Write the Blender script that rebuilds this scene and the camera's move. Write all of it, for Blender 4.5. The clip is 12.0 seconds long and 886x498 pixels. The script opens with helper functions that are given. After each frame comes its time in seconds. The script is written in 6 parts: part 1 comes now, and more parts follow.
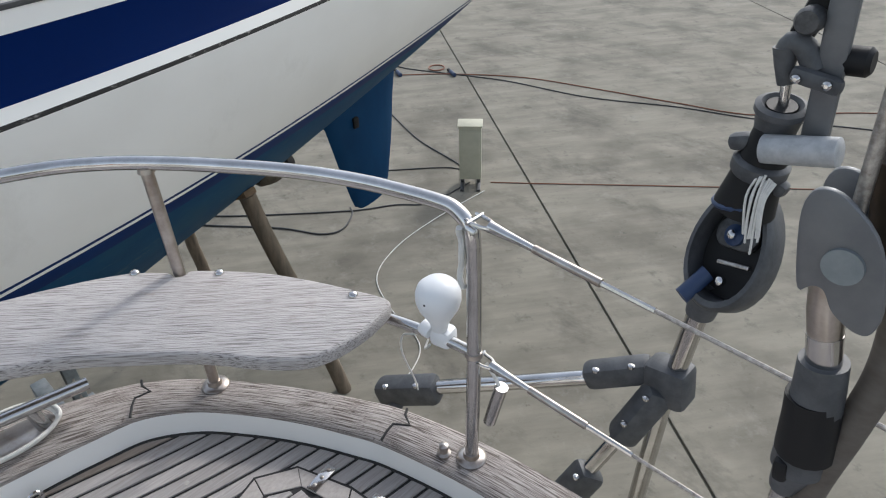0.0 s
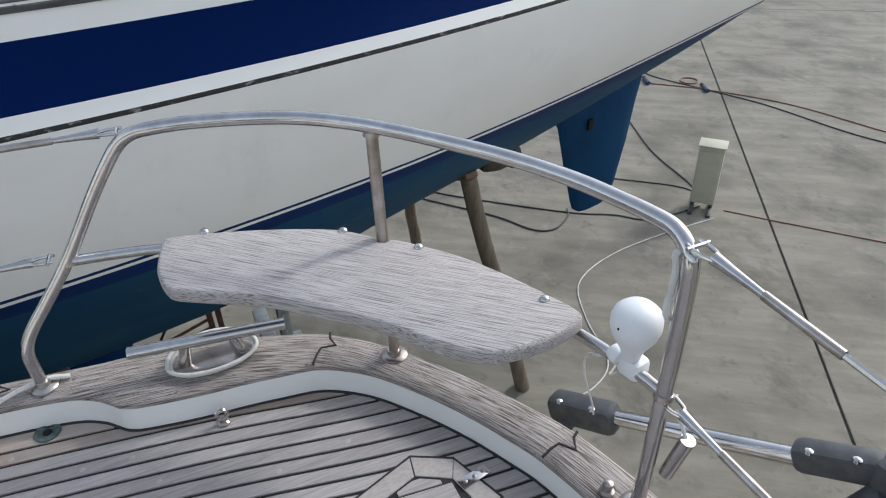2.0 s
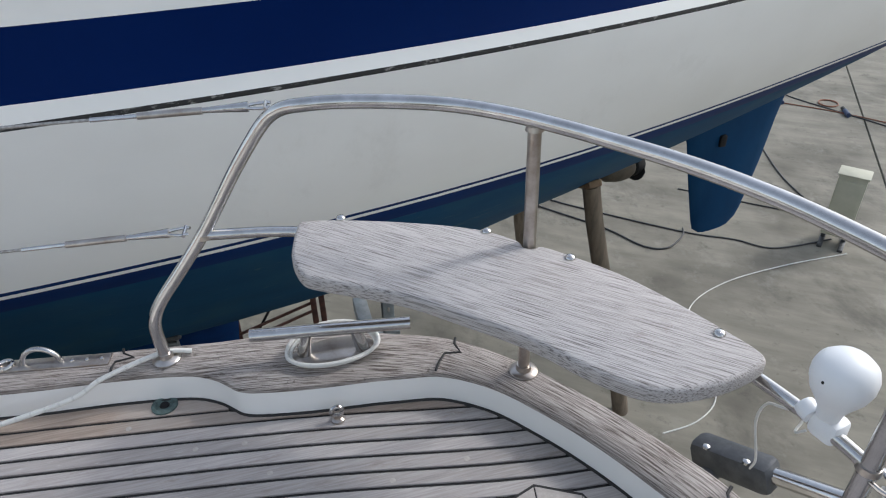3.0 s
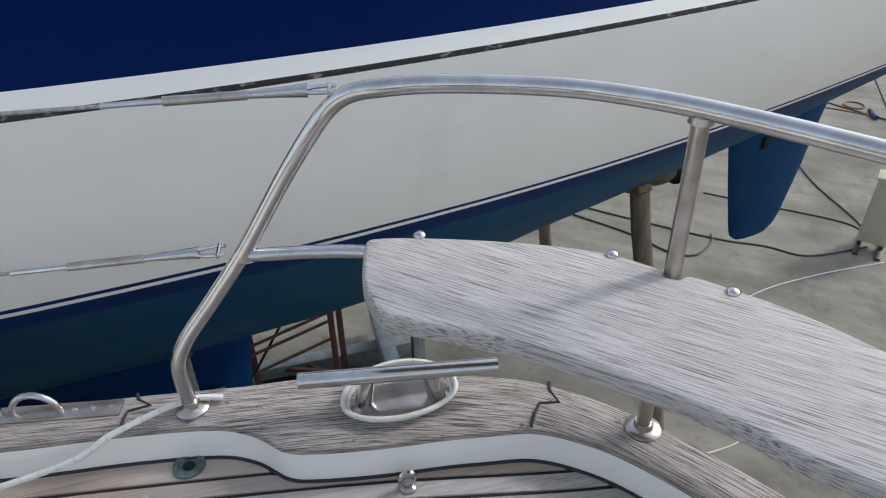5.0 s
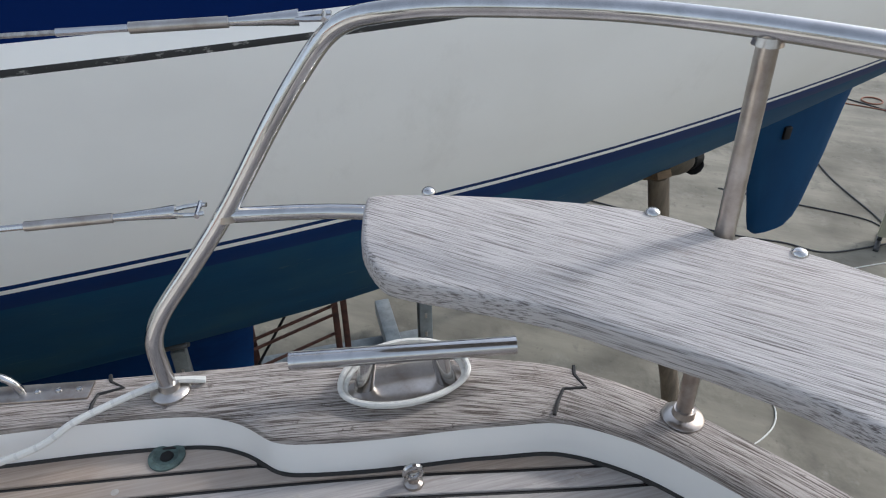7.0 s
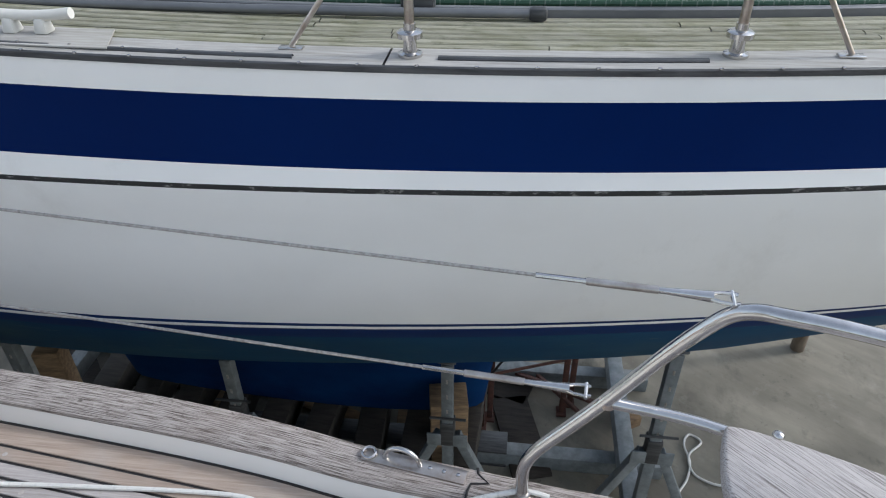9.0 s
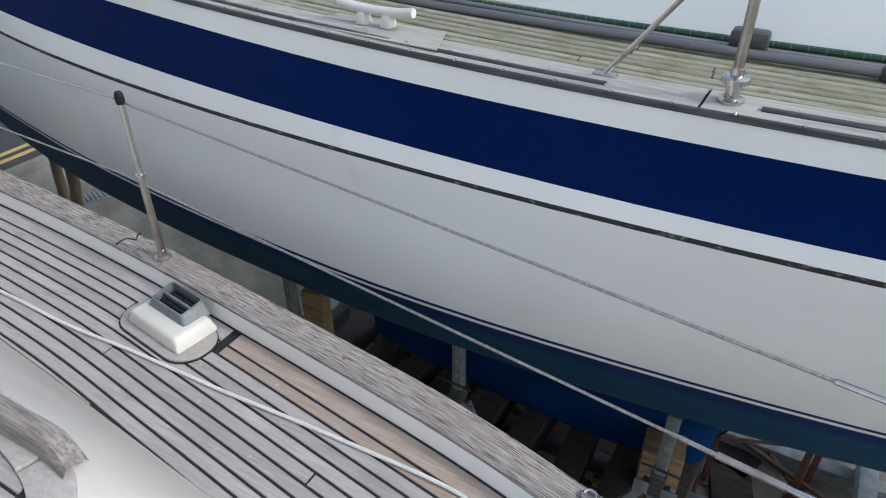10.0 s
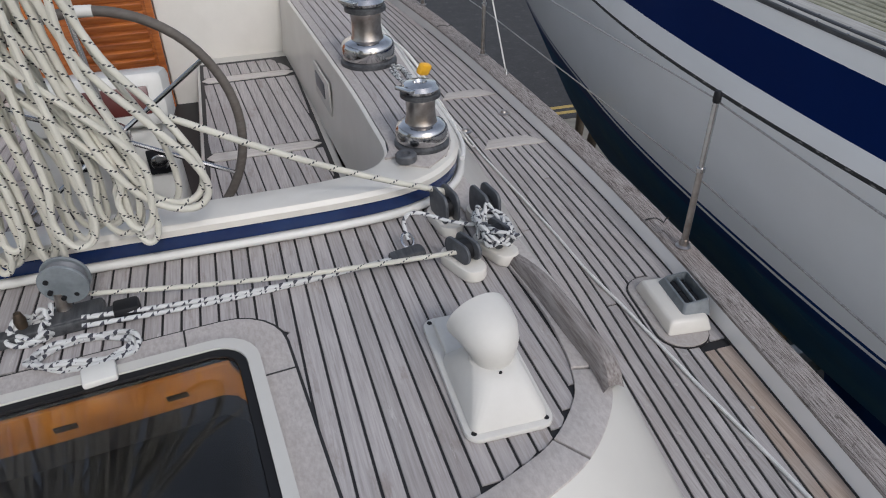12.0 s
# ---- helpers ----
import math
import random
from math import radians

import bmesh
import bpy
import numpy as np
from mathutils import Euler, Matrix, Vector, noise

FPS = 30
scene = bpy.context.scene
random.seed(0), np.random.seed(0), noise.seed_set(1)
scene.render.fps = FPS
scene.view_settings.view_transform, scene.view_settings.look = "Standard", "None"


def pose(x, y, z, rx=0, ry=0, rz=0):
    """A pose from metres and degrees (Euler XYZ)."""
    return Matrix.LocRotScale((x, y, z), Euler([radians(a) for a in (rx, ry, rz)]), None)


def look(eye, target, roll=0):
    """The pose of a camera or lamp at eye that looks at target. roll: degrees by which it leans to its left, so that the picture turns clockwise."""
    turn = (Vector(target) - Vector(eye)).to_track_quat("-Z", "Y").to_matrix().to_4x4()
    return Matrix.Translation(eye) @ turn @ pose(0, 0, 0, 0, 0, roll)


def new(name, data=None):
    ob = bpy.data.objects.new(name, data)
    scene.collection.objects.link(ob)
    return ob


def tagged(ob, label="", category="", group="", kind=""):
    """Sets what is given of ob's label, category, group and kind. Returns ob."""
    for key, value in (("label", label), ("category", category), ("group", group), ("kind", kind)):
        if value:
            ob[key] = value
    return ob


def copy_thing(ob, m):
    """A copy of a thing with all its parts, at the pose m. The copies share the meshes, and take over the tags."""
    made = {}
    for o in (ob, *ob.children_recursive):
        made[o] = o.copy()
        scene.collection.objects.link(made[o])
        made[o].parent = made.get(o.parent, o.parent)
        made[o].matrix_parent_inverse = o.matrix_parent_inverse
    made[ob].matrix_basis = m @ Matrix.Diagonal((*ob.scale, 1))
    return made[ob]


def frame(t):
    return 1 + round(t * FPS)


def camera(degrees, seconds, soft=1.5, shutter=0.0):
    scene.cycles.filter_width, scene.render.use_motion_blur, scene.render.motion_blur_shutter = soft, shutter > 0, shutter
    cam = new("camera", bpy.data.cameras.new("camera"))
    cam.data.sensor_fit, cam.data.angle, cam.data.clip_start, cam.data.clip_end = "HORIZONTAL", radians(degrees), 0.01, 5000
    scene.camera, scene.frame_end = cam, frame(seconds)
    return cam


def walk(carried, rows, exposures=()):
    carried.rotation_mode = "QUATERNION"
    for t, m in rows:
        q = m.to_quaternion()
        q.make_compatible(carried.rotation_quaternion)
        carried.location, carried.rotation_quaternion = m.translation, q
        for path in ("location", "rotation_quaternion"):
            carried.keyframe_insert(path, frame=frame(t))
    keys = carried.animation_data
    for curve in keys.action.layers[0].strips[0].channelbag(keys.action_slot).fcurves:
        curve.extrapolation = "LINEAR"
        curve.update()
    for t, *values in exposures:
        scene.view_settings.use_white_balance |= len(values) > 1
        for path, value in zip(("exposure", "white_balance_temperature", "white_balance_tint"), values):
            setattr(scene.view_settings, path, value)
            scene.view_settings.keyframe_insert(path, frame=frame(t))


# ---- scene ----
cam = camera(65.8, 12.0, soft=1.1)
PATH = [
    (0, (0.112, 0.117, 4.221), (1.274, -1.054, 3.091), -2.09),
    (0.5, (0.123, 0.138, 4.214), (1.520, -0.757, 3.097), -2.09),
    (1, (0.122, 0.103, 4.199), (1.625, -0.606, 3.086), -1.80),
    (1.5, (0.128, 0.074, 4.201), (1.638, -0.615, 3.085), -1.80),
    (2, (0.164, 0.061, 4.173), (1.677, -0.622, 3.057), -1.90),
    (2.5, (0.220, 0.091, 4.138), (1.804, -0.424, 3.032), -1.41),
    (3, (0.313, 0.128, 4.108), (1.923, -0.303, 3.002), -1.22),
    (3.2, (0.359, 0.140, 4.107), (1.971, -0.285, 3.002), -1.28),
    (4.8, (0.620, 0.253, 4.031), (2.216, -0.197, 2.911), -0.35),
    (5, (0.654, 0.228, 3.964), (2.265, -0.203, 2.860), -0.81),
    (5.5, (0.737, 0.210, 3.849), (2.351, -0.221, 2.750), -1.16),
    (6, (0.757, 0.206, 3.803), (2.375, -0.221, 2.707), -1.14),
    (6.5, (0.760, 0.212, 3.798), (2.375, -0.215, 2.698), -1.04),
    (6.7, (0.755, 0.210, 3.802), (2.370, -0.213, 2.701), -0.88),
    (8.3, (0.742, 0.299, 4.159), (2.375, 0.068, 3.028), -1.32),
    (8.5, (0.765, 0.387, 4.239), (2.392, 0.222, 3.087), 0.01),
    (9, (0.728, 0.525, 4.346), (2.352, 0.717, 3.194), -0.37),
    (9.5, (0.729, 0.582, 4.377), (2.270, 1.133, 3.226), -0.75),
    (10, (0.741, 0.618, 4.397), (2.153, 1.457, 3.256), -0.48),
    (10.5, (0.668, 0.651, 4.415), (1.990, 1.617, 3.268), -0.86),
    (10.6, (0.646, 0.650, 4.425), (1.930, 1.670, 3.280), -0.99),
    (10.7, (0.629, 0.648, 4.444), (1.863, 1.719, 3.291), -1.32),
    (11, (0.541, 0.673, 4.460), (1.639, 1.901, 3.327), -1.10),
    (11.5, (0.483, 0.687, 4.461), (1.285, 2.127, 3.330), -1.20),
    (12, (0.440, 0.691, 4.449), (0.921, 2.280, 3.334), -1.14),
]
walk(cam, [(t, look(eye, target, roll)) for t, eye, target, roll in PATH], exposures=((0, 0.46, 6150, 10), (2.5, 0.46, 6030, 10), (5.5, 0.48, 6050, 10), (8.5, 0.55, 5950, 10), (10.5, 0.50, 5950, 10), (11, 0.24, 5950, 10), (12, -0.06, 6000, 13)))

# ---- world and sun ----
world = bpy.data.worlds.new("sky")
scene.world = world
world.use_nodes = True
wn, wl = world.node_tree.nodes, world.node_tree.links
sky = wn.new("ShaderNodeTexSky")
sky.sky_type = "NISHITA"
sky.sun_disc = False
sky.sun_elevation, sky.sun_rotation = radians(38), radians(170)
sky.air_density, sky.dust_density = 1.4, 2.5
soft_sky = wn.new("ShaderNodeHueSaturation")
soft_sky.inputs["Saturation"].default_value = 0.5
wl.new(sky.outputs[0], soft_sky.inputs["Color"])
wl.new(soft_sky.outputs[0], wn["Background"].inputs[0])
wn["Background"].inputs[1].default_value = 0.15
sun = new("sun", bpy.data.lights.new("sun", "SUN"))
sun.data.energy, sun.data.angle, sun.data.color = 1.0, radians(6), (1.0, 0.96, 0.90)
sun.matrix_world = look((0, 0, 30), (-4.5, 26, 8))


# ---- materials ----
def mat(name, base, rough=0.5, metal=0.0, other=None, scale=(8, 8, 8), fine=None, bump=0.0, stain=0.0, stain_colour=(0.1, 0.09, 0.08),
        coords="Object", vary=0.0, coat=0.0, spec=0.5, turn=0.0, detail=6.0, edges=(0.36, 0.64), stain_scale=2.3):
    """Two scales of variation: a main grain between base and other, a broad stain, random tone per piece, fine bump."""
    m = bpy.data.materials.new(name)
    m.use_nodes = True
    nt = m.node_tree
    nd, lk = nt.nodes, nt.links
    p = nd["Principled BSDF"]
    p.inputs["Roughness"].default_value, p.inputs["Metallic"].default_value = rough, metal
    p.inputs["Coat Weight"].default_value = coat
    p.inputs["Specular IOR Level"].default_value = spec
    tc = nd.new("ShaderNodeTexCoord")
    mp = nd.new("ShaderNodeMapping")
    mp.inputs["Scale"].default_value = scale
    mp.inputs["Rotation"].default_value = (0, 0, radians(turn))
    if turn:
        m0 = nd.new("ShaderNodeMapping")
        m0.inputs["Rotation"].default_value = (0, 0, radians(turn))
        mp.inputs["Rotation"].default_value = (0, 0, 0)
        lk.new(tc.outputs[coords], m0.inputs[0])
        lk.new(m0.outputs[0], mp.inputs[0])
    else:
        lk.new(tc.outputs[coords], mp.inputs[0])
    n1 = nd.new("ShaderNodeTexNoise")
    n1.inputs["Scale"].default_value, n1.inputs["Detail"].default_value, n1.inputs["Roughness"].default_value = 1.0, detail, 0.65
    lk.new(mp.outputs[0], n1.inputs["Vector"])
    ramp = nd.new("ShaderNodeValToRGB")
    ramp.color_ramp.elements[0].position, ramp.color_ramp.elements[1].position = edges
    ramp.color_ramp.elements[0].color = (*(other or [c * 0.86 for c in base]), 1)
    ramp.color_ramp.elements[1].color = (*base, 1)
    lk.new(n1.outputs["Fac"], ramp.inputs[0])
    col = ramp.outputs[0]
    if stain:
        n2 = nd.new("ShaderNodeTexNoise")
        n2.inputs["Scale"].default_value, n2.inputs["Detail"].default_value = stain_scale, 8.0
        lk.new(tc.outputs["Object"], n2.inputs["Vector"])
        r2 = nd.new("ShaderNodeMapRange")
        r2.inputs[1].default_value, r2.inputs[2].default_value, r2.inputs[4].default_value = 0.48, 0.75, stain
        lk.new(n2.outputs["Fac"], r2.inputs[0])
        mx = nd.new("ShaderNodeMixRGB")
        mx.inputs[2].default_value = (*stain_colour, 1)
        lk.new(r2.outputs[0], mx.inputs[0])
        lk.new(col, mx.inputs[1])
        col = mx.outputs[0]
    if vary:
        oi = nd.new("ShaderNodeObjectInfo")
        r3 = nd.new("ShaderNodeMapRange")
        r3.inputs[3].default_value, r3.inputs[4].default_value = 1 - vary, 1 + vary
        lk.new(oi.outputs["Random"], r3.inputs[0])
        hs = nd.new("ShaderNodeHueSaturation")
        lk.new(r3.outputs[0], hs.inputs["Value"])
        lk.new(col, hs.inputs["Color"])
        col = hs.outputs[0]
    lk.new(col, p.inputs["Base Color"])
    if bump:
        b = nd.new("ShaderNodeBump")
        b.inputs["Strength"].default_value, b.inputs["Distance"].default_value = bump, 0.002
        src = n1
        if fine:
            src = nd.new("ShaderNodeTexNoise")
            src.inputs["Scale"].default_value, src.inputs["Detail"].default_value = fine, 4.0
            lk.new(tc.outputs["Object"], src.inputs["Vector"])
        lk.new(src.outputs["Fac"], b.inputs["Height"])
        lk.new(b.outputs[0], p.inputs["Normal"])
    return m


def rope_mat(name, base, tick, per_metre, share, twist, width):
    m = mat(name, base, 0.85, bump=0.5, fine=400)
    nd, lk = m.node_tree.nodes, m.node_tree.links
    tc = nd.new("ShaderNodeTexCoord")
    sep = nd.new("ShaderNodeSeparateXYZ")
    lk.new(tc.outputs["UV"], sep.inputs[0])

    def op(kind, a, b):
        o = nd.new("ShaderNodeMath")
        o.operation = kind
        for k, v in ((0, a), (1, b)):
            if isinstance(v, float):
                o.inputs[k].default_value = v
            else:
                lk.new(v, o.inputs[k])
        return o.outputs[0]
    along = op("FRACT", op("MULTIPLY", sep.outputs[0], float(per_metre)), 0.0)
    round_ = op("FRACT", op("ADD", sep.outputs[1], op("MULTIPLY", sep.outputs[0], float(twist))), 0.0)
    on = op("MULTIPLY", op("LESS_THAN", along, share), op("LESS_THAN", round_, width))
    mx = nd.new("ShaderNodeMixRGB")
    old = nd["Principled BSDF"].inputs["Base Color"].links[0].from_socket
    lk.new(old, mx.inputs[1])
    mx.inputs[2].default_value = (*tick, 1)
    lk.new(on, mx.inputs[0])
    lk.new(mx.outputs[0], nd["Principled BSDF"].inputs["Base Color"])
    return m


TEAK = mat("grey_teak_deck", (0.445, 0.412, 0.392), 0.66, other=(0.305, 0.277, 0.262), scale=(190, 7, 160), detail=6, edges=(0.33, 0.62), bump=0.25, stain=0.5, stain_colour=(0.29, 0.25, 0.232), vary=0.12)
TEAK_PALE = mat("pale_teak_edge", (0.46, 0.425, 0.395), 0.75, other=(0.37, 0.335, 0.308), scale=(120, 60, 60), bump=0.2, stain=0.3, stain_colour=(0.33, 0.285, 0.25), vary=0.06)
CROSS = mat("pale_teak_crosspiece", (0.58, 0.54, 0.49), 0.75, other=(0.46, 0.42, 0.38), scale=(9, 150, 60), bump=0.2, stain=0.3, stain_colour=(0.4, 0.35, 0.31), vary=0.05)
LEDGE = mat("dark_weathered_teak", (0.30, 0.27, 0.248), 0.85, other=(0.15, 0.125, 0.11), scale=(160, 8, 160), detail=5, edges=(0.36, 0.60), bump=0.6, stain=0.4, stain_colour=(0.12, 0.085, 0.065))
CAP = mat("weathered_cap_teak", (0.435, 0.395, 0.365), 0.85, other=(0.075, 0.056, 0.046), scale=(11, 360, 1), detail=6, edges=(0.40, 0.56), bump=1.0, stain=0.5, stain_colour=(0.22, 0.175, 0.15), coords="UV", vary=0.08)
SEATWOOD = mat("weathered_seat_teak", (0.49, 0.462, 0.445), 0.85, other=(0.135, 0.118, 0.11), scale=(9, 400, 450), detail=6, edges=(0.36, 0.53), bump=0.8, stain=0.35, stain_colour=(0.37, 0.325, 0.295), turn=-46)
CAULK = mat("black_caulk", (0.018, 0.017, 0.017), 0.6)
GEL = mat("white_gelcoat", (0.57, 0.55, 0.50), 0.36, other=(0.535, 0.515, 0.468), scale=(2, 2, 2), coat=0.25, stain=0.12, stain_colour=(0.48, 0.45, 0.39))
CREAM = mat("cream_gelcoat", (0.66, 0.63, 0.565), 0.38, other=(0.61, 0.58, 0.515), scale=(3, 3, 3), coat=0.2, stain=0.15, stain_colour=(0.42, 0.38, 0.31))
HULLWHITE = mat("white_hull_gelcoat", (0.90, 0.893, 0.868), 0.2, other=(0.87, 0.862, 0.835), scale=(0.7, 0.5, 1.5), coat=0.4, stain=0.1, stain_colour=(0.56, 0.54, 0.48))
NAVY = mat("navy_band", (0.0002, 0.0125, 0.083), 0.45, other=(0.0002, 0.0105, 0.073), scale=(1, 1, 1), spec=0.06)
RUB = mat("rub_strip", (0.02, 0.02, 0.02), 0.6, other=(0.27, 0.26, 0.24), scale=(60, 22, 60), detail=9, edges=(0.33, 0.43))
BOOT = mat("blue_boot_top", (0.001, 0.018, 0.090), 0.5, other=(0.002, 0.026, 0.115), scale=(2, 2, 8), spec=0.15)
ANTIFOUL = mat("teal_blue_antifouling", (0.009, 0.068, 0.150), 0.65, other=(0.006, 0.050, 0.118), scale=(1.2, 0.8, 3), stain=0.4, stain_colour=(0.045, 0.105, 0.115), bump=0.2, fine=60, spec=0.15)
KEELBLUE = mat("blue_keel_paint", (0.001, 0.014, 0.070), 0.7, other=(0.002, 0.035, 0.13), scale=(1.0, 1.0, 2), bump=0.2, fine=50, spec=0.15)
# timber with the shade under the hull put into its colour
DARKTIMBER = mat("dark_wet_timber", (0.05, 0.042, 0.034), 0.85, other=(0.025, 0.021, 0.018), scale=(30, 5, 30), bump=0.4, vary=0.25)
RUDBLUE = mat("blue_rudder_paint", (0.002, 0.040, 0.110), 0.65, other=(0.0015, 0.03, 0.085), scale=(2, 2, 1), spec=0.12, stain=0.35, stain_colour=(0.012, 0.06, 0.13), bump=0.15, fine=80)
STEEL = mat("polished_stainless", (0.60, 0.59, 0.585), 0.15, 1.0, other=(0.50, 0.49, 0.48), scale=(20, 20, 20))
BRUSHED = mat("brushed_stainless", (0.56, 0.53, 0.50), 0.28, 1.0, other=(0.36, 0.31, 0.27), scale=(14, 14, 14), stain=0.3, stain_colour=(0.28, 0.2, 0.14))
GALV = mat("galvanised_steel", (0.25, 0.275, 0.285), 0.6, 0.25, other=(0.16, 0.18, 0.19), scale=(14, 14, 14), stain=0.3, stain_colour=(0.2, 0.17, 0.14), vary=0.1)
RUST = mat("rusty_red_steel", (0.12, 0.05, 0.035), 0.8, other=(0.06, 0.03, 0.024), scale=(20, 20, 20), bump=0.3)
WIRE = mat("wire_rope", (0.50, 0.48, 0.46), 0.4, 0.9, other=(0.28, 0.26, 0.24), scale=(120, 120, 120))
CONCRETE = mat("concrete_yard", (0.265, 0.245, 0.197), 0.9, other=(0.185, 0.170, 0.136), scale=(0.8, 3.6, 1), stain=0.85, stain_colour=(0.095, 0.087, 0.068), bump=0.35, fine=45, vary=0.03, turn=-53, detail=12, stain_scale=1.1)
JOINT = mat("dark_joint", (0.07, 0.068, 0.055), 0.95, other=(0.11, 0.105, 0.08), scale=(6, 6, 6))
ASPHALT = mat("asphalt_road", (0.046, 0.045, 0.045), 0.9, other=(0.03, 0.029, 0.029), scale=(40, 40, 40), bump=0.5, fine=120, stain=0.3, stain_colour=(0.08, 0.078, 0.075))
YELLOW = mat("yellow_road_paint", (0.50, 0.36, 0.10), 0.85, other=(0.36, 0.26, 0.09), scale=(20, 20, 20))
DARKGREY = mat("grey_cast_plastic", (0.085, 0.089, 0.096), 0.5, other=(0.05, 0.053, 0.058), scale=(30, 30, 30), bump=0.15, fine=300, stain=0.3, stain_colour=(0.17, 0.165, 0.16))
BLACK = mat("black_plastic", (0.009, 0.009, 0.01), 0.55, spec=0.3)
TEAK_WARM = mat("warm_brown_teak", (0.43, 0.345, 0.28), 0.7, other=(0.29, 0.225, 0.178), scale=(170, 5, 150), detail=6, bump=0.25, stain=0.8, stain_colour=(0.40, 0.36, 0.325), vary=0.08, stain_scale=4.0)
BLUEPL = mat("blue_plastic", (0.025, 0.05, 0.12), 0.5)
WHITEPL = mat("white_plastic", (0.63, 0.617, 0.57), 0.42, other=(0.59, 0.577, 0.53), scale=(10, 10, 10))
VENTPL = mat("chalky_white_plastic", (0.60, 0.58, 0.535), 0.6, other=(0.55, 0.53, 0.485), scale=(6, 6, 6), bump=0.08, fine=200, stain=0.2, stain_colour=(0.46, 0.43, 0.37))
WHITEDOME = mat("bright_white_plastic", (0.80, 0.81, 0.82), 0.4, other=(0.76, 0.77, 0.78), scale=(10, 10, 10))
GREYTAPE = mat("clear_grey_tape", (0.45, 0.46, 0.47), 0.35, other=(0.32, 0.33, 0.34), scale=(40, 40, 40), bump=0.5)
BROWNHOSE = mat("brown_grey_leather", (0.115, 0.10, 0.085), 0.65, other=(0.085, 0.07, 0.058), scale=(25, 25, 60), bump=0.2)
CORD = rope_mat("pale_cord", (0.72, 0.71, 0.67), (0.62, 0.61, 0.58), 60, 0.3, 30, 0.4)
SHEET = rope_mat("flecked_rope", (0.56, 0.54, 0.46), (0.03, 0.03, 0.035), 120, 0.55, 17, 0.12)
SHEET2 = rope_mat("dark_flecked_rope", (0.56, 0.56, 0.54), (0.05, 0.05, 0.06), 55, 0.62, 27, 0.36)
VARNISH = mat("varnished_mahogany", (0.40, 0.125, 0.025), 0.25, other=(0.24, 0.065, 0.014), scale=(3, 3, 45), coat=0.6)
ORANGEWOOD = mat("orange_varnished_lining", (0.85, 0.33, 0.04), 0.3, other=(0.46, 0.16, 0.03), scale=(4, 40, 4), coat=0.5)
POLE = mat("timber_pole", (0.21, 0.165, 0.12), 0.9, other=(0.12, 0.095, 0.07), scale=(25, 25, 3), bump=0.6, stain=0.3, stain_colour=(0.1, 0.1, 0.07))
BLOCK = mat("timber_block", (0.30, 0.20, 0.11), 0.9, other=(0.15, 0.10, 0.06), scale=(30, 4, 30), bump=0.4, vary=0.25)
NTEAK = mat("algae_green_teak", (0.31, 0.30, 0.23), 0.85, other=(0.20, 0.195, 0.13), scale=(75, 7, 60), bump=0.3, stain=0.6, stain_colour=(0.13, 0.13, 0.05), vary=0.14, detail=10, edges=(0.38, 0.58), stain_scale=5.0)
NCAP = mat("grey_margin_teak", (0.43, 0.415, 0.39), 0.85, other=(0.29, 0.28, 0.255), scale=(60, 5, 60), bump=0.3, stain=0.4, stain_colour=(0.2, 0.2, 0.15))
TRACK = mat("dark_alloy_track", (0.055, 0.057, 0.06), 0.5, 0.5, other=(0.11, 0.112, 0.115), scale=(60, 6, 60))
GREYTUBE = mat("grey_alloy_tube", (0.13, 0.135, 0.145), 0.45, 0.4, other=(0.18, 0.185, 0.19), scale=(10, 4, 10))
GREENROPE = rope_mat("green_rope", (0.025, 0.07, 0.045), (0.10, 0.13, 0.11), 60, 0.3, 20, 0.4)
BOXGREY = mat("beige_cabinet_paint", (0.50, 0.485, 0.38), 0.6, other=(0.44, 0.43, 0.33), scale=(6, 6, 6), stain=0.2, stain_colour=(0.3, 0.27, 0.2))
PATINA = mat("green_bronze_patina", (0.10, 0.15, 0.14), 0.7, other=(0.05, 0.075, 0.07), scale=(90, 90, 90), bump=0.2)
BRONZE = mat("dark_bronze", (0.10, 0.07, 0.045), 0.5, 0.7, other=(0.05, 0.04, 0.03), scale=(20, 20, 20))
CABLE = mat("black_cable", (0.05, 0.05, 0.052), 0.6)
REDCABLE = mat("orange_brown_cable", (0.28, 0.12, 0.07), 0.6)
YELLOWPL = mat("yellow_plastic", (0.80, 0.42, 0.02), 0.4)
COAMBLUE = mat("blue_coaming_stripe", (0.003, 0.012, 0.062), 0.2, other=(0.008, 0.026, 0.09), scale=(5, 5, 5), coat=0.3)
# near black for the missing light below the hatch; also on the well floor
DARK_INSIDE = mat("dark_cabin_inside", (0.03, 0.028, 0.027), 0.8)
MAROON = mat("maroon_plastic", (0.10, 0.018, 0.014), 0.3, coat=0.3)


def glass(name, tint, rough=0.02):
    m = bpy.data.materials.new(name)
    m.use_nodes = True
    p = m.node_tree.nodes["Principled BSDF"]
    p.inputs["Base Color"].default_value = (*tint, 1)
    p.inputs["Transmission Weight"].default_value, p.inputs["Roughness"].default_value, p.inputs["IOR"].default_value = 1.0, rough, 1.42
    return m


GLASS = glass("smoked_glass", (0.50, 0.50, 0.51))


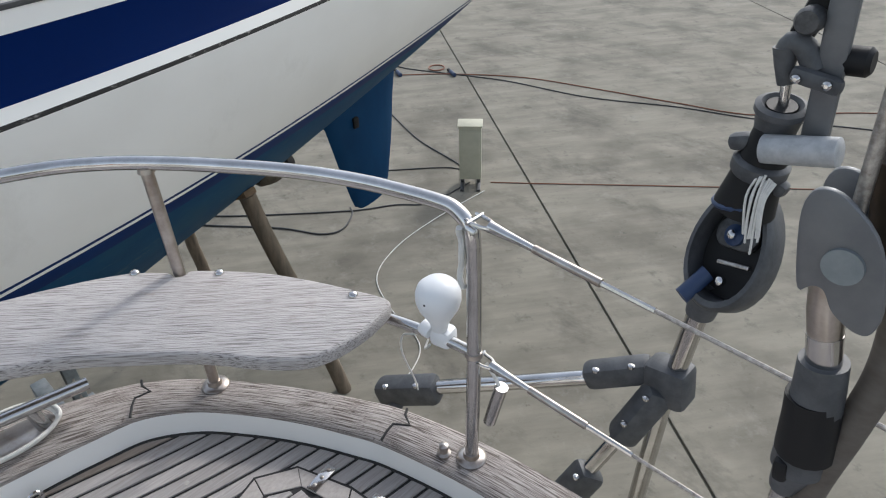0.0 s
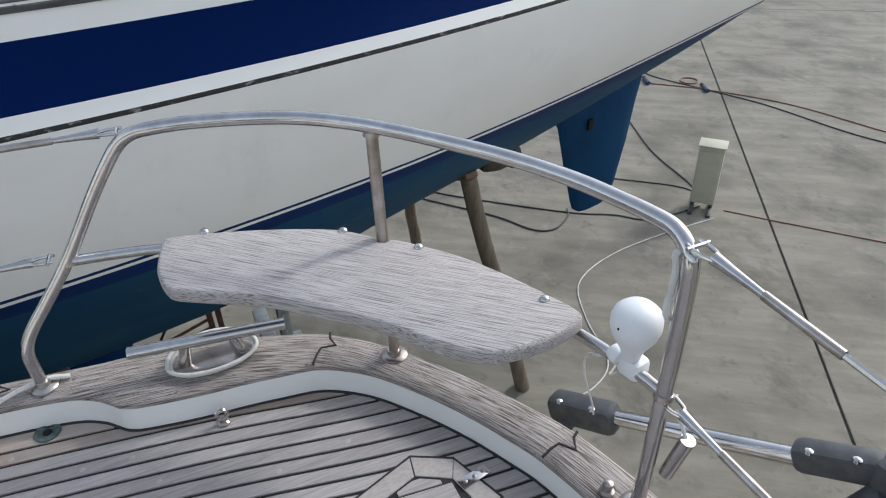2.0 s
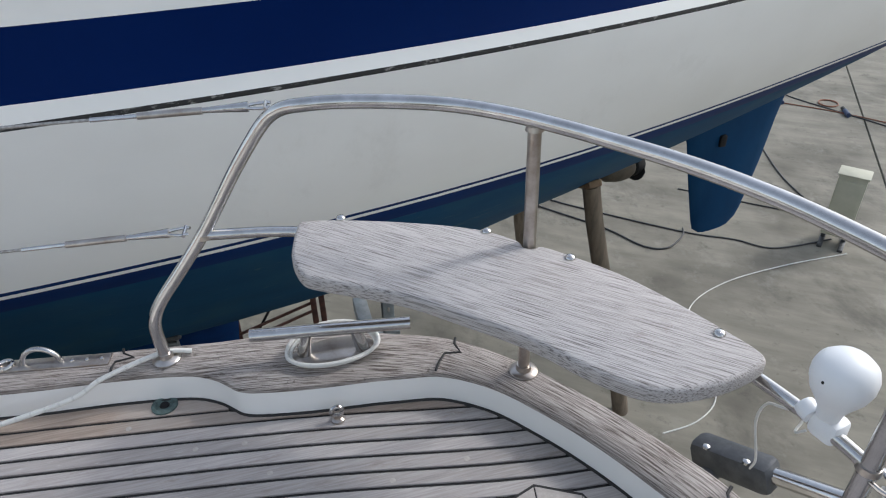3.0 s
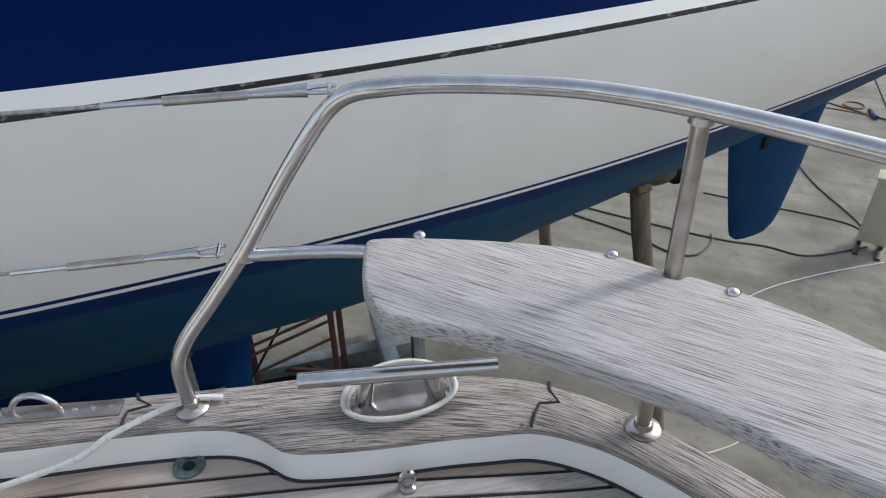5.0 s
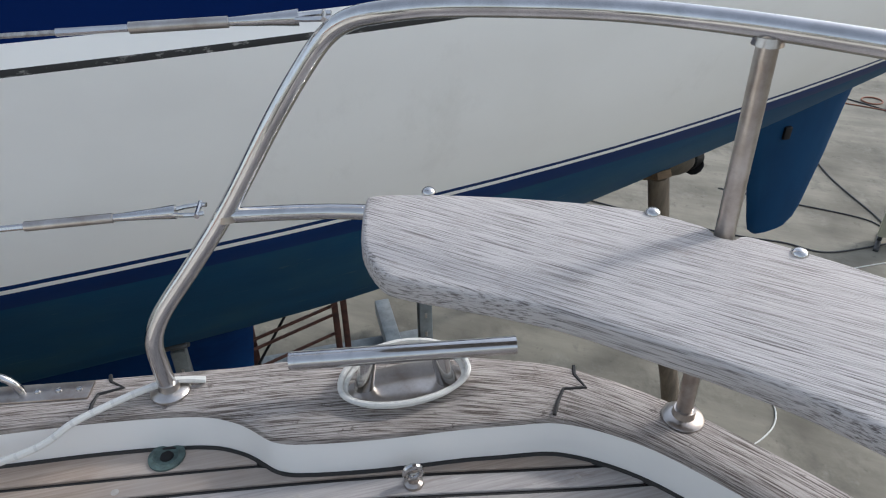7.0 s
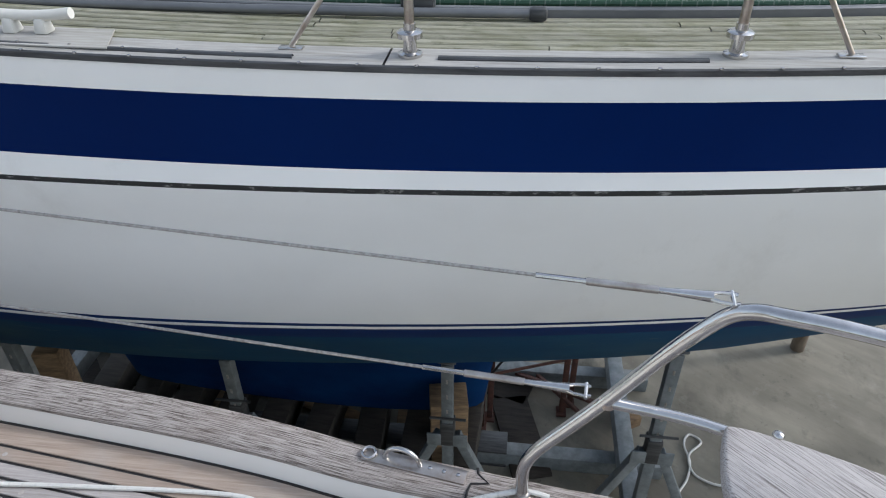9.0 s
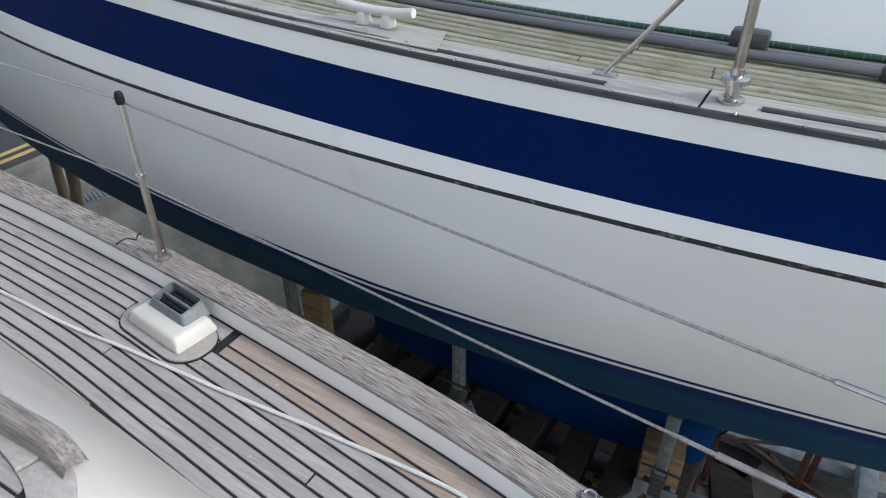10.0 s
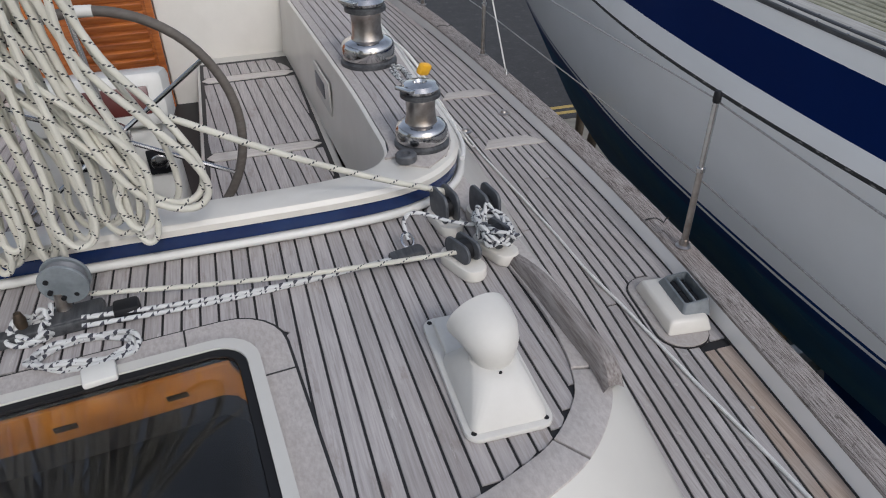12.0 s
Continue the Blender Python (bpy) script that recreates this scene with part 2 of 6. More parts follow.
def flecks(m, colour, scale, lo, hi, amount, stretch=(1, 1, 1)):
    """Adds a layer of small stains with sharp edges."""
    nd, lk = m.node_tree.nodes, m.node_tree.links
    p = nd["Principled BSDF"]
    tc, mp, n = nd.new("ShaderNodeTexCoord"), nd.new("ShaderNodeMapping"), nd.new("ShaderNodeTexNoise")
    mp.inputs["Scale"].default_value = stretch
    n.inputs["Scale"].default_value, n.inputs["Detail"].default_value, n.inputs["Roughness"].default_value = scale, 9.0, 0.72
    lk.new(tc.outputs["Object"], mp.inputs[0])
    lk.new(mp.outputs[0], n.inputs["Vector"])
    r, mx = nd.new("ShaderNodeMapRange"), nd.new("ShaderNodeMixRGB")
    r.inputs[1].default_value, r.inputs[2].default_value, r.inputs[4].default_value = lo, hi, amount
    lk.new(n.outputs["Fac"], r.inputs[0])
    lk.new(r.outputs[0], mx.inputs[0])
    lk.new(p.inputs["Base Color"].links[0].from_socket, mx.inputs[1])
    mx.inputs[2].default_value = (*colour, 1)
    lk.new(mx.outputs[0], p.inputs["Base Color"])


flecks(CONCRETE, (0.07, 0.065, 0.055), 9, 0.61, 0.70, 0.6)
flecks(CONCRETE, (0.30, 0.287, 0.245), 2.6, 0.56, 0.68, 0.5)
flecks(CONCRETE, (0.085, 0.078, 0.064), 0.8, 0.53, 0.66, 0.6, (1, 1.6, 1))
flecks(CONCRETE, (0.075, 0.07, 0.058), 3.5, 0.58, 0.68, 0.55)
flecks(CONCRETE, (0.05, 0.047, 0.04), 34, 0.64, 0.70, 0.6)
flecks(NTEAK, (0.07, 0.075, 0.03), 14, 0.55, 0.66, 0.45, (1.5, 0.8, 1))
flecks(TEAK, (0.22, 0.175, 0.145), 9, 0.57, 0.68, 0.6, (2, 0.5, 1))
flecks(TEAK, (0.60, 0.57, 0.54), 30, 0.60, 0.68, 0.5, (3, 0.4, 1))
flecks(CAP, (0.06, 0.045, 0.038), 40, 0.60, 0.66, 0.7, (1, 1, 1))
flecks(ASPHALT, (0.11, 0.107, 0.10), 6, 0.56, 0.68, 0.6)
flecks(SEATWOOD, (0.30, 0.25, 0.22), 14, 0.57, 0.68, 0.45)
flecks(HULLWHITE, (0.50, 0.48, 0.42), 3.0, 0.60, 0.75, 0.18, (1, 0.7, 0.5))
flecks(ANTIFOUL, (0.10, 0.15, 0.15), 9, 0.60, 0.68, 0.5, (1, 0.35, 2.5))


# ---- building helpers ----
BASE = {}


def thing(name, at=(0, 0, 0), label="", category="", group="", kind=""):
    ob = new(name)
    ob.empty_display_size = 0.05
    ob.location = at
    BASE[ob.name] = Vector(at)
    return tagged(ob, label, category, group, kind)


def part(name, bm, material, parent=None, label="", smooth=True, at=None):
    """Links a bmesh, given in world coordinates, as one mesh under its parent. The mesh starts at its parent's base."""
    base = BASE[parent.name] if parent else Vector(at or (0, 0, 0))
    me = bpy.data.meshes.new(name)
    bmesh.ops.translate(bm, verts=bm.verts, vec=-base)
    bm.normal_update()
    bm.to_mesh(me)
    bm.free()
    for m in material if isinstance(material, (list, tuple)) else [material]:
        me.materials.append(m)
    if smooth:
        me.shade_smooth()
        me.set_sharp_from_angle(angle=radians(38))
    ob = new(name, me)
    BASE[ob.name] = base
    if parent:
        ob.parent = parent
    else:
        ob.location = base
    if label:
        ob["label"] = label
    return ob


def curve(points, n=6, closed=False):
    """A smooth line through control points (Catmull-Rom)."""
    p = [Vector(q) for q in points]
    k = len(p)
    out = []
    for i in range(k if closed else k - 1):
        a, b, c, d = (p[(i + j) % k] if closed else p[min(max(i + j, 0), k - 1)] for j in (-1, 0, 1, 2))
        for s in range(n):
            t = s / n
            out.append(0.5 * (2 * b + (c - a) * t + (2 * a - 5 * b + 4 * c - d) * t * t + (3 * b - a - 3 * c + d) * t ** 3))
    if not closed:
        out.append(p[-1])
    return out


def tube(points, r, n=10, closed=False, bm=None, taper=None):
    """A round bar swept along points, with UV: metres along, share round."""
    bm = bm or bmesh.new()
    uv = bm.loops.layers.uv.verify()
    p = [Vector(q) for q in points]
    k = len(p)
    rings, dist, run = [], [], 0.0
    side = None
    for i in range(k):
        a, b = p[i - 1 if (i or closed) else 0], p[(i + 1) % k if closed else min(i + 1, k - 1)]
        d = (b - a).normalized() if (b - a).length > 1e-9 else Vector((0, 0, 1))
        if side is None:
            side = d.cross(Vector((0, 0, 1)) if abs(d.z) < 0.9 else Vector((1, 0, 0))).normalized()
        side = (side - d * side.dot(d)).normalized()
        up = d.cross(side)
        if i:
            run += (p[i] - p[i - 1]).length
        rr = r * (taper[0] + (taper[1] - taper[0]) * i / max(k - 1, 1)) if taper else r
        rings.append([bm.verts.new(p[i] + rr * (math.cos(w) * side + math.sin(w) * up)) for w in (2 * math.pi * j / n for j in range(n))])
        dist.append(run)
    for i in range(k if closed else k - 1):
        a, b = rings[i], rings[(i + 1) % k]
        d1 = dist[i + 1] if i + 1 < k else dist[i] + (p[0] - p[-1]).length
        for j in range(n):
            f = bm.faces.new((a[j], a[(j + 1) % n], b[(j + 1) % n], b[j]))
            for lp, (u, v) in zip(f.loops, ((dist[i], j / n), (dist[i], (j + 1) / n), (d1, (j + 1) / n), (d1, j / n))):
                lp[uv].uv = (u, v)
    if not closed:
        bm.faces.new(rings[0][::-1])
        bm.faces.new(rings[-1])
    return bm


def lathe(profile, at=(0, 0, 0), n=24, axis=(0, 0, 1), bm=None):
    """Turns (radius, height) pairs round an axis."""
    bm = bm or bmesh.new()
    q = Vector((0, 0, 1)).rotation_difference(Vector(axis).normalized())
    rings = []
    for r, h in profile:
        r = max(r, 0.0004)
        rings.append([bm.verts.new(Vector(at) + q @ Vector((r * math.cos(w), r * math.sin(w), h))) for w in (2 * math.pi * j / n for j in range(n))])
    for a, b in zip(rings, rings[1:]):
        for j in range(n):
            bm.faces.new((a[j], a[(j + 1) % n], b[(j + 1) % n], b[j]))
    bm.faces.new(rings[0][::-1])
    bm.faces.new(rings[-1])
    return bm


def block(size, m=None, bevel=0.004, bm=None, top=1.0, seg=2):
    """A bevelled box centred on the pose m; top: share by which its upper face narrows."""
    made = bmesh.new()
    bmesh.ops.create_cube(made, size=1.0)
    for v in made.verts:
        k = top if v.co.z > 0 else 1.0
        v.co = Vector((v.co.x * size[0] * k, v.co.y * size[1] * k, v.co.z * size[2]))
    if bevel:
        bmesh.ops.bevel(made, geom=made.edges[:], offset=min(bevel, 0.45 * min(size)), segments=seg, affect="EDGES", profile=0.5)
    made.transform(m or Matrix())
    if bm is None:
        return made
    me = bpy.data.meshes.new("tmp")
    made.to_mesh(me)
    made.free()
    bm.from_mesh(me)
    bpy.data.meshes.remove(me)
    return bm


def slab(outline, z0, z1, bevel=0.006, seg=2):
    """A flat plate of a given outline (x, y), with rounded edges."""
    bm = bmesh.new()
    lo = [bm.verts.new((p[0], p[1], z0)) for p in outline]
    f = bm.faces.new(lo)
    if f.calc_area() and f.normal.z > 0:
        f.normal_flip()
    ex = bmesh.ops.extrude_face_region(bm, geom=[f])
    bmesh.ops.translate(bm, verts=[v for v in ex["geom"] if isinstance(v, bmesh.types.BMVert)], vec=(0, 0, z1 - z0))
    bmesh.ops.recalc_face_normals(bm, faces=bm.faces)
    if bevel:
        rim = [e for e in bm.edges if abs(e.verts[0].co.z - e.verts[1].co.z) < 1e-6]
        bmesh.ops.bevel(bm, geom=rim, offset=bevel, segments=seg, affect="EDGES", profile=0.5)
    return bm


def grid(rows, bm=None, closed=False, mats=None):
    """A skin over rows of points."""
    bm = bm or bmesh.new()
    vs = [[bm.verts.new(p) for p in row] for row in rows]
    for i, (a, b) in enumerate(zip(vs, vs[1:])):
        m = len(a)
        for j in range(m if closed else m - 1):
            try:
                f = bm.faces.new((a[j], a[(j + 1) % m], b[(j + 1) % m], b[j]))
                if mats:
                    f.material_index = mats[i]
            except ValueError:
                pass
    return bm


def between(a, b, size, bevel=0.004, turn=0.0):
    """A bar of square section from a to b."""
    a, b = Vector(a), Vector(b)
    d = b - a
    q = d.to_track_quat("Z", "Y").to_matrix().to_4x4()
    return block((size[0], size[1], d.length), Matrix.Translation((a + b) / 2) @ q @ pose(0, 0, 0, 0, 0, turn), bevel)


def plank(samples, z, thick=0.006):
    """One deck plank from rows (y, x left, x right)."""
    rows = []
    for y, a, b in samples:
        e = min(0.0012, (b - a) * 0.3)
        rows.append([(a, y, z - thick), (a, y, z - 0.0012), (a + e, y, z), (b - e, y, z), (b, y, z - 0.0012), (b, y, z - thick)])
    bm = grid(rows)
    for row in (0, -1):
        bm.verts.ensure_lookup_table()
        ring = bm.verts[:6] if row == 0 else bm.verts[-6:]
        bm.faces.new(ring)
    bmesh.ops.recalc_face_normals(bm, faces=bm.faces)
    return bm


def lay(owner, lines, left, right, y0, y1, z, gap=0.005, step=0.06, cuts=(), name="plank", material=None, fine=-9.0):
    """Planks between following seam lines (functions of y), trimmed to left(y) and right(y), and cut at butt joints."""
    made = []
    for k, (fa, fb) in enumerate(zip(lines, lines[1:])):
        run = []
        ends = [c for kk, c in cuts if kk == k]
        y = y0
        while y <= y1 + 1e-6:
            a, b = max(fa(y) + gap / 2, left(y)), min(fb(y) - gap / 2, right(y))
            cut = [c for c in ends if y - step < c <= y]
            if cut and len(run) > 1:
                run.append((cut[0] - gap / 2, run[-1][1], run[-1][2]))
                made.append(run)
                run = [(cut[0] + gap / 2, a, b)] if b - a > 0.006 else []
            elif b - a > 0.004:
                run.append((y, a, b))
            elif len(run) > 1:
                made.append(run)
                run = []
            y += step if y >= fine else 0.006
        if len(run) > 1:
            made.append(run)
    for run in made:
        part(name, plank(run, z), material or TEAK, owner, smooth=False)


def ip(xs, ys):
    return lambda v: float(np.interp(v, xs, ys))

# ---- yard ----
CAPZ, DECK, TRUNK, SEATZ = 2.97, 2.88, 3.40, 3.33
ground = part("ground", grid([[(-400, -400, -0.02), (400, -400, -0.02)], [(-400, 400, -0.02), (400, 400, -0.02)]]), JOINT, smooth=False)
tagged(ground, "concrete boatyard ground with dark dirty joints", "ground", kind="structure")
SLABTURN = Matrix.Rotation(radians(-36.3), 4, "Z")


def concrete_slab(u, v, w, h):
    """A cast slab, in metres along and across the joints."""
    bm = block((w - 0.022, h - 0.022, 0.1), SLABTURN @ Matrix.Translation((u + w / 2, v + h / 2, -0.05)), 0.008)
    part("slab", bm, CONCRETE, ground, smooth=False)


for iu in range(-3, 4):
    for iv in range(-5, 4):
        concrete_slab(2.4 + 14 * iu, -2.12 + 7.0 * iv, 14, 7.0)
road = part("road", slab([(-60, 10.9), (60, 9.2), (60, 60), (-60, 60)], 0.0, 0.012, 0), ASPHALT, smooth=False)
tagged(road, "dark asphalt road past the bows", "road", kind="structure")
for off in (0.25, 0.47):
    line = part("road_line", slab([(-30, 10.05 + off + 0.85), (30, 10.05 + off - 0.85), (30, 10.15 + off - 0.85), (-30, 10.15 + off + 0.85)], 0.012, 0.016, 0), YELLOW, smooth=False)
    tagged(line, "worn yellow line painted along the asphalt edge", "road line", "yellow lines", "structure")
drain = thing("drain_grating", (4.95, 8.3, 0), "dark metal drain grating let into the concrete", "grating")
part("frame", block((1.2, 0.26, 0.012), pose(4.95, 8.3, 0.006, 0, 0, -20), 0.003), GALV, drain)
for i in range(22):
    part("bar", block((0.02, 0.22, 0.012), pose(4.95, 8.3, 0, 0, 0, -20) @ pose(-0.55 + i * 0.0525, 0, 0.014), 0.002), TRACK, drain)

# ---- own boat: outline of the cap rail, starboard side: outer edge and width ----
RIM = curve([(0.0, -0.735, 0.12), (0.40, -0.715, 0.115), (0.73, -0.685, 0.11), (0.98, -0.628, 0.105), (1.10, -0.576, 0.10), (1.22, -0.512, 0.095), (1.345, -0.434, 0.095), (1.468, -0.342, 0.10),
             (1.572, -0.228, 0.12), (1.635, -0.095, 0.15), (1.688, 0.06, 0.18), (1.715, 0.20, 0.182), (1.727, 0.275, 0.170), (1.735, 0.345, 0.118), (1.745, 0.42, 0.095), (1.768, 0.58, 0.09),
             (1.80, 0.81, 0.095), (1.86, 1.1, 0.10), (1.91, 1.43, 0.105), (1.965, 2.0, 0.10), (2.01, 2.55, 0.095), (2.05, 3.2, 0.098), (2.068, 3.9, 0.105), (2.06, 5.2, 0.11), (2.0, 6.5, 0.115),
             (1.80, 8.6, 0.115), (1.35, 10.8, 0.11), (0.6, 12.4, 0.11), (0.02, 13.0, 0.1)], 8)
OUTER, INNER = [], []
for i, p in enumerate(RIM):
    a, b = RIM[max(i - 1, 0)], RIM[min(i + 1, len(RIM) - 1)]
    d = Vector((b.x - a.x, b.y - a.y)).normalized()
    OUTER.append(Vector((p.x, p.y)))
    INNER.append(Vector((max(p.x - d.y * p.z, 0.0), p.y + d.x * p.z)))
aft = [q for q in INNER if q.y < 12]
edge = ip([q.y for q in aft], [q.x for q in aft])
RUNS = [0.0]
for a, b in zip(RIM, RIM[1:]):
    RUNS.append(RUNS[-1] + (Vector((b.x, b.y)) - Vector((a.x, a.y))).length)

hull = thing("own_hull", (0, 6, 0), "white hull and bulwark of the yacht underfoot", "hull", kind="structure")


def skin(zs, outs, mirror=1):
    """Hull sides under the rim."""
    rows = []
    for z, k in zip(zs, outs):
        rows.append([(mirror * (o.x * k if k < 1 else o.x - 0.012), o.y * k + (1 - k) * 5.0, z) for o in OUTER])
    return grid(rows)


for side in (1, -1):
    bm = skin((2.94, 2.6, 2.0, 1.5, 1.0), (1, 0.985, 0.95, 0.8, 0.2), side)
    bmesh.ops.recalc_face_normals(bm, faces=bm.faces)
    part("topside", bm, GEL, hull)
    part("bulwark", grid([[(side * q.x, q.y, z) for q in INNER] for z in (2.955,)] + [[(side * max(q.x - d, 0), q.y, z) for q in INNER] for z, d in ((DECK + 0.05, 0.002), (DECK + 0.004, 0.005), (DECK - 0.03, 0.006))] + [[(side * max(q.x - 0.006, 0), q.y, DECK - 0.03) for q in INNER]]), HULLWHITE, hull, "white painted inner bulwark")
part("keel", block((0.35, 2.6, 1.3), pose(0, 5.5, 0.8), 0.1), ANTIFOUL, hull)

caprail = thing("cap_rail", (1.7, 0, CAPZ), "weathered grey teak cap rail with cracked grain on the bulwark", "cap rail", kind="structure")


def cap_piece(s0, s1, mirror=1):
    """A length of the cap rail between two distances along the rim."""
    idx = [i for i, s in enumerate(RUNS) if s0 < s < s1]
    if len(idx) < 2:
        return
    bm = bmesh.new()
    uv = bm.loops.layers.uv.verify()
    rows, us = [], []

    def at(s):
        return [float(np.interp(s, RUNS, [q[k] for q in side])) for side in (OUTER, INNER) for k in (0, 1)]
    stations = [s0 + 0.0003] + [RUNS[i] for i in idx] + [s1 - 0.0003]
    for s in stations:
        ox, oy, ix, iy = at(s)
        o, n = Vector((ox, oy)), Vector((ix, iy))
        w = (n - o).length
        row = []
        for f, z in ((0.0, -0.045), (-0.04, -0.03), (-0.03, -0.008), (0.05, 0.0), (0.35, 0.004), (0.7, 0.004), (0.93, -0.001), (1.01, -0.008), (1.01, -0.020), (0.95, -0.024)):
            q = o.lerp(n, f)
            row.append((bm.verts.new((mirror * q.x, q.y, CAPZ + z)), (s, f * w - z)))
        rows.append(row)
    for a, b in zip(rows, rows[1:]):
        for j in range(len(a)):
            k = (j + 1) % len(a)
            four = (a[j], a[k], b[k], b[j])
            f = bm.faces.new([v for v, _ in four])
            for lp, (_, t) in zip(f.loops, four):
                lp[uv].uv = t
    for row, flip in ((rows[0], 1), (rows[-1], -1)):
        f = bm.faces.new([v for v, _ in row][::flip])
        for lp, (_, t) in zip(f.loops, row[::flip]):
            lp[uv].uv = t
    bmesh.ops.recalc_face_normals(bm, faces=bm.faces)
    part("rail_plank", bm, CAP, caprail)


def along(y, x=None):
    """Distance along the rim at which its outer edge reaches y (or x, at the stern)."""
    best = min(range(len(OUTER)), key=lambda i: abs(OUTER[i].x - x) + (0 if OUTER[i].y < 0 else 9) if x is not None else abs(OUTER[i].y - y) + (0 if OUTER[i].x > 1.2 and OUTER[i].y < 11 else 9))
    return RUNS[best]


JOINTS = [0.0, along(0, 0.985), along(-0.245), along(0.56), along(2.72), along(5.6), along(8.6), RUNS[-1] - 0.02]
for a, b in zip(JOINTS, JOINTS[1:]):
    cap_piece(a, b)
    cap_piece(a, b, -1)

# stepped black joints in the rail
for s_ in JOINTS[1:6]:
    def rim(d, f):
        o = [float(np.interp(s_ + d, RUNS, [q[k] for q in OUTER])) for k in (0, 1)]
        n_ = [float(np.interp(s_ + d, RUNS, [q[k] for q in INNER])) for k in (0, 1)]
        return (o[0] + (n_[0] - o[0]) * f, o[1] + (n_[1] - o[1]) * f, CAPZ + (0.004 if 0.2 < f < 0.8 else 0.001))
    part("joint", tube([rim(0.012, -0.03), rim(0.006, 0.16), rim(-0.022, 0.40), rim(0.018, 0.52), rim(0.022, 0.75), rim(0.022, 1.012)], 0.0034, 6), CAULK, caprail, "black stepped joint")

# ---- decks ----
deck = thing("deck", (0, 2, DECK), "weathered grey teak deck planking with black seams", "deck", kind="structure")
low = [q for q in INNER if q.y < 12.2]
part("caulking", grid([[(s * max(q.x - 0.001, 0.0), q.y, DECK - 0.005) for q in low] for s in (1, -1)]), CAULK, deck, "black deck caulking", smooth=False)
part("seam", tube([(q.x - 0.006, q.y, DECK - 0.001) for q in low if q.x > 0.3 and q.y < 6], 0.0055, 6), CAULK, deck, "black seam along the bulwark")
PITCH = 0.0445
side_line = curve([(1.455, -0.75, 0), (1.50, -0.3, 0), (1.60, 0.2, 0), (1.70, 0.87, 0), (1.765, 1.38, 0), (1.84, 2.03, 0), (1.905, 2.7, 0), (1.94, 3.86, 0), (1.92, 5.2, 0), (1.86, 6.9, 0), (1.6, 9.0, 0), (1.1, 11.5, 0)], 6)
g = ip([q.y for q in side_line], [q.x for q in side_line])
# foot of the raised aft cabin, outside of which the side deck runs
foot = ip([0.98, 1.0, 1.05, 1.15, 1.35, 1.6, 2.0, 2.4, 3.05, 3.8, 5.0, 7.0, 9.0], [0.0, 0.9, 1.12, 1.25, 1.32, 1.352, 1.388, 1.425, 1.472, 1.53, 1.52, 1.42, 1.2])


def seam(k):
    return lambda y: g(y) + (0.05 if k == 0 else 0) - PITCH * k


CUTS = [(6, 2.38), (3, 3.35), (9, 2.95), (5, 1.5), (7, 3.9), (8, 0.9), (11, 0.35), (2, 2.5), (4, 4.9), (10, 0.2), (13, 0.6)]
lines = [seam(k) for k in range(24, -1, -1)]
keep_out = lambda y: 0.42 if y < 0.98 else foot(y)
lay(deck, lines[:-2], keep_out, lambda y: edge(y) - 0.004, -0.60, 7.5, DECK, gap=0.0088, step=0.025, fine=0.08, cuts=[(23 - k, y) for k, y in CUTS])
lay(deck, lines[-3:], keep_out, lambda y: edge(y) - 0.004, 2.1, 7.5, DECK, gap=0.0088, step=0.025)
lay(deck, lines[-3:], keep_out, lambda y: edge(y) - 0.004, -0.60, 2.08, DECK, gap=0.0088, step=0.025, fine=0.08, material=TEAK_WARM)
pq = random.Random(6)
plug = slab([(0.0065 * math.cos(a), 0.0065 * math.sin(a)) for a in (2 * math.pi * i / 14 for i in range(14))], -0.002, 0.0006, 0)
plug_part = part("plug", plug, TEAK_PALE, deck, "round teak plug", smooth=False)
plug_part.location = Vector((g(0.3) - PITCH * 3.5, 0.3, DECK)) - BASE[deck.name]
plug_part.data.transform(Matrix.Translation(BASE[deck.name]))
for k in range(1, 16):
    for y in np.arange(-0.45 + 0.13 * (k % 3), 3.6, 0.42):
        x = g(y) - PITCH * (k + 0.5)
        if (y > 0.9 and x < foot(y) + 0.02) or x > edge(y) - 0.03 or pq.random() < 0.25 or (y < 0.2 and x < 1.2):
            continue
        dup = new("plug", plug_part.data)
        dup.parent = deck
        dup.location = Vector((x, y + 0.05 * pq.random(), DECK)) - BASE[deck.name]

# stern hatch in the deck with its mitred margin
laz = thing("lazarette_hatch", (0.7, -0.2, DECK), "flush teak deck hatch with mitred margin and steel hinges", "deck hatch")
HC = [(1.17, -0.29), (1.12, -0.38), (0.98, -0.43), (0.30, -0.50), (0.30, 0.15), (1.02, 0.15)]
part("seam", slab(HC, DECK - 0.002, DECK + 0.0015, 0), CAULK, laz, smooth=False)


def inset(poly, d):
    c = Vector((sum(p[0] for p in poly) / len(poly), sum(p[1] for p in poly) / len(poly)))
    return [tuple(Vector(p) + (c - Vector(p)).normalized() * d) for p in poly]


ring_a, ring_b, ring_c = inset(HC, 0.008), inset(HC, 0.062), inset(HC, 0.068)
for i in range(len(HC)):
    j = (i + 1) % len(HC)
    q = [Vector(ring_a[i]), Vector(ring_a[j]), Vector(ring_b[j]), Vector(ring_b[i])]
    m = sum(q, Vector((0, 0))) / 4
    part("margin", slab([tuple(m + (v - m) * 0.988) for v in q], DECK - 0.002, DECK + 0.005, 0.001, 1), TEAK_PALE, laz, smooth=False)
inner = [p for p in ring_c]
ys = [p[1] for p in inner]


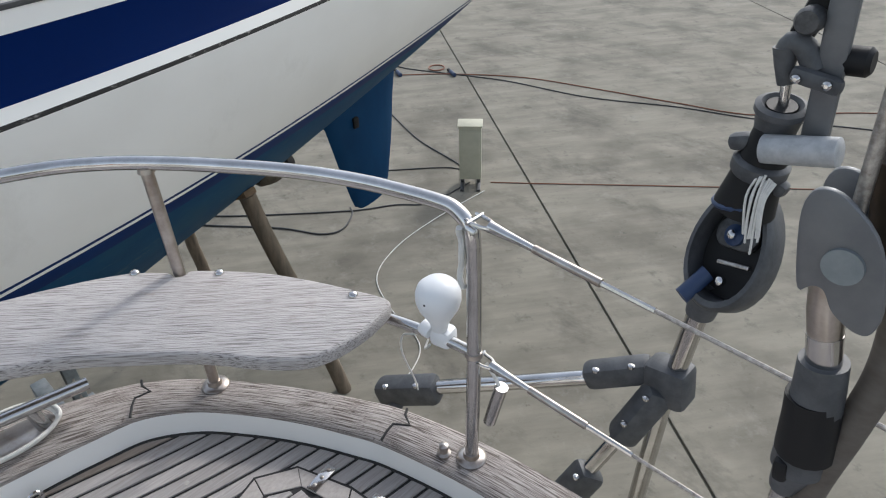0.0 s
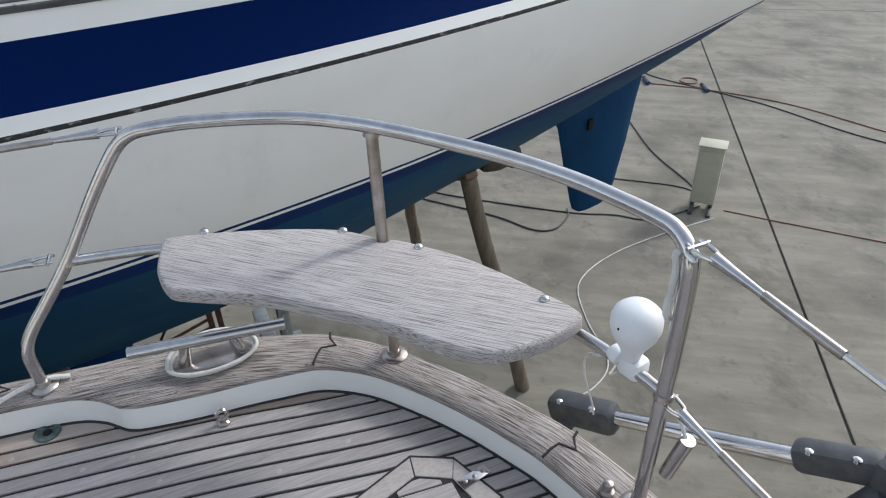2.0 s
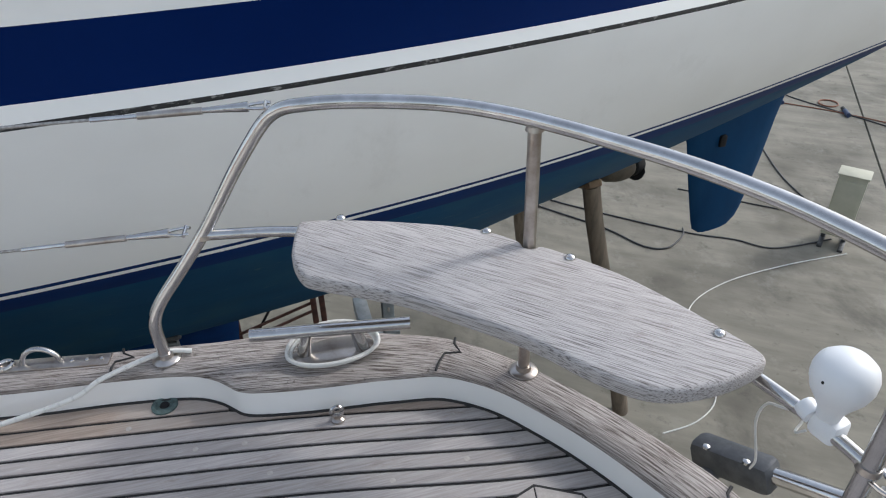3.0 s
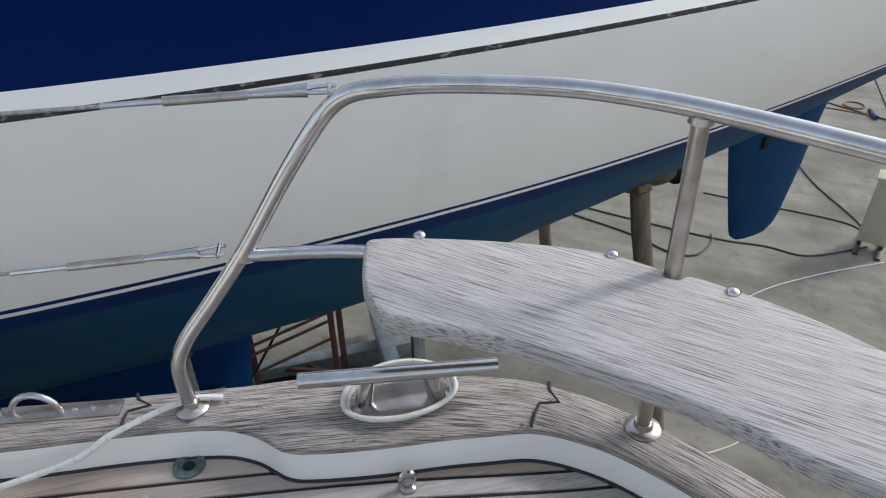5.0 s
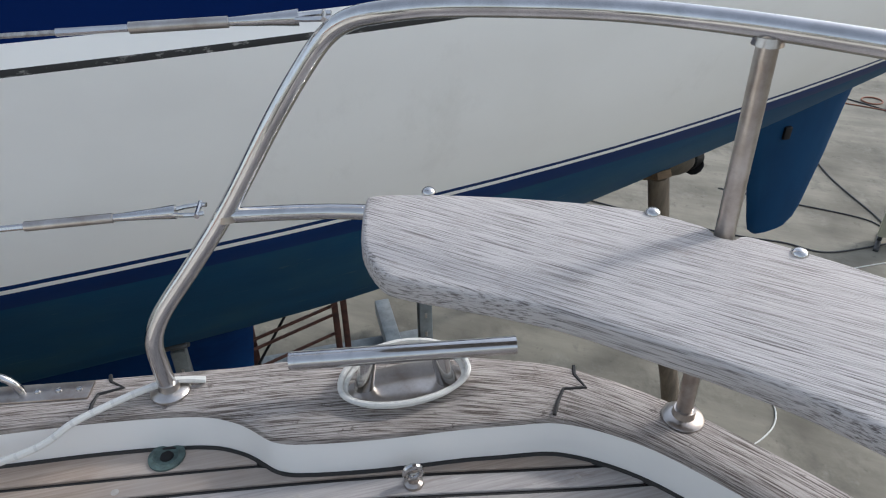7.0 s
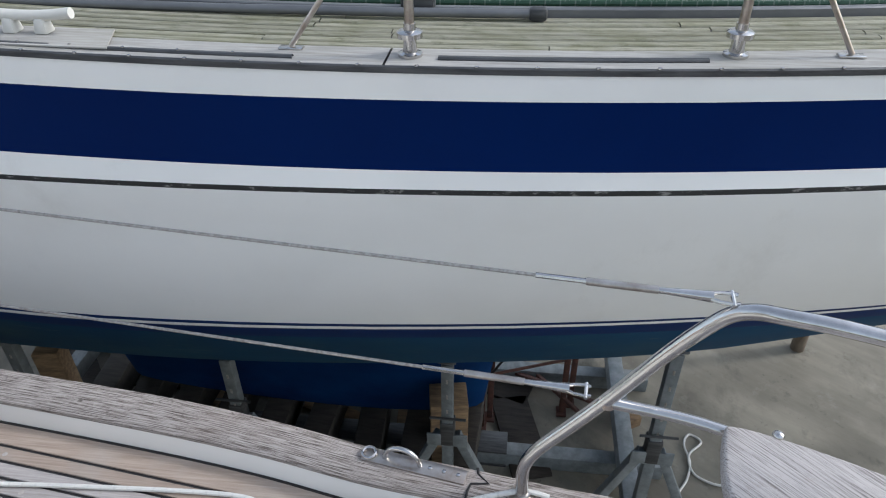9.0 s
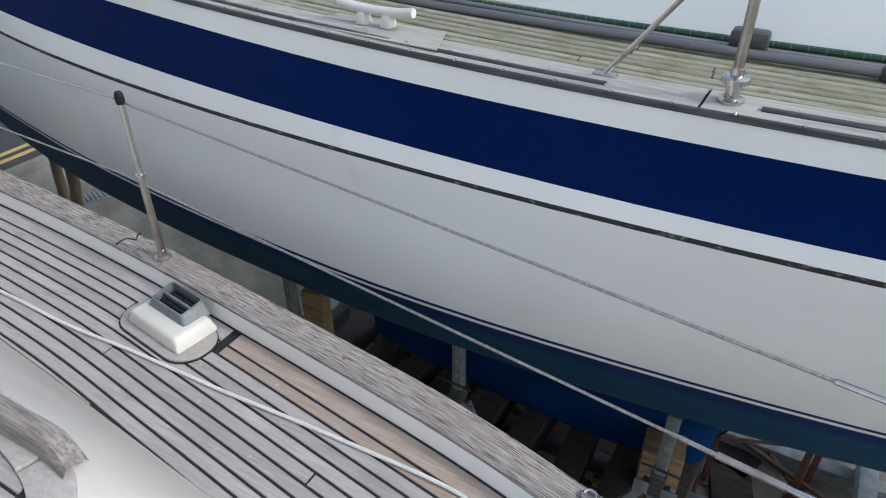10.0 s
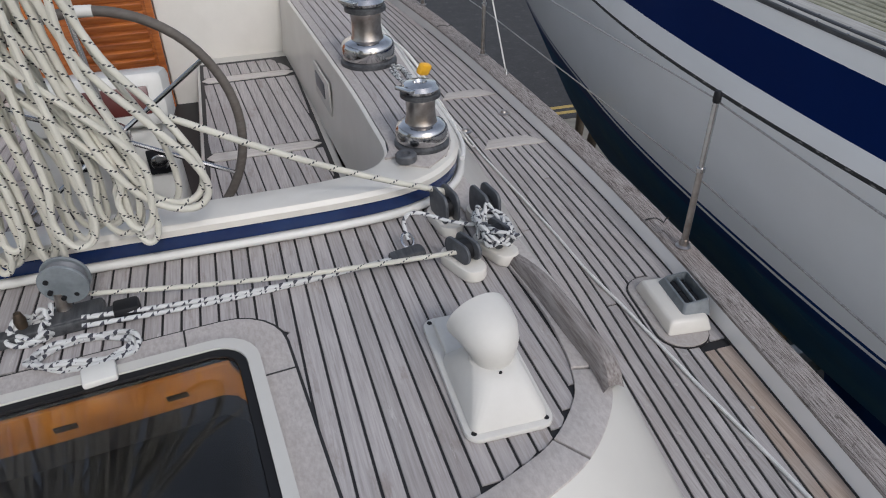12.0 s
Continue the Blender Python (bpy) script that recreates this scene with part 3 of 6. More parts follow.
def span(y):
    hit = []
    for (x0, y0), (x1, y1) in zip(inner, inner[1:] + inner[:1]):
        if (y0 - y) * (y1 - y) < 0:
            hit.append(x0 + (x1 - x0) * (y - y0) / (y1 - y0))
    return (min(hit), max(hit)) if len(hit) > 1 else (0, 0)


lay(laz, [lambda y, k=k: 0.3 + 0.05 * k + 0.12 * y for k in range(20)], lambda y: span(y)[0], lambda y: span(y)[1], min(ys) + 0.003, max(ys) - 0.003, DECK + 0.005, 0.004, 0.02)
for hx, hy in ((1.045, -0.395), (0.90, -0.42)):
    hinge = part("hinge", block((0.028, 0.075, 0.005), pose(hx, hy, DECK + 0.008, 0, 0, 12), 0.002), STEEL, laz, "stainless hinge")
    for o in (-0.024, 0.0, 0.024):
        part("screw", lathe([(0.005, 0), (0.005, 0.002), (0.002, 0.003)], (hx - o * 0.2, hy + o, DECK + 0.0105), 10), BRUSHED, hinge)

# raised aft cabin
cabin = thing("aft_cabin", (0, 2, DECK), "white raised aft cabin with grey teak top", "cabin trunk", kind="structure")
top_line = curve([(0.3, 1.27, 0), (0.66, 1.315, 0), (0.86, 1.378, 0), (0.96, 1.435, 0), (1.045, 1.525, 0), (1.084, 1.61, 0), (1.105, 1.72, 0), (1.114, 1.88, 0), (1.10, 2.2, 0), (1.08, 2.5, 0), (1.09, 2.9, 0), (1.13, 4.5, 0)], 5)
TOPX = ip([1.26] + [q.y for q in top_line], [0.0] + [q.x for q in top_line])
sid = [1.281] + [q.y for q in top_line if q.y > 1.283]
prof = [(TOPX(y), y) for y in sid]
fo = [0.98 + (y - 1.281) * (2.2 - 0.98) / (2.2 - 1.281) if y < 2.2 else y for y in sid]
rows = []
for s, z, wob in ((0.0, DECK - 0.02, 0), (0.06, DECK + 0.05, 0), (0.5, 3.15, 0.012), (0.86, 3.33, 0.018), (0.97, 3.385, 0.008), (1.0, 3.40, 0)):
    rows.append([((1 - s) * foot(fy) + s * (x) + wob, (1 - s) * fy + s * y, z) for (x, y), fy in zip(prof, fo)])
for side in (1, -1):
    part("cabin_side", grid([[(side * x, y, z) for x, y, z in r] for r in rows]), GEL, cabin, "white moulded cabin side")
short = [(x, y) for x, y in prof if y < 2.8]
for side in (1, -1):
    part("cabin_top_base", slab([(side * x, y) for x, y in [(0.385, 1.281)] + [q for q in short if q[0] > 0.386] + [(0.96, 2.62), (0.80, 2.45), (0.385, 2.45)]], 3.35, TRUNK - 0.004, 0), CAULK, cabin, "black caulking", smooth=False)
part("cabin_top_base", slab([(-0.385, 1.92), (0.385, 1.92), (0.385, 2.45), (-0.385, 2.45)], 3.352, TRUNK - 0.004, 0), CAULK, cabin, "black caulking", smooth=False)
# teak margin round the top, then straight planks
RIMW = 0.078
pieces = [(1.281, 1.42), (1.42, 1.62), (1.62, 2.75)]
inn = []
for i, (x, y) in enumerate(prof):
    a, b = prof[max(i - 1, 0)], prof[min(i + 1, len(prof) - 1)]
    d = Vector((b[0] - a[0], b[1] - a[1])).normalized()
    inn.append((x - d.y * RIMW, y + d.x * RIMW))
for y0, y1 in pieces:
    first, last = (next(i for i, q in enumerate(prof) if q[1] >= v) for v in (y0, y1))
    o, n_ = prof[first:last + 1], inn[first:last + 1]
    for row in (o, n_):
        row[-1] = tuple(Vector(row[-1]) + (Vector(row[-2]) - Vector(row[-1])).normalized() * 0.005)
    part("margin_plank", slab(o + n_[::-1], TRUNK - 0.004, TRUNK + 0.010 if y0 > 1.5 else TRUNK + 0.006, 0.003), TEAK_PALE, cabin)
topin = ip([q[1] for q in inn if q[0] > 0.2], [q[0] for q in inn if q[0] > 0.2])
# low rounded teak ledge along the edge
ledge = [(1.075, 1.56, 3.42), (1.085, 1.62, 3.45), (1.08, 1.75, 3.455), (1.075, 1.9, 3.452), (1.068, 2.0, 3.44), (1.062, 2.08, 3.42)]
bm = grid([[(x - 0.034, y, TRUNK), (x - 0.030, y, z - 0.012), (x - 0.020, y, z), (x + 0.0, y, z), (x + 0.016, y, z - 0.012), (x + 0.02, y, TRUNK)] for x, y, z in curve(ledge, 5)])
bmesh.ops.recalc_face_normals(bm, faces=bm.faces)
part("ledge", bm, LEDGE, cabin, "weathered teak edge ledge")
HATCH = (0.40, 1.95)
hole = lambda y: (0.462 + 0.087 * (1.6 - y) if y < 1.96 else (0.47 - ((y - 1.96) / 0.06) * 0.13 if y < 2.02 else -2.0))
lay(cabin, [lambda y, k=k: -0.3153 + 0.0434 * k for k in range(34)], lambda y: max(hole(y), -0.3), topin, 1.33, 2.62, TRUNK, 0.006, 0.02)

# ---- deck hatch ----
dh = thing("cabin_hatch", (0, 1.6, TRUNK), "large smoked acrylic deck hatch in white frame", "hatch")


def rounded(x0, y0, x1, y1, r, n=6):
    out = []
    for cx, cy, a0 in ((x1 - r, y1 - r, 0), (x0 + r, y1 - r, 90), (x0 + r, y0 + r, 180), (x1 - r, y0 + r, 270)):
        out += [(cx + r * math.cos(radians(a0 + 90 * k / n)), cy + r * math.sin(radians(a0 + 90 * k / n))) for k in range(n + 1)]
    return out


def ringed(a, b, z0, z1, m, name, owner, label=""):
    bm = grid([[(x, y, z0) for x, y in a], [(x, y, z1) for x, y in a], [(x, y, z1) for x, y in b], [(x, y, z0) for x, y in b], [(x, y, z0) for x, y in a]], closed=True)
    bmesh.ops.recalc_face_normals(bm, faces=bm.faces)
    return part(name, bm, m, owner, label)


ringed(rounded(-0.477, 1.073, 0.472, 2.032, 0.135), rounded(-0.46, 1.09, 0.455, 2.015, 0.125), TRUNK - 0.004, TRUNK + 0.003, CAULK, "seam", dh, "black seam round the surround")
ringed(rounded(-0.47, 1.08, 0.465, 2.025, 0.13), rounded(-0.395, 1.15, 0.395, 1.935, 0.085), TRUNK - 0.004, TRUNK + 0.006, TEAK_PALE, "teak_surround", dh, "pale teak surround")
for x0, y0, x1, y1 in ((0.396, 1.80, 0.466, 1.80), (0.25, 1.936, 0.25, 2.026), (-0.25, 1.936, -0.25, 2.026)):
    part("joint", tube([(x0, y0, TRUNK + 0.006), (x1, y1, TRUNK + 0.006)], 0.0022, 6), CAULK, dh)
ringed(rounded(-0.4, 1.14, 0.4, 1.94, 0.09), rounded(-0.372, 1.17, 0.372, 1.91, 0.07), TRUNK - 0.01, TRUNK + 0.026, GEL, "frame", dh, "white hatch frame")
ringed(rounded(-0.371, 1.171, 0.371, 1.909, 0.069), rounded(-0.352, 1.19, 0.352, 1.89, 0.055), TRUNK, TRUNK + 0.022, BLACK, "seal", dh, "black rubber seal")
part("pane", slab(rounded(-0.352, 1.19, 0.352, 1.89, 0.055), TRUNK + 0.006, TRUNK + 0.018, 0.002), GLASS, dh, "smoked acrylic pane").visible_shadow = False
# coaming coloured near black: the shade inside the hatch is in its colour
ringed(rounded(-0.37, 1.17, 0.37, 1.908, 0.05), rounded(-0.352, 1.192, 0.352, 1.888, 0.04), TRUNK - 0.22, TRUNK - 0.004, DARK_INSIDE, "coaming", dh)
part("lining", block((0.66, 0.012, 0.125), pose(0, 1.880, TRUNK - 0.069), 0.003), ORANGEWOOD, dh, "orange varnished wood lining")
# added dark sheet, standing in for the unlit cabin
part("shade", slab(rounded(-0.5, 1, 0.5, 2.05, 0.05), TRUNK - 0.75, TRUNK - 0.7, 0), DARK_INSIDE, dh, "dark sheet in place of the unlit cabin below")
part("catch", block((0.07, 0.05, 0.02), pose(0.075, 1.915, TRUNK + 0.033, 6, 0, 4), 0.006), WHITEPL, dh, "grey plastic hatch hinge")
for hx in (-0.02, 0.2):
    part("screw_plate", block((0.045, 0.02, 0.004), pose(hx, 1.8735, TRUNK - 0.085, 90, 0, 0), 0.002), BRONZE, dh)

dh.rotation_euler.z = radians(5)

# ---- neighbouring yacht ----
WL, NRAIL = 2.69, 3.68
nb = thing("neighbour_yacht", (4.3, 1, 0), "white sailing yacht with navy band and blue antifouling, propped ashore", "sailing yacht")


def smooth(ks, vs):
    line = curve([(k, v, 0) for k, v in zip(ks, vs)], 6)
    return ip([p.x for p in line], [p.y for p in line])


def mid_x(y):
    """Centre line of the neighbour, turned a little towards our bow."""
    return 4.44 - 0.06 * y


STATIONS = [-6.6, -6, -5, -4, -3, -2, -1, 0, 1, 2, 3, 4, 5, 6, 7, 8, 9, 9.5]
SIDE = smooth(STATIONS, [4.82, 4.50, 4.06, 3.65, 3.265, 2.94, 2.695, 2.54, 2.475, 2.475, 2.522, 2.618, 2.775, 2.965, 3.19, 3.446, 3.737, 3.868])
WATER = smooth(STATIONS, [4.83, 4.55, 4.2, 3.85, 3.496, 3.164, 2.884, 2.683, 2.552, 2.50, 2.545, 2.65, 2.82, 3.03, 3.29, 3.57, 3.82, 3.869])
RAIL_LINE = smooth(STATIONS, [3.785, 3.771, 3.748, 3.726, 3.706, 3.69, 3.681, 3.679, 3.68, 3.69, 3.712, 3.737, 3.764, 3.793, 3.826, 3.859, 3.894, 3.91])
NAVY_TOP = smooth(STATIONS, [3.71, 3.697, 3.675, 3.653, 3.633, 3.617, 3.607, 3.60, 3.595, 3.60, 3.626, 3.651, 3.678, 3.708, 3.74, 3.774, 3.809, 3.825])
NAVY_LOW = smooth(STATIONS, [3.505, 3.491, 3.468, 3.447, 3.427, 3.411, 3.397, 3.386, 3.375, 3.373, 3.384, 3.404, 3.43, 3.461, 3.494, 3.528, 3.563, 3.58])
RUB_LINE = smooth(STATIONS, [3.44, 3.426, 3.403, 3.382, 3.362, 3.346, 3.335, 3.32, 3.303, 3.286, 3.275, 3.279, 3.305, 3.336, 3.369, 3.404, 3.439, 3.455])
BOOT_LINE = smooth(STATIONS, [2.79, 2.785, 2.767, 2.749, 2.731, 2.713, 2.698, 2.688, 2.682, 2.673, 2.668, 2.66, 2.657, 2.655, 2.656, 2.657, 2.658, 2.66])
BOTTOM = smooth([-6.6, -6.0, -5.2, -4.7, -4.38, -4.0, -3.5, -2.3, -1.1, 0, 3, 5.6, 6.3, 7.05, 7.5, 8.2, 9.0, 9.5], [3.78, 3.6, 3.15, 2.84, 2.56, 2.32, 2.13, 1.80, 1.5, 1.2, 1.05, 1.1, 1.4, 1.88, 2.12, 2.45, 3.0, 3.9])


def rail_z(y):
    return RAIL_LINE(y)


def breadth(y, z):
    """Half breadth of the neighbour's hull."""
    c, zk, zb = mid_x(y), BOTTOM(y), BOOT_LINE(y)
    upper, lower = max(c - SIDE(y), 0.004), max(c - WATER(y), 0.004)
    if zk >= zb - 0.02:
        zr = RAIL_LINE(y)
        return upper * max(0.0, 1 - (max(zr - z, 0.0) / max(zr - zk, 0.01)) ** 2.2) ** 0.6
    if z >= zb:
        u = min((z - zb) / (RUB_LINE(y) - zb), 1.0)
        return upper - (upper - lower) * (1 - u) ** 1.7
    u = min(max((zb - z) / (zb - zk), 0.0), 1.0)
    return lower * (1 - u ** 1.25) ** 0.75


ys = [-6.6, -6.4, -6.2, -6.0, -5.8, -5.6, -5.4, -5.2, -5.0, -4.8, -4.6, -4.4, -4.2, -4.0] + [-3.75 + 0.25 * i for i in range(45)] + [7.5, 7.7, 7.9, 8.1, 8.3, 8.5, 8.7, 8.9, 9.1, 9.3, 9.5]


def levels(y):
    zk, w = BOTTOM(y), BOOT_LINE(y)
    out = [RAIL_LINE(y), NAVY_TOP(y), NAVY_LOW(y), RUB_LINE(y) + 0.019, RUB_LINE(y) + 0.001]
    last = out[-1]
    out += [last + (w + 0.022 - last) * k / 5 for k in (1, 2, 3, 4)]
    out += [w + 0.022, w + 0.007, w - 0.008, w - 0.075]
    b = w - 0.075
    out += [b + (zk - b) * (1 - math.cos(math.pi / 2 * k / 12)) for k in range(1, 13)]
    return [max(z, zk) for z in out]


NMATS = [HULLWHITE, NAVY, RUB, BOOT, ANTIFOUL]
band_of = [0, 1, 0, 2, 0, 0, 0, 0, 0, 3, 0, 3] + [4] * 14
cols = [levels(y) for y in ys]
for side in (-1, 1):
    rows = []
    for k in range(len(cols[0])):
        row = []
        for y, zs in zip(ys, cols):
            out = 0.022 if k in (3, 4) else 0.0
            row.append((mid_x(y) + side * (breadth(y, zs[k]) + out), y, zs[k]))
        rows.append(row)
    bm = grid(rows, mats=band_of)
    bmesh.ops.remove_doubles(bm, verts=bm.verts, dist=0.0005)
    bmesh.ops.recalc_face_normals(bm, faces=bm.faces)
    part("hull_side", bm, NMATS, nb, "white topside with navy band over blue bottom paint")
# keel, rudder, propeller
kp = []
for s, z in ((1.0, 1.6), (0.98, 1.25), (0.95, 0.92), (0.92, 0.62), (0.88, 0.46), (0.8, 0.40)):
    ring = []
    y0, y1 = 0.48 + (1.6 - z) * 0.14, 3.75 - (1.6 - z) * 0.28
    for i in range(24):
        w = 2 * math.pi * i / 24
        c = math.cos(w)
        ring.append((4.33 + 0.19 * s * math.sin(w) * (1 - 0.35 * c), (y0 + y1) / 2 + (y1 - y0) / 2 * c, z))
    kp.append(ring)
bm = grid(kp, closed=True)
bm.faces.new([v for v in bm.verts][-24:])
bmesh.ops.recalc_face_normals(bm, faces=bm.faces)
part("keel", bm, KEELBLUE, nb, "blue painted keel")
rd = []
for k, (z, yf, yb) in enumerate(((2.30, -2.70, -4.10), (1.79, -3.02, -3.98), (1.42, -3.12, -3.92), (1.01, -3.24, -3.82), (0.91, -3.28, -3.78), (0.85, -3.36, -3.70))):
    ring = []
    for i in range(16):
        w = 2 * math.pi * i / 16
        y = (yf + yb) / 2 + (yf - yb) / 2 * math.cos(w)
        ring.append((4.68 - 0.2 * (y + 3.5) + 0.045 * math.sin(w) * (0.7 if k > 3 else 1), y, z))
    rd.append(ring)
bm = grid(rd, closed=True)
bm.faces.new([v for v in bm.verts][-16:])
bmesh.ops.recalc_face_normals(bm, faces=bm.faces)
rudder = part("rudder", bm, RUDBLUE, nb, "blue painted rudder blade")
part("cut_out", block((0.14, 0.06, 0.10), pose(4.655, -3.37, 1.745), 0.01), BLACK, rudder)
GEARCASE = mat("olive_brown_casting", (0.085, 0.068, 0.045), 0.75, other=(0.05, 0.04, 0.028), scale=(18, 18, 18), bump=0.3)
drive = part("propeller_drive", lathe([(0.0, -0.16), (0.05, -0.155), (0.078, -0.12), (0.092, -0.04), (0.094, 0.02), (0.088, 0.08), (0.065, 0.13), (0.0, 0.15)], (4.36, -2.30, 1.775), 20, (0.25, -1, -0.1)), GEARCASE, nb, "olive-brown drive casing")
part("strut", between((4.35, -2.27, 1.80), (4.36, -2.12, 2.0), (0.05, 0.10)), GEARCASE, drive)
prop = part("propeller", lathe([(0.0, -0.065), (0.06, -0.062), (0.085, -0.035), (0.088, 0.02), (0.07, 0.05), (0.0, 0.06)], (4.47, -2.51, 1.73), 20, (0.25, -1, -0.1)), BLACK, nb, "black folding propeller")
for a in (15, 135, 255):
    bl = slab([(0.0, -0.04), (0.04, -0.072), (0.085, -0.066), (0.114, -0.034), (0.122, 0.0), (0.114, 0.034), (0.085, 0.066), (0.04, 0.072), (0.0, 0.04)], -0.006, 0.006, 0.003)
    bl.transform(pose(4.47, -2.51, 1.73) @ pose(0, 0, 0, 0, a, 0) @ pose(0.005, 0, 0, 50, 0, 0))
    part("blade", bl, BLACK, prop)
# deck with margin, toe strip and planks
ndeck = thing("neighbour_deck", (4.3, 1, NRAIL), "algae-stained teak deck of the neighbouring yacht", "deck", kind="structure")


def nx(y, off=0.0):
    return SIDE(y) + off


dy = [-6.4 + 0.2 * i for i in range(82)]
bm = grid([[(nx(y, 0.0), y, rail_z(y) - 0.002) for y in dy], [(2 * mid_x(y) - nx(y, 0.0), y, rail_z(y) - 0.002) for y in dy]])
part("deck_base", bm, CAULK, ndeck, "dark caulking", smooth=False)


def npiece(y0, y1, o0, o1, z, name, m, thick=0.02, owner=None, label=""):
    n_ = max(12, int((y1 - y0) / 0.12))
    yy = [y0 + (y1 - y0) * i / n_ for i in range(n_ + 1)]
    bm = grid([[(nx(y, o0), y, rail_z(y) - thick) for y in yy], [(nx(y, o0), y, rail_z(y) + z - 0.004) for y in yy], [(nx(y, o0 + 0.004), y, rail_z(y) + z) for y in yy],
               [(nx(y, o1 - 0.004), y, rail_z(y) + z) for y in yy], [(nx(y, o1), y, rail_z(y) + z - 0.004) for y in yy], [(nx(y, o1), y, rail_z(y) - thick) for y in yy]])
    bmesh.ops.recalc_face_normals(bm, faces=bm.faces)
    return part(name, bm, m, owner or ndeck, label)


npiece(-6.0, 0.888, 0.006, 0.15, 0.012, "margin_plank", NCAP)
npiece(0.895, 7.5, 0.006, 0.15, 0.012, "margin_plank", NCAP)
npiece(-6.0, 7.5, -0.004, 0.006, 0.014, "toe_strip", TRACK, 0.006, label="dark alloy strip with screws along the deck edge")
track_a = npiece(1.15, 7.0, 0.036, 0.054, 0.020, "rail_track", TRACK, 0.0, label="dark alloy track")
npiece(0.02, 0.75, 0.052, 0.074, 0.020, "rail_track", TRACK, 0.0, label="dark alloy track")
for i in range(40):
    y = -1.6 + 0.16 * i
    part("screw", lathe([(0.006, 0), (0.006, 0.003), (0.002, 0.004)], (nx(y, 0.0), y, rail_z(y) + 0.014), 8), STEEL, ndeck)
for i in range(24):
    y = 1.32 + 0.16 * i
    part("screw", lathe([(0.005, 0), (0.005, 0.003), (0.002, 0.004)], (nx(y, 0.045), y, rail_z(y) + 0.020), 8), STEEL, track_a)
rnd = random.Random(4)
for k in range(11):
    y = -3.4 - rnd.random() * 0.8
    while y < 6.5:
        y2 = y + 1.1 + rnd.random() * 1.1
        npiece(y, min(y2, 6.6), 0.153 + 0.0455 * k + 0.0035, 0.153 + 0.0455 * (k + 1) - 0.0085, 0.009 + rnd.random() * 0.002, "plank", NTEAK, 0.0)
        y = y2 + 0.004
# cabin side of the neighbour
ncab = thing("neighbour_cabin", (4.3, 1, NRAIL), "white cabin side with rounded window on the neighbouring yacht", "cabin trunk")
yy = [-2.5 + 0.25 * i for i in range(36)]


def cabx(y, z):
    return min(SIDE(y) + 0.64, mid_x(y) - 0.12) + (z - NRAIL) * 0.28


bm = grid([[(cabx(y, z), y, z) for y in yy] for z in (NRAIL - 0.02, NRAIL + 0.02, NRAIL + 0.12, NRAIL + 0.30, NRAIL + 0.38)] + [[(cabx(y, 3.93) + 0.04, y, NRAIL + 0.42) for y in yy], [(2 * mid_x(y) - cabx(y, 3.9), y, NRAIL + 0.46) for y in yy]])
part("cabin_side", bm, HULLWHITE, ncab)
for wy in (0.3, 1.9):
    pts = rounded(-0.36, 0.0, 0.36, 0.15, 0.06)
    f_o, f_i = rounded(-0.40, -0.04, 0.40, 0.19, 0.08), pts
    place = Matrix.Translation((cabx(wy, NRAIL + 0.14) - 0.004, wy, NRAIL + 0.10)) @ Matrix(((0, 0.28, -1, 0), (-1, 0, 0, 0), (0, 1, 0, 0), (0, 0, 0, 1)))
    bm = grid([[(x, y, 0) for x, y in f_o], [(x, y, 0.014) for x, y in f_o], [(x, y, 0.014) for x, y in f_i], [(x, y, 0) for x, y in f_i]], closed=True)
    bm.transform(place)
    w = part("window", bm, STEEL, ncab, "oval window in polished frame")
    bm = slab(pts, 0.002, 0.006, 0)
    bm.transform(place)
    part("pane", bm, GLASS, w)
# sheet track, car and coach-roof rope on the neighbour's side deck
trk = thing("genoa_track", (nx(1, 0.55), 1, NRAIL), "grey alloy sheet track with cars on the side deck", "deck track")
npiece(-1.2, 4.2, 0.475, 0.505, 0.035, "track", GREYTUBE, 0.0, trk)
for y in (0.865, 2.05):
    part("car", block((0.06, 0.11, 0.07), pose(nx(y, 0.49), y, NRAIL + 0.05), 0.012), TRACK, trk, "dark sheet car")
pole = thing("spare_pole", (nx(0.8, 0.45), 0.8, NRAIL), "grey alloy pole lying along the side deck", "pole")
part("tube", tube([(nx(y, 0.43), y, NRAIL + 0.03) for y in (0.5, 0.9, 1.4, 2.0, 2.6)], 0.015, 12), GREYTUBE, pole)
part("end_fitting", block((0.045, 0.06, 0.045), pose(nx(0.48, 0.43), 0.48, NRAIL + 0.03), 0.015), TRACK, pole)
rp = thing("green_rope", (nx(1, 0.6), 1, NRAIL), "thin green flecked rope lying along the cabin foot", "rope")
part("strand", tube(curve([(nx(y, 0.585 + 0.012 * math.sin(3 * y)), y, NRAIL + 0.02) for y in (-1.5, -0.6, 0.2, 1.0, 1.8, 2.6, 3.6)], 8), 0.011, 8), GREENROPE, rp)


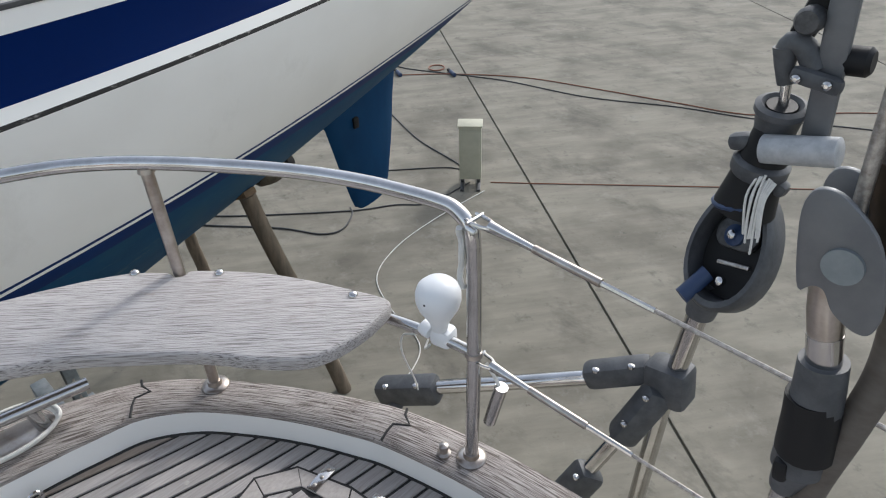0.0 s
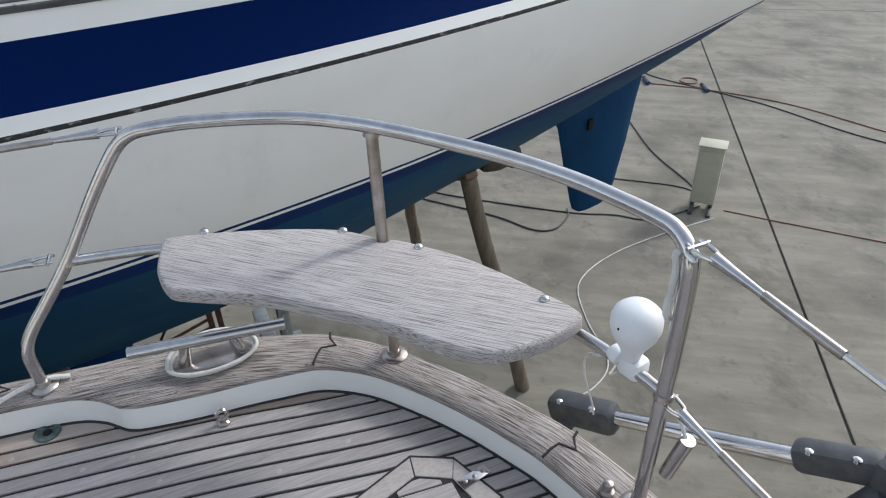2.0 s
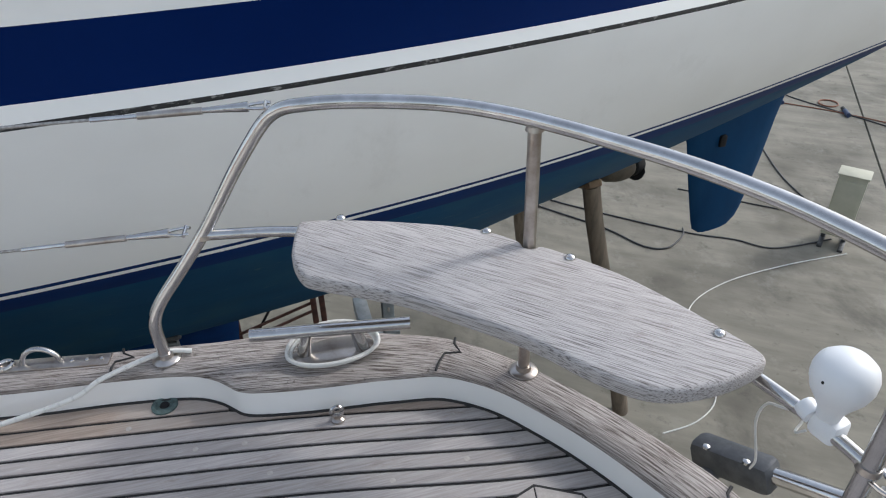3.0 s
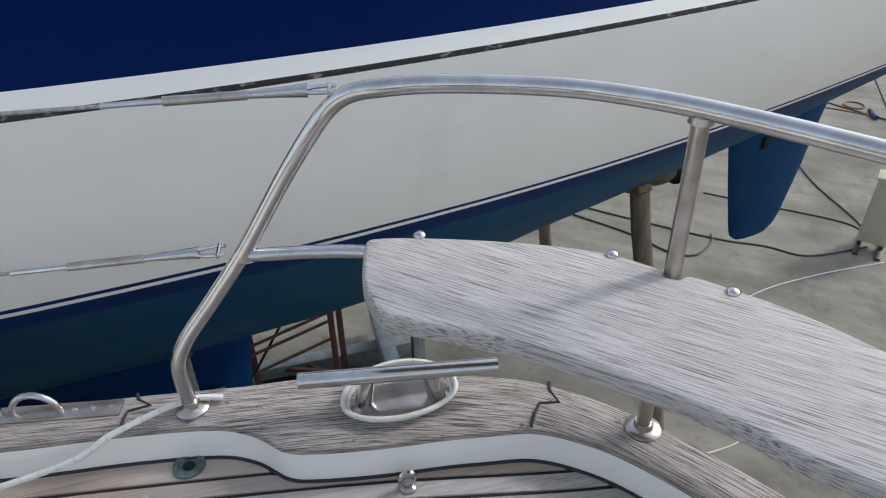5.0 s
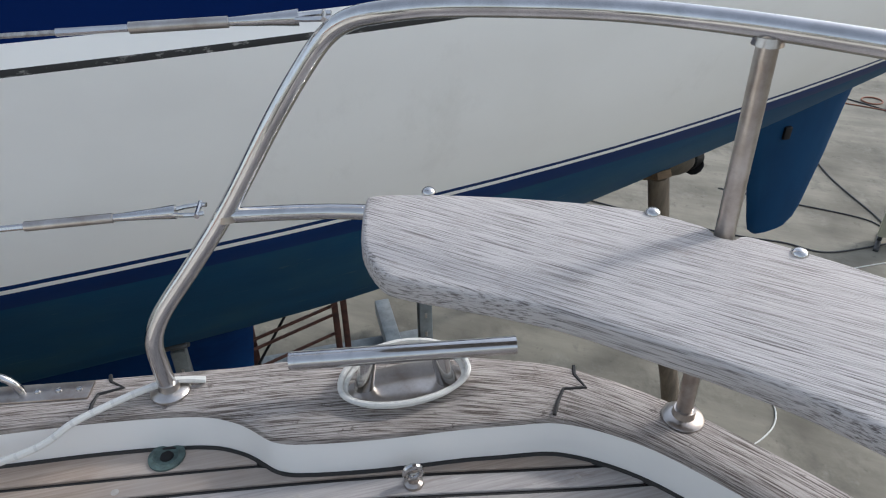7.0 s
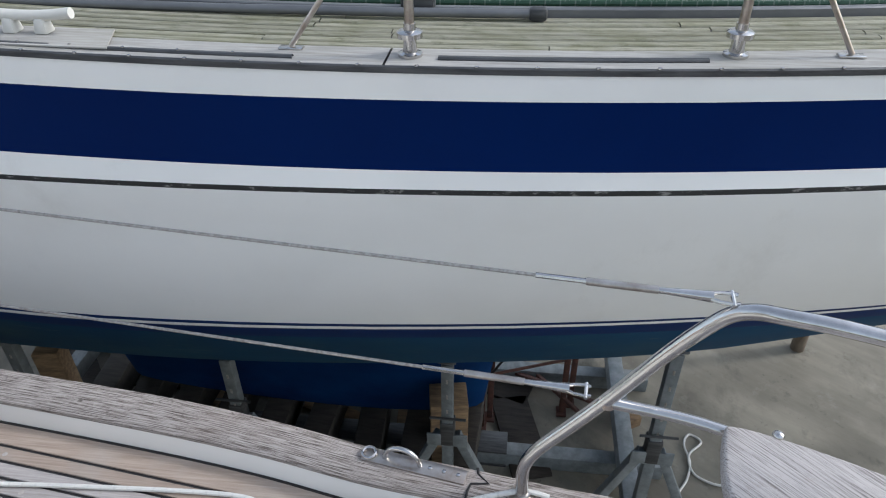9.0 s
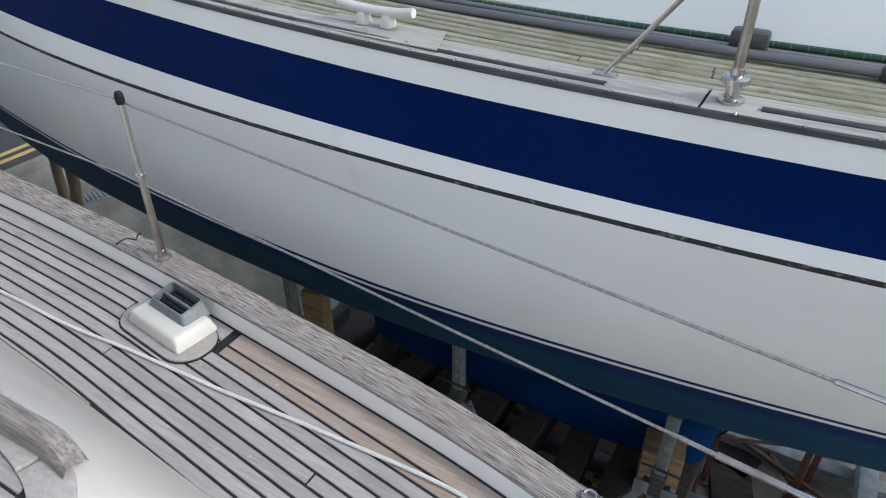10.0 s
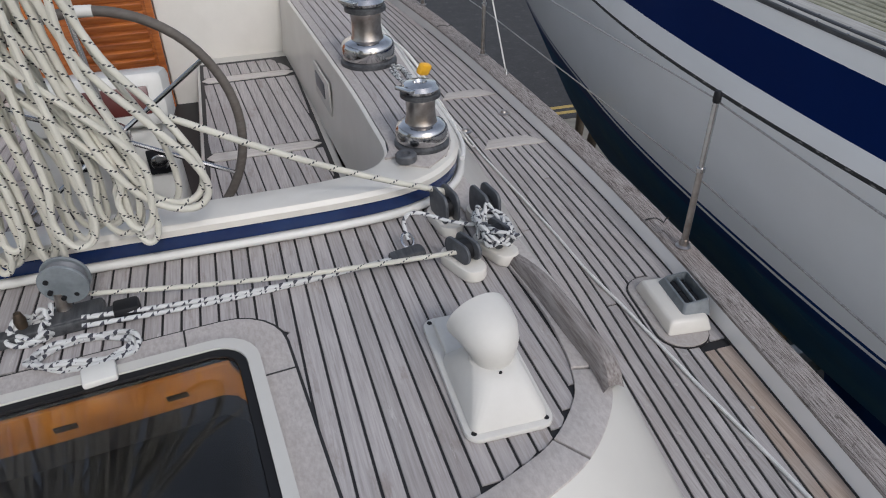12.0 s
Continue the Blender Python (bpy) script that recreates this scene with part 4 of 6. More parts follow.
def guard_post(name, height, brace_dy, label):
    """A lifeline post with base collar, built at the origin, leaning a little out; brace_dy: foot of its brace."""
    st = thing(name, (0, 0, 0), label, "stanchion", "neighbour stanchions")
    part("post", tube([(0, 0, 0), (-0.012, 0, height)], 0.0135, 12), BRUSHED, st)
    part("collar", lathe([(0.034, 0.0), (0.034, 0.008), (0.02, 0.012), (0.018, 0.05), (0.036, 0.052), (0.036, 0.066), (0.03, 0.07), (0.017, 0.072), (0.017, 0.09)], (0, 0, 0), 20), STEEL, st, "polished base collar")
    br = part("brace", tube([(0.02, brace_dy, 0.008), (-0.01, 0.01 * (1 if brace_dy > 0 else -1), height * 0.72)], 0.0075, 10), BRUSHED, st, "thin steel brace")
    part("foot", block((0.03, 0.07, 0.006), pose(0.02, brace_dy, 0.004), 0.002), STEEL, br)
    return st


gp = guard_post("gate_stanchion", 0.62, 0.345, "stainless gate stanchion with brace on the neighbouring deck")
gp.location = (nx(0.83, 0.085), 0.83, NRAIL + 0.012)
gp2 = guard_post("gate_stanchion", 0.62, -0.31, "stainless gate stanchion with brace on the neighbouring deck")
gp2.location = (nx(-0.06, 0.105), -0.06, NRAIL + 0.012)
cl = thing("neighbour_cleat", (nx(1.9, 0.13), 1.9, NRAIL), "white alloy horn cleat on the neighbouring deck edge", "cleat")
cx, cy, cz = nx(1.98, 0.135), 1.98, NRAIL + 0.022
part("pad", slab([(cx - 0.11, cy - 0.30), (cx + 0.05, cy - 0.24), (cx + 0.06, cy + 0.2), (cx - 0.1, cy + 0.26)], cz, cz + 0.006, 0.002), NCAP, cl)
for o in (-0.05, 0.05):
    part("foot", block((0.05, 0.045, 0.045), pose(cx, cy + o, cz + 0.028), 0.008, top=0.7), WHITEPL, cl)
part("horn", tube(curve([(cx, cy - 0.15, cz + 0.066), (cx, cy - 0.08, cz + 0.058), (cx, cy, cz + 0.055), (cx, cy + 0.08, cz + 0.058), (cx, cy + 0.15, cz + 0.066)], 5), 0.016, 12), WHITEPL, cl)

# ---- cradle, stands and props under the neighbour ----
cradle = thing("boat_cradle", (4.3, 1.8, 0), "grey galvanised steel cradle standing on concrete", "cradle")
for x in (4.12, 5.0):
    part("long_beam", block((0.12, 5.4, 0.14), pose(x, 2.0, 0.07), 0.008), GALV, cradle)
for y in (-0.41, 2.15, 4.1):
    part("cross_beam", block((2.1, 0.12, 0.14), pose(4.3, y, 0.212), 0.008), GALV, cradle)


def stand(x, y, top_z):
    """An upright on an A-shaped foot, with its screw pad under the hull."""
    s = part("upright", between((x, y, 0.1), (x, y, top_z), (0.066, 0.066), 0.005, 0), GALV, cradle, "perforated steel upright")
    for o in (-1, 1):
        part("strut", between((x, y + o * 0.05, 1.12), (x, y + o * 0.46, 0.12), (0.055, 0.055), 0.005), GALV, s)
        part("gusset", block((0.012, 0.10, 0.10), pose(x - 0.036, y + o * 0.07, 1.10), 0.003), GALV, s)
    part("sleeve", between((x, y, 1.05), (x, y, 1.24), (0.085, 0.085), 0.008), TRACK, s)
    part("pin", tube([(x - 0.05, y - 0.11, 1.30), (x - 0.05, y + 0.10, 1.30)], 0.008, 8), TRACK, s)
    for k in range(5):
        part("hole", block((0.004, 0.012, 0.03), pose(x - 0.034, y, top_z - 0.12 - 0.12 * k), 0.001), WIRE, s)
    part("pad", block((0.10, 0.10, 0.03), pose(x, y, top_z + 0.012, 0, 35, 0), 0.008), TRACK, s)
    part("base", block((0.12, 1.05, 0.10), pose(x, y, 0.06), 0.006), GALV, s)


for x, y, z in ((3.40, 0.82, 1.70), (3.40, 2.09, 1.60), (3.40, -0.36, 1.90), (3.40, 3.42, 1.62)):
    stand(x, y, z)
rack = thing("steel_trestle", (4.55, 0.3, 0), "rusty red steel trestle with thin rods under the hull", "trestle")
for x, y in ((4.42, 0.66), (4.52, 0.60), (4.64, 0.02), (4.74, -0.05)):
    part("leg", between((x, y, 0), (x + 0.02, y, 1.25), (0.045, 0.03), 0.003), RUST, rack)
    part("foot", block((0.10, 0.08, 0.02), pose(x, y, 0.01), 0.003), RUST, rack)
for z in (0.55, 0.72, 0.80):
    part("rod", tube([(4.45, 0.64, z), (4.66, 0.0, z + 0.04)], 0.012, 8), RUST, rack)
part("brace", tube([(4.44, 0.62, 0.55), (4.62, 0.30, 0.95)], 0.010, 8), BLACK, rack)
for i, (x, y, sz, rz) in enumerate(((4.28, 1.2, (0.5, 0.24, 0.14), 4), (4.25, 2.9, (0.55, 0.22, 0.14), -8), (3.72, 1.95, (0.26, 0.5, 0.12), 80), (4.0, 0.88, (0.22, 0.26, 0.80), 10), (4.0, 3.78, (0.16, 0.18, 0.95), 12), (4.62, -0.5, (0.2, 0.14, 0.1), 30))):
    bl = thing("timber_block", (x, y, 0), "rough sawn timber block under the yacht", "timber block", "timber blocks")
    part("block", block(sz, pose(x, y, (0 if i != 2 else 0.14) + sz[2] / 2, 0, 0, rz), 0.008), BLOCK, bl)
for i, (xa, ya, xb, yb) in enumerate(((4.5, -0.2, 5.1, 0.6), (4.45, -0.1, 5.15, 0.35), (4.6, -0.35, 5.2, 0.9))):
    rl = thing("rusty_rail", (xa, ya, 0), "rusty red steel rail lying under the yacht", "steel rail", "rusty rails")
    part("bar", between((xa, ya, 0.3 - 0.08 * i), (xb, yb, 0.03 + 0.02 * i), (0.03, 0.03), 0.004), RUST, rl)
# near-black sleepers, added to darken the shaded ground below the hull
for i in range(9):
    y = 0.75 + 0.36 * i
    sl = thing("timber_sleeper", (4.3, y, 0), "dark timber sleeper added to deepen the shade under the keel", "timber sleeper", "timber sleepers")
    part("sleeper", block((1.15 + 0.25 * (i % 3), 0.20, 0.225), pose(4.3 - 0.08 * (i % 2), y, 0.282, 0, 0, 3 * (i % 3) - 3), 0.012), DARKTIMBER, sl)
# flat dark boards, more stand-ins for the shade on the concrete
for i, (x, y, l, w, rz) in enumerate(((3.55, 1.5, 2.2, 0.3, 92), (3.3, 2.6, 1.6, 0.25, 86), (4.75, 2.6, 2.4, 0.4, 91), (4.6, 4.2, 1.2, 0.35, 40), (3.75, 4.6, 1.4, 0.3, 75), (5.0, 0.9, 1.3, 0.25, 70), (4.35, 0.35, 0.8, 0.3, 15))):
    dk = thing("dark_board", (x, y, 0), "dark board added for shade on the concrete under the keel", "board", "dark boards")
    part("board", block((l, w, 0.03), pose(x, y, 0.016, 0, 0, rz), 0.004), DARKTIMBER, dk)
for i, (x, y, l, rz, z) in enumerate(((4.0, 1.4, 1.2, 84, 0.02), (4.55, 2.2, 1.6, 70, 0.02), (3.6, 2.9, 1.1, 95, 0.02), (4.9, 1.2, 1.3, 20, 0.02), (3.55, 0.2, 0.9, 100, 0.02))):
    bd = thing("loose_board", (x, y, 0), "grey weathered board lying on the concrete under the hull", "board", "loose boards")
    part("board", block((l, 0.16, 0.035), pose(x, y, z, 0, 0, rz), 0.005), BLOCK if i % 2 else POLE, bd)
jb = thing("keel_beam", (4.15, 1.6, 0), "dark steel beam carrying the keel", "beam")
part("web", block((0.03, 2.9, 0.14), pose(4.15, 1.9, 0.08), 0.004), TRACK, jb)
part("flange", block((0.2, 2.9, 0.02), pose(4.15, 1.9, 0.155), 0.004), TRACK, jb)
part("flange", block((0.2, 2.9, 0.02), pose(4.15, 1.9, 0.01), 0.004), TRACK, jb)

def prop_pole(a, b, r, label):
    p = thing("prop_pole", (a[0], a[1], 0), label, "prop", "prop poles")
    pts = [Vector(a).lerp(Vector(b), i / 8) + Vector((0.006 * math.sin(3 * i), 0.006 * math.cos(2 * i), 0)) for i in range(9)]
    pts[0].z = 0.0
    part("pole", tube(pts, r, 12, taper=(1.0, 0.86)), POLE, p)
    part("wedge", block((0.12, 0.09, 0.04), Matrix.Translation(Vector(b) + Vector((0, 0, 0.0))) @ pose(0, 0, 0, 0, 25, 10), 0.006), BLOCK, p)


prop_pole((3.64, -2.20, 0), (3.50, -1.62, 2.2), 0.062, "round timber prop pole under the yacht's stern quarter")
prop_pole((5.64, -2.14, 0), (5.30, -1.85, 1.9), 0.06, "round timber prop pole on the far side of the stern")
prop_pole((3.95, 7.0, 0), (3.98, 6.6, 1.75), 0.06, "dark timber prop under the yacht's bow")
prop_pole((4.4, 7.9, 0), (4.33, 7.6, 1.5), 0.06, "dark timber prop under the yacht's stem")

# ---- yard things ----
cab = thing("supply_cabinet", (5.2, -5.55, 0), "beige metal electrical cabinet on steel feet", "electrical cabinet")
CT = pose(5.2, -5.55, 0, 0, 0, 40)
part("body", block((0.27, 0.20, 0.70), CT @ pose(0, 0, 0.46), 0.01), BOXGREY, cab)
part("door", block((0.24, 0.012, 0.62), CT @ pose(0, 0.105, 0.45), 0.004), BOXGREY, cab)
part("cap", block((0.30, 0.23, 0.02), CT @ pose(0, 0, 0.82), 0.006), BOXGREY, cab)
for o in (-0.10, 0.10):
    part("foot", block((0.05, 0.42, 0.03), CT @ pose(o, 0, 0.015), 0.004), TRACK, cab)
    part("leg", block((0.04, 0.04, 0.12), CT @ pose(o, 0, 0.075), 0.004), TRACK, cab)


def ground_cable(name, pts, r, m, label, group="ground cables"):
    c = thing(name, (pts[0][0], pts[0][1], 0), label, "cable", group)
    part("cable", tube(curve([(x, y, r) for x, y in pts], 8), r, 8), m, c)
    return c


ground_cable("power_cable", [(8.73, -7.6), (8.04, -8.23), (6.95, -8.89), (5.71, -9.22), (4.47, -9.5), (3.34, -9.83), (2, -11.02), (-0.88, -12.62)], 0.009, REDCABLE, "reddish power cable lying over the concrete")
ground_cable("power_cable", [(9.31, -7.93), (8.86, -7.93), (8.05, -8.23), (7.07, -8.58), (5.66, -8.83), (4.4, -9.36), (3.29, -9.69), (1.82, -10.37), (-1.87, -11.74)], 0.009, CABLE, "dark power cable lying over the concrete")
ground_cable("power_cable", [(8.53, -6.68), (7.7, -6.43), (6.63, -6.02), (5.76, -5.85), (5.36, -5.73)], 0.009, CABLE, "dark cable running to the cabinet")
ground_cable("power_cable", [(5.02, -5.73), (4.51, -6.12), (3.75, -6.72), (2.79, -7.47), (1.91, -8.15), (0.26, -9.43)], 0.007, REDCABLE, "thin orange cable on the concrete")
ground_cable("power_cable", [(7.86, -2.19), (7.17, -2.8), (6.68, -3.23), (5.84, -4.1), (5.53, -4.55), (5.25, -4.86), (5.22, -5.55)], 0.009, CABLE, "black cable from under the hull to the cabinet")
ground_cable("power_cable", [(6.72, -4.6), (6.24, -5.11), (5.67, -5.69), (5.31, -5.69)], 0.008, CABLE, "short dark cable at the cabinet foot")
ground_cable("water_hose", [(7.67, -2.29), (6.93, -2.74), (6.17, -3.31), (5.7, -3.55), (5.59, -3.78), (5.75, -4.06), (5.89, -4.15)], 0.010, CABLE, "black hose curling on the concrete")
ground_cable("thin_cord", [(4.94, -5.51), (4.95, -4.74), (4.87, -3.99), (4.62, -3.44), (4.13, -3.18), (3.58, -3.02), (3.37, -2.73), (3.33, -2.39)], 0.006, CORD, "thin white cord trailing over the concrete")
for x, y in ((8.73, -7.63), (8.0, -8.22)):
    pl = thing("cable_connector", (x, y, 0), "blue and black cable connector on the concrete", "connector", "connectors")
    part("plug", tube([(x - 0.09, y + 0.04, 0.035), (x + 0.08, y - 0.04, 0.035)], 0.035, 12), BLUEPL, pl)
    part("socket", tube([(x + 0.08, y - 0.04, 0.035), (x + 0.18, y - 0.09, 0.03)], 0.03, 12), BLACK, pl)
loopc = thing("coiled_cord", (8.45, -8.29, 0), "small loop of orange cord on the concrete", "cord")
part("loop", tube([(8.45 + 0.14 * math.cos(a), -8.29 + 0.14 * math.sin(a), 0.012) for a in (2 * math.pi * i / 20 for i in range(20))], 0.012, 6, True), REDCABLE, loopc)
coil = thing("cord_coil", (3.9, -0.95, 0), "coil of white cord lying under the rail", "cord")
part("loop", tube(curve([(4.06, -1.20, 0.012), (4.06, -1.08, 0.012), (4.14, -0.95, 0.012), (4.30, -0.94, 0.02), (4.44, -1.06, 0.012), (4.51, -0.98, 0.012), (4.40, -0.92, 0.02), (4.24, -0.94, 0.012), (4.08, -0.89, 0.012), (3.93, -0.80, 0.012), (3.8, -0.82, 0.012)], 8), 0.009, 8), CORD, coil)

# ---- stern rail with its seat ----
R = 0.0148
rail = thing("stern_rail", (1.4, -0.3, CAPZ), "polished stainless stern rail bolted to the cap rail", "stern rail")
TOPZ = 3.60
top_plan = [(1.680, 0.098, 3.579), (1.655, 0.055, 3.592), (1.628, -0.015, TOPZ), (1.592, -0.123, TOPZ), (1.540, -0.225, TOPZ), (1.463, -0.314, TOPZ), (1.371, -0.390, TOPZ), (1.277, -0.455, TOPZ), (1.19, -0.510, TOPZ), (1.104, -0.555, TOPZ), (1.018, -0.590, TOPZ), (0.936, -0.614, TOPZ), (0.865, -0.630, TOPZ), (0.828, -0.637, 3.595)]
leg = [(1.698, 0.460, CAPZ), (1.699, 0.464, 3.03), (1.702, 0.462, 3.085), (1.708, 0.437, 3.135), (1.713, 0.372, 3.215), (1.716, 0.303, 3.305), (1.712, 0.222, 3.430), (1.706, 0.170, 3.505), (1.698, 0.132, 3.553)]
part("top_tube", tube(curve(leg + top_plan + [(0.797, -0.637, 3.575), (0.782, -0.635, 3.53), (0.778, -0.630, 3.25), (0.780, -0.622, CAPZ)], 7), R, 16), STEEL, rail, "bent polished stainless tube")
part("mid_tube", tube(curve([(1.716, 0.312, 3.291), (1.68, 0.12, 3.287), (1.60, -0.07, 3.280), (1.50, -0.24, 3.278), (1.40, -0.345, 3.278), (1.22, -0.49, 3.278), (1.03, -0.58, 3.278), (0.88, -0.618, 3.283), (0.78, -0.63, 3.285)], 6), 0.0125, 14), STEEL, rail, "polished middle tube under the seat")
part("seat_post", tube([(1.408, -0.355, CAPZ), (1.421, -0.352, TOPZ)], 0.0135, 14), BRUSHED, rail)
for x, y in ((1.408, -0.355), (1.698, 0.460), (0.780, -0.622)):
    part("base_flange", lathe([(0.034, 0.0), (0.034, 0.004), (0.030, 0.008), (0.019, 0.010), (0.017, 0.022), (0.0, 0.022)], (x, y, CAPZ + 0.003), 20), BRUSHED, rail)
for at in ((1.421, -0.352, TOPZ - 0.014), (1.716, 0.308, 3.291), (0.778, -0.630, 3.285)):
    part("weld", lathe([(0.019, -0.006), (0.0165, 0.004)], at, 14), BRUSHED, rail)

seat = thing("corner_bench", (1.28, -0.25, SEATZ), "weathered grey teak corner bench board bolted on the stern rail", "bench")
SO = curve([(1.648, 0.088, 0), (1.628, 0.006, 0), (1.583, -0.112, 0), (1.53, -0.222, 0), (1.490, -0.283, 0), (1.445, -0.326, 0), (1.424, -0.338, 0), (1.408, -0.337, 0), (1.396, -0.352, 0), (1.398, -0.374, 0), (1.357, -0.412, 0), (1.267, -0.480, 0),
            (1.156, -0.537, 0), (1.058, -0.577, 0), (1.006, -0.596, 0), (0.980, -0.596, 0), (0.967, -0.578, 0), (0.953, -0.518, 0), (0.951, -0.455, 0), (0.961, -0.401, 0), (0.988, -0.357, 0), (1.045, -0.307, 0), (1.109, -0.265, 0),
            (1.168, -0.217, 0), (1.24, -0.147, 0), (1.315, -0.07, 0), (1.373, 0.015, 0), (1.420, 0.088, 0), (1.447, 0.115, 0), (1.508, 0.127, 0), (1.562, 0.121, 0), (1.625, 0.106, 0)], 3, True)
part("board", slab([(p.x, p.y) for p in SO], SEATZ - 0.036, SEATZ, 0.009, 3), SEATWOOD, seat)
for x, y in ((1.631, 0.008), (1.483, -0.282), (1.339, -0.410), (1.053, -0.557)):
    part("bolt_head", lathe([(0.011, 0.0), (0.0105, 0.003), (0.007, 0.0065), (0.001, 0.008)], (x, y, SEATZ), 16), STEEL, seat)


def fork_end(name, a, b, label, wire_to=None):
    """A lifeline with toggle fork and turnbuckle from a towards b, then wire."""
    a, b = Vector(a), Vector(b)
    d = (b - a).normalized()
    t = thing(name, tuple(a), label, "lifeline", "lifelines")
    s = d.cross(Vector((0, 0, 1))).normalized()
    part("eye", tube([a - 0.022 * d + 0.013 * s, a - 0.01 * d + 0.016 * s, a + 0.012 * d + 0.013 * s, a + 0.03 * d + 0.006 * s], 0.0038, 8), STEEL, t)
    part("eye", tube([a - 0.022 * d - 0.013 * s, a - 0.01 * d - 0.016 * s, a + 0.012 * d - 0.013 * s, a + 0.03 * d - 0.006 * s], 0.0038, 8), STEEL, t)
    part("pin", tube([a - 0.012 * d - 0.022 * s, a - 0.012 * d + 0.022 * s], 0.004, 8), STEEL, t)
    part("fork", tube([a + 0.022 * d, a + 0.06 * d, a + 0.115 * d], 0.0095, 10, taper=(1.2, 0.62)), STEEL, t)
    part("barrel", tube([a + 0.115 * d, a + 0.123 * d, a + 0.235 * d, a + 0.243 * d], 0.0078, 10), BRUSHED, t)
    part("terminal", tube([a + 0.243 * d, a + 0.335 * d], 0.0052, 8), STEEL, t)
    part("wire", tube([a + 0.335 * d, b], 0.0036, 8), WIRE, t)
    return t


fork_end("upper_lifeline", (1.714, 0.140, 3.578), (1.975, 2.515, 3.555), "upper stainless wire lifeline with turnbuckle")
fork_end("lower_lifeline", (1.738, 0.362, 3.296), (1.970, 2.515, 3.26), "lower stainless wire lifeline with turnbuckle")
fork_end("stern_lifeline", (0.770, -0.64, 3.590), (-0.55, -0.66, 3.515), "upper stern lifeline with turnbuckle between the rails")
fork_end("stern_lifeline", (0.763, -0.64, 3.268), (-0.55, -0.66, 3.215), "lower stern lifeline with turnbuckle between the rails")
lash = thing("lashing", (0.75, -0.63, 3.5), "braided grey cord lashing down the rail post", "lashing")
part("braid", tube([(0.80 + 0.004 * math.sin(i), -0.622 + 0.004 * math.cos(i * 1.3), 3.575 - 0.012 * i) for i in range(12)], 0.006, 8), CORD, lash)
bell = thing("hanging_tube", (0.70, -0.64, 3.15), "small stainless tube hanging from a cord", "tube")
part("tube", tube([(0.730, -0.660, 3.20), (0.752, -0.650, 3.09)], 0.014, 14), STEEL, bell)
part("cord", tube(curve([(0.757, -0.645, 3.258), (0.747, -0.655, 3.225), (0.735, -0.66, 3.198)], 4), 0.004, 6), CORD, bell)

dome = thing("rail_dome", (0.83, -0.61, 3.29), "white round antenna dome clamped on the middle tube", "antenna")
DX, DY = 0.858, -0.617
part("bulb", lathe([(0.017, 0.0), (0.020, 0.018), (0.029, 0.036), (0.040, 0.055), (0.0455, 0.074), (0.0455, 0.090), (0.041, 0.104), (0.030, 0.115), (0.014, 0.121), (0.001, 0.122)], (DX, DY, 3.312), 28), WHITEDOME, dome)
part("clamp", block((0.05, 0.042, 0.045), pose(DX, DY - 0.01, 3.287, 0, 0, 12), 0.012), WHITEDOME, dome, "white mounting clamp")
part("knob", lathe([(0.016, -0.012), (0.018, 0.0), (0.016, 0.012)], (DX + 0.028, DY + 0.008, 3.30), 14, (1, 0, 0.2)), WHITEDOME, dome)
part("vent_hole", lathe([(0.003, 0.0), (0.002, 0.0006)], (DX - 0.006, DY + 0.0448, 3.40), 8, (0, 1, 0.1)), BLACK, dome)
part("lead", tube(curve([(DX + 0.01, DY + 0.02, 3.275), (DX + 0.03, DY + 0.015, 3.25), (DX + 0.045, DY - 0.01, 3.262), (0.93, -0.605, 3.262), (0.955, -0.60, 3.245), (0.972, -0.61, 3.18), (0.982, -0.65, 3.06), (1.03, -0.70, 2.955)], 6), 0.0024, 6), CORD, dome)

# ---- cleat and fairleads on the cap rail ----
cleat = thing("mooring_cleat", (1.60, 0.06, CAPZ), "polished stainless mooring cleat with white line round it", "cleat")
CD = Vector((-0.165, -0.986, 0)).normalized()
cc = Vector((1.602, 0.065, CAPZ))
part("horn", tube([cc - CD * 0.19 + Vector((0, 0, 0.078)), cc - CD * 0.186 + Vector((0, 0, 0.078)), cc + CD * 0.186 + Vector((0, 0, 0.078)), cc + CD * 0.19 + Vector((0, 0, 0.078))], 0.016, 18), STEEL, cleat)
for o in (-0.058, 0.058):
    part("leg", tube([cc + CD * o * 1.25 + Vector((0, 0, 0.004)), cc + CD * o + Vector((0, 0, 0.07))], 0.0145, 14, taper=(1.25, 0.95)), STEEL, cleat)
bm = slab([(cc.x + 0.05 * math.cos(a), cc.y + 0.105 * math.sin(a)) for a in (2 * math.pi * i / 28 for i in range(28))], CAPZ + 0.003, CAPZ + 0.009, 0.002)
part("base_plate", bm, BRUSHED, cleat)
line_ = thing("cleat_line", (1.6, 0.06, CAPZ), "white cord turned round the cleat feet", "rope")
for k, (ra, rb) in enumerate(((0.054, 0.104), (0.059, 0.112))):
    part("turn", tube([(cc.x + ra * math.cos(a), cc.y + rb * math.sin(a), CAPZ + 0.014 + 0.008 * k + 0.03 * max(0, math.cos(a))) for a in (2 * math.pi * i / 36 for i in range(36))], 0.005, 8, True), CORD, line_)

pad = thing("rail_fairlead", (1.75, 0.72, CAPZ), "stainless bow-shaped eye plate screwed on the cap rail", "eye plate")
FA = Matrix.Translation((1.757, 0.72, CAPZ + 0.006)) @ pose(0, 0, 0, 0, 0, -10)
part("plate", block((0.042, 0.26, 0.006), FA, 0.003), BRUSHED, pad)
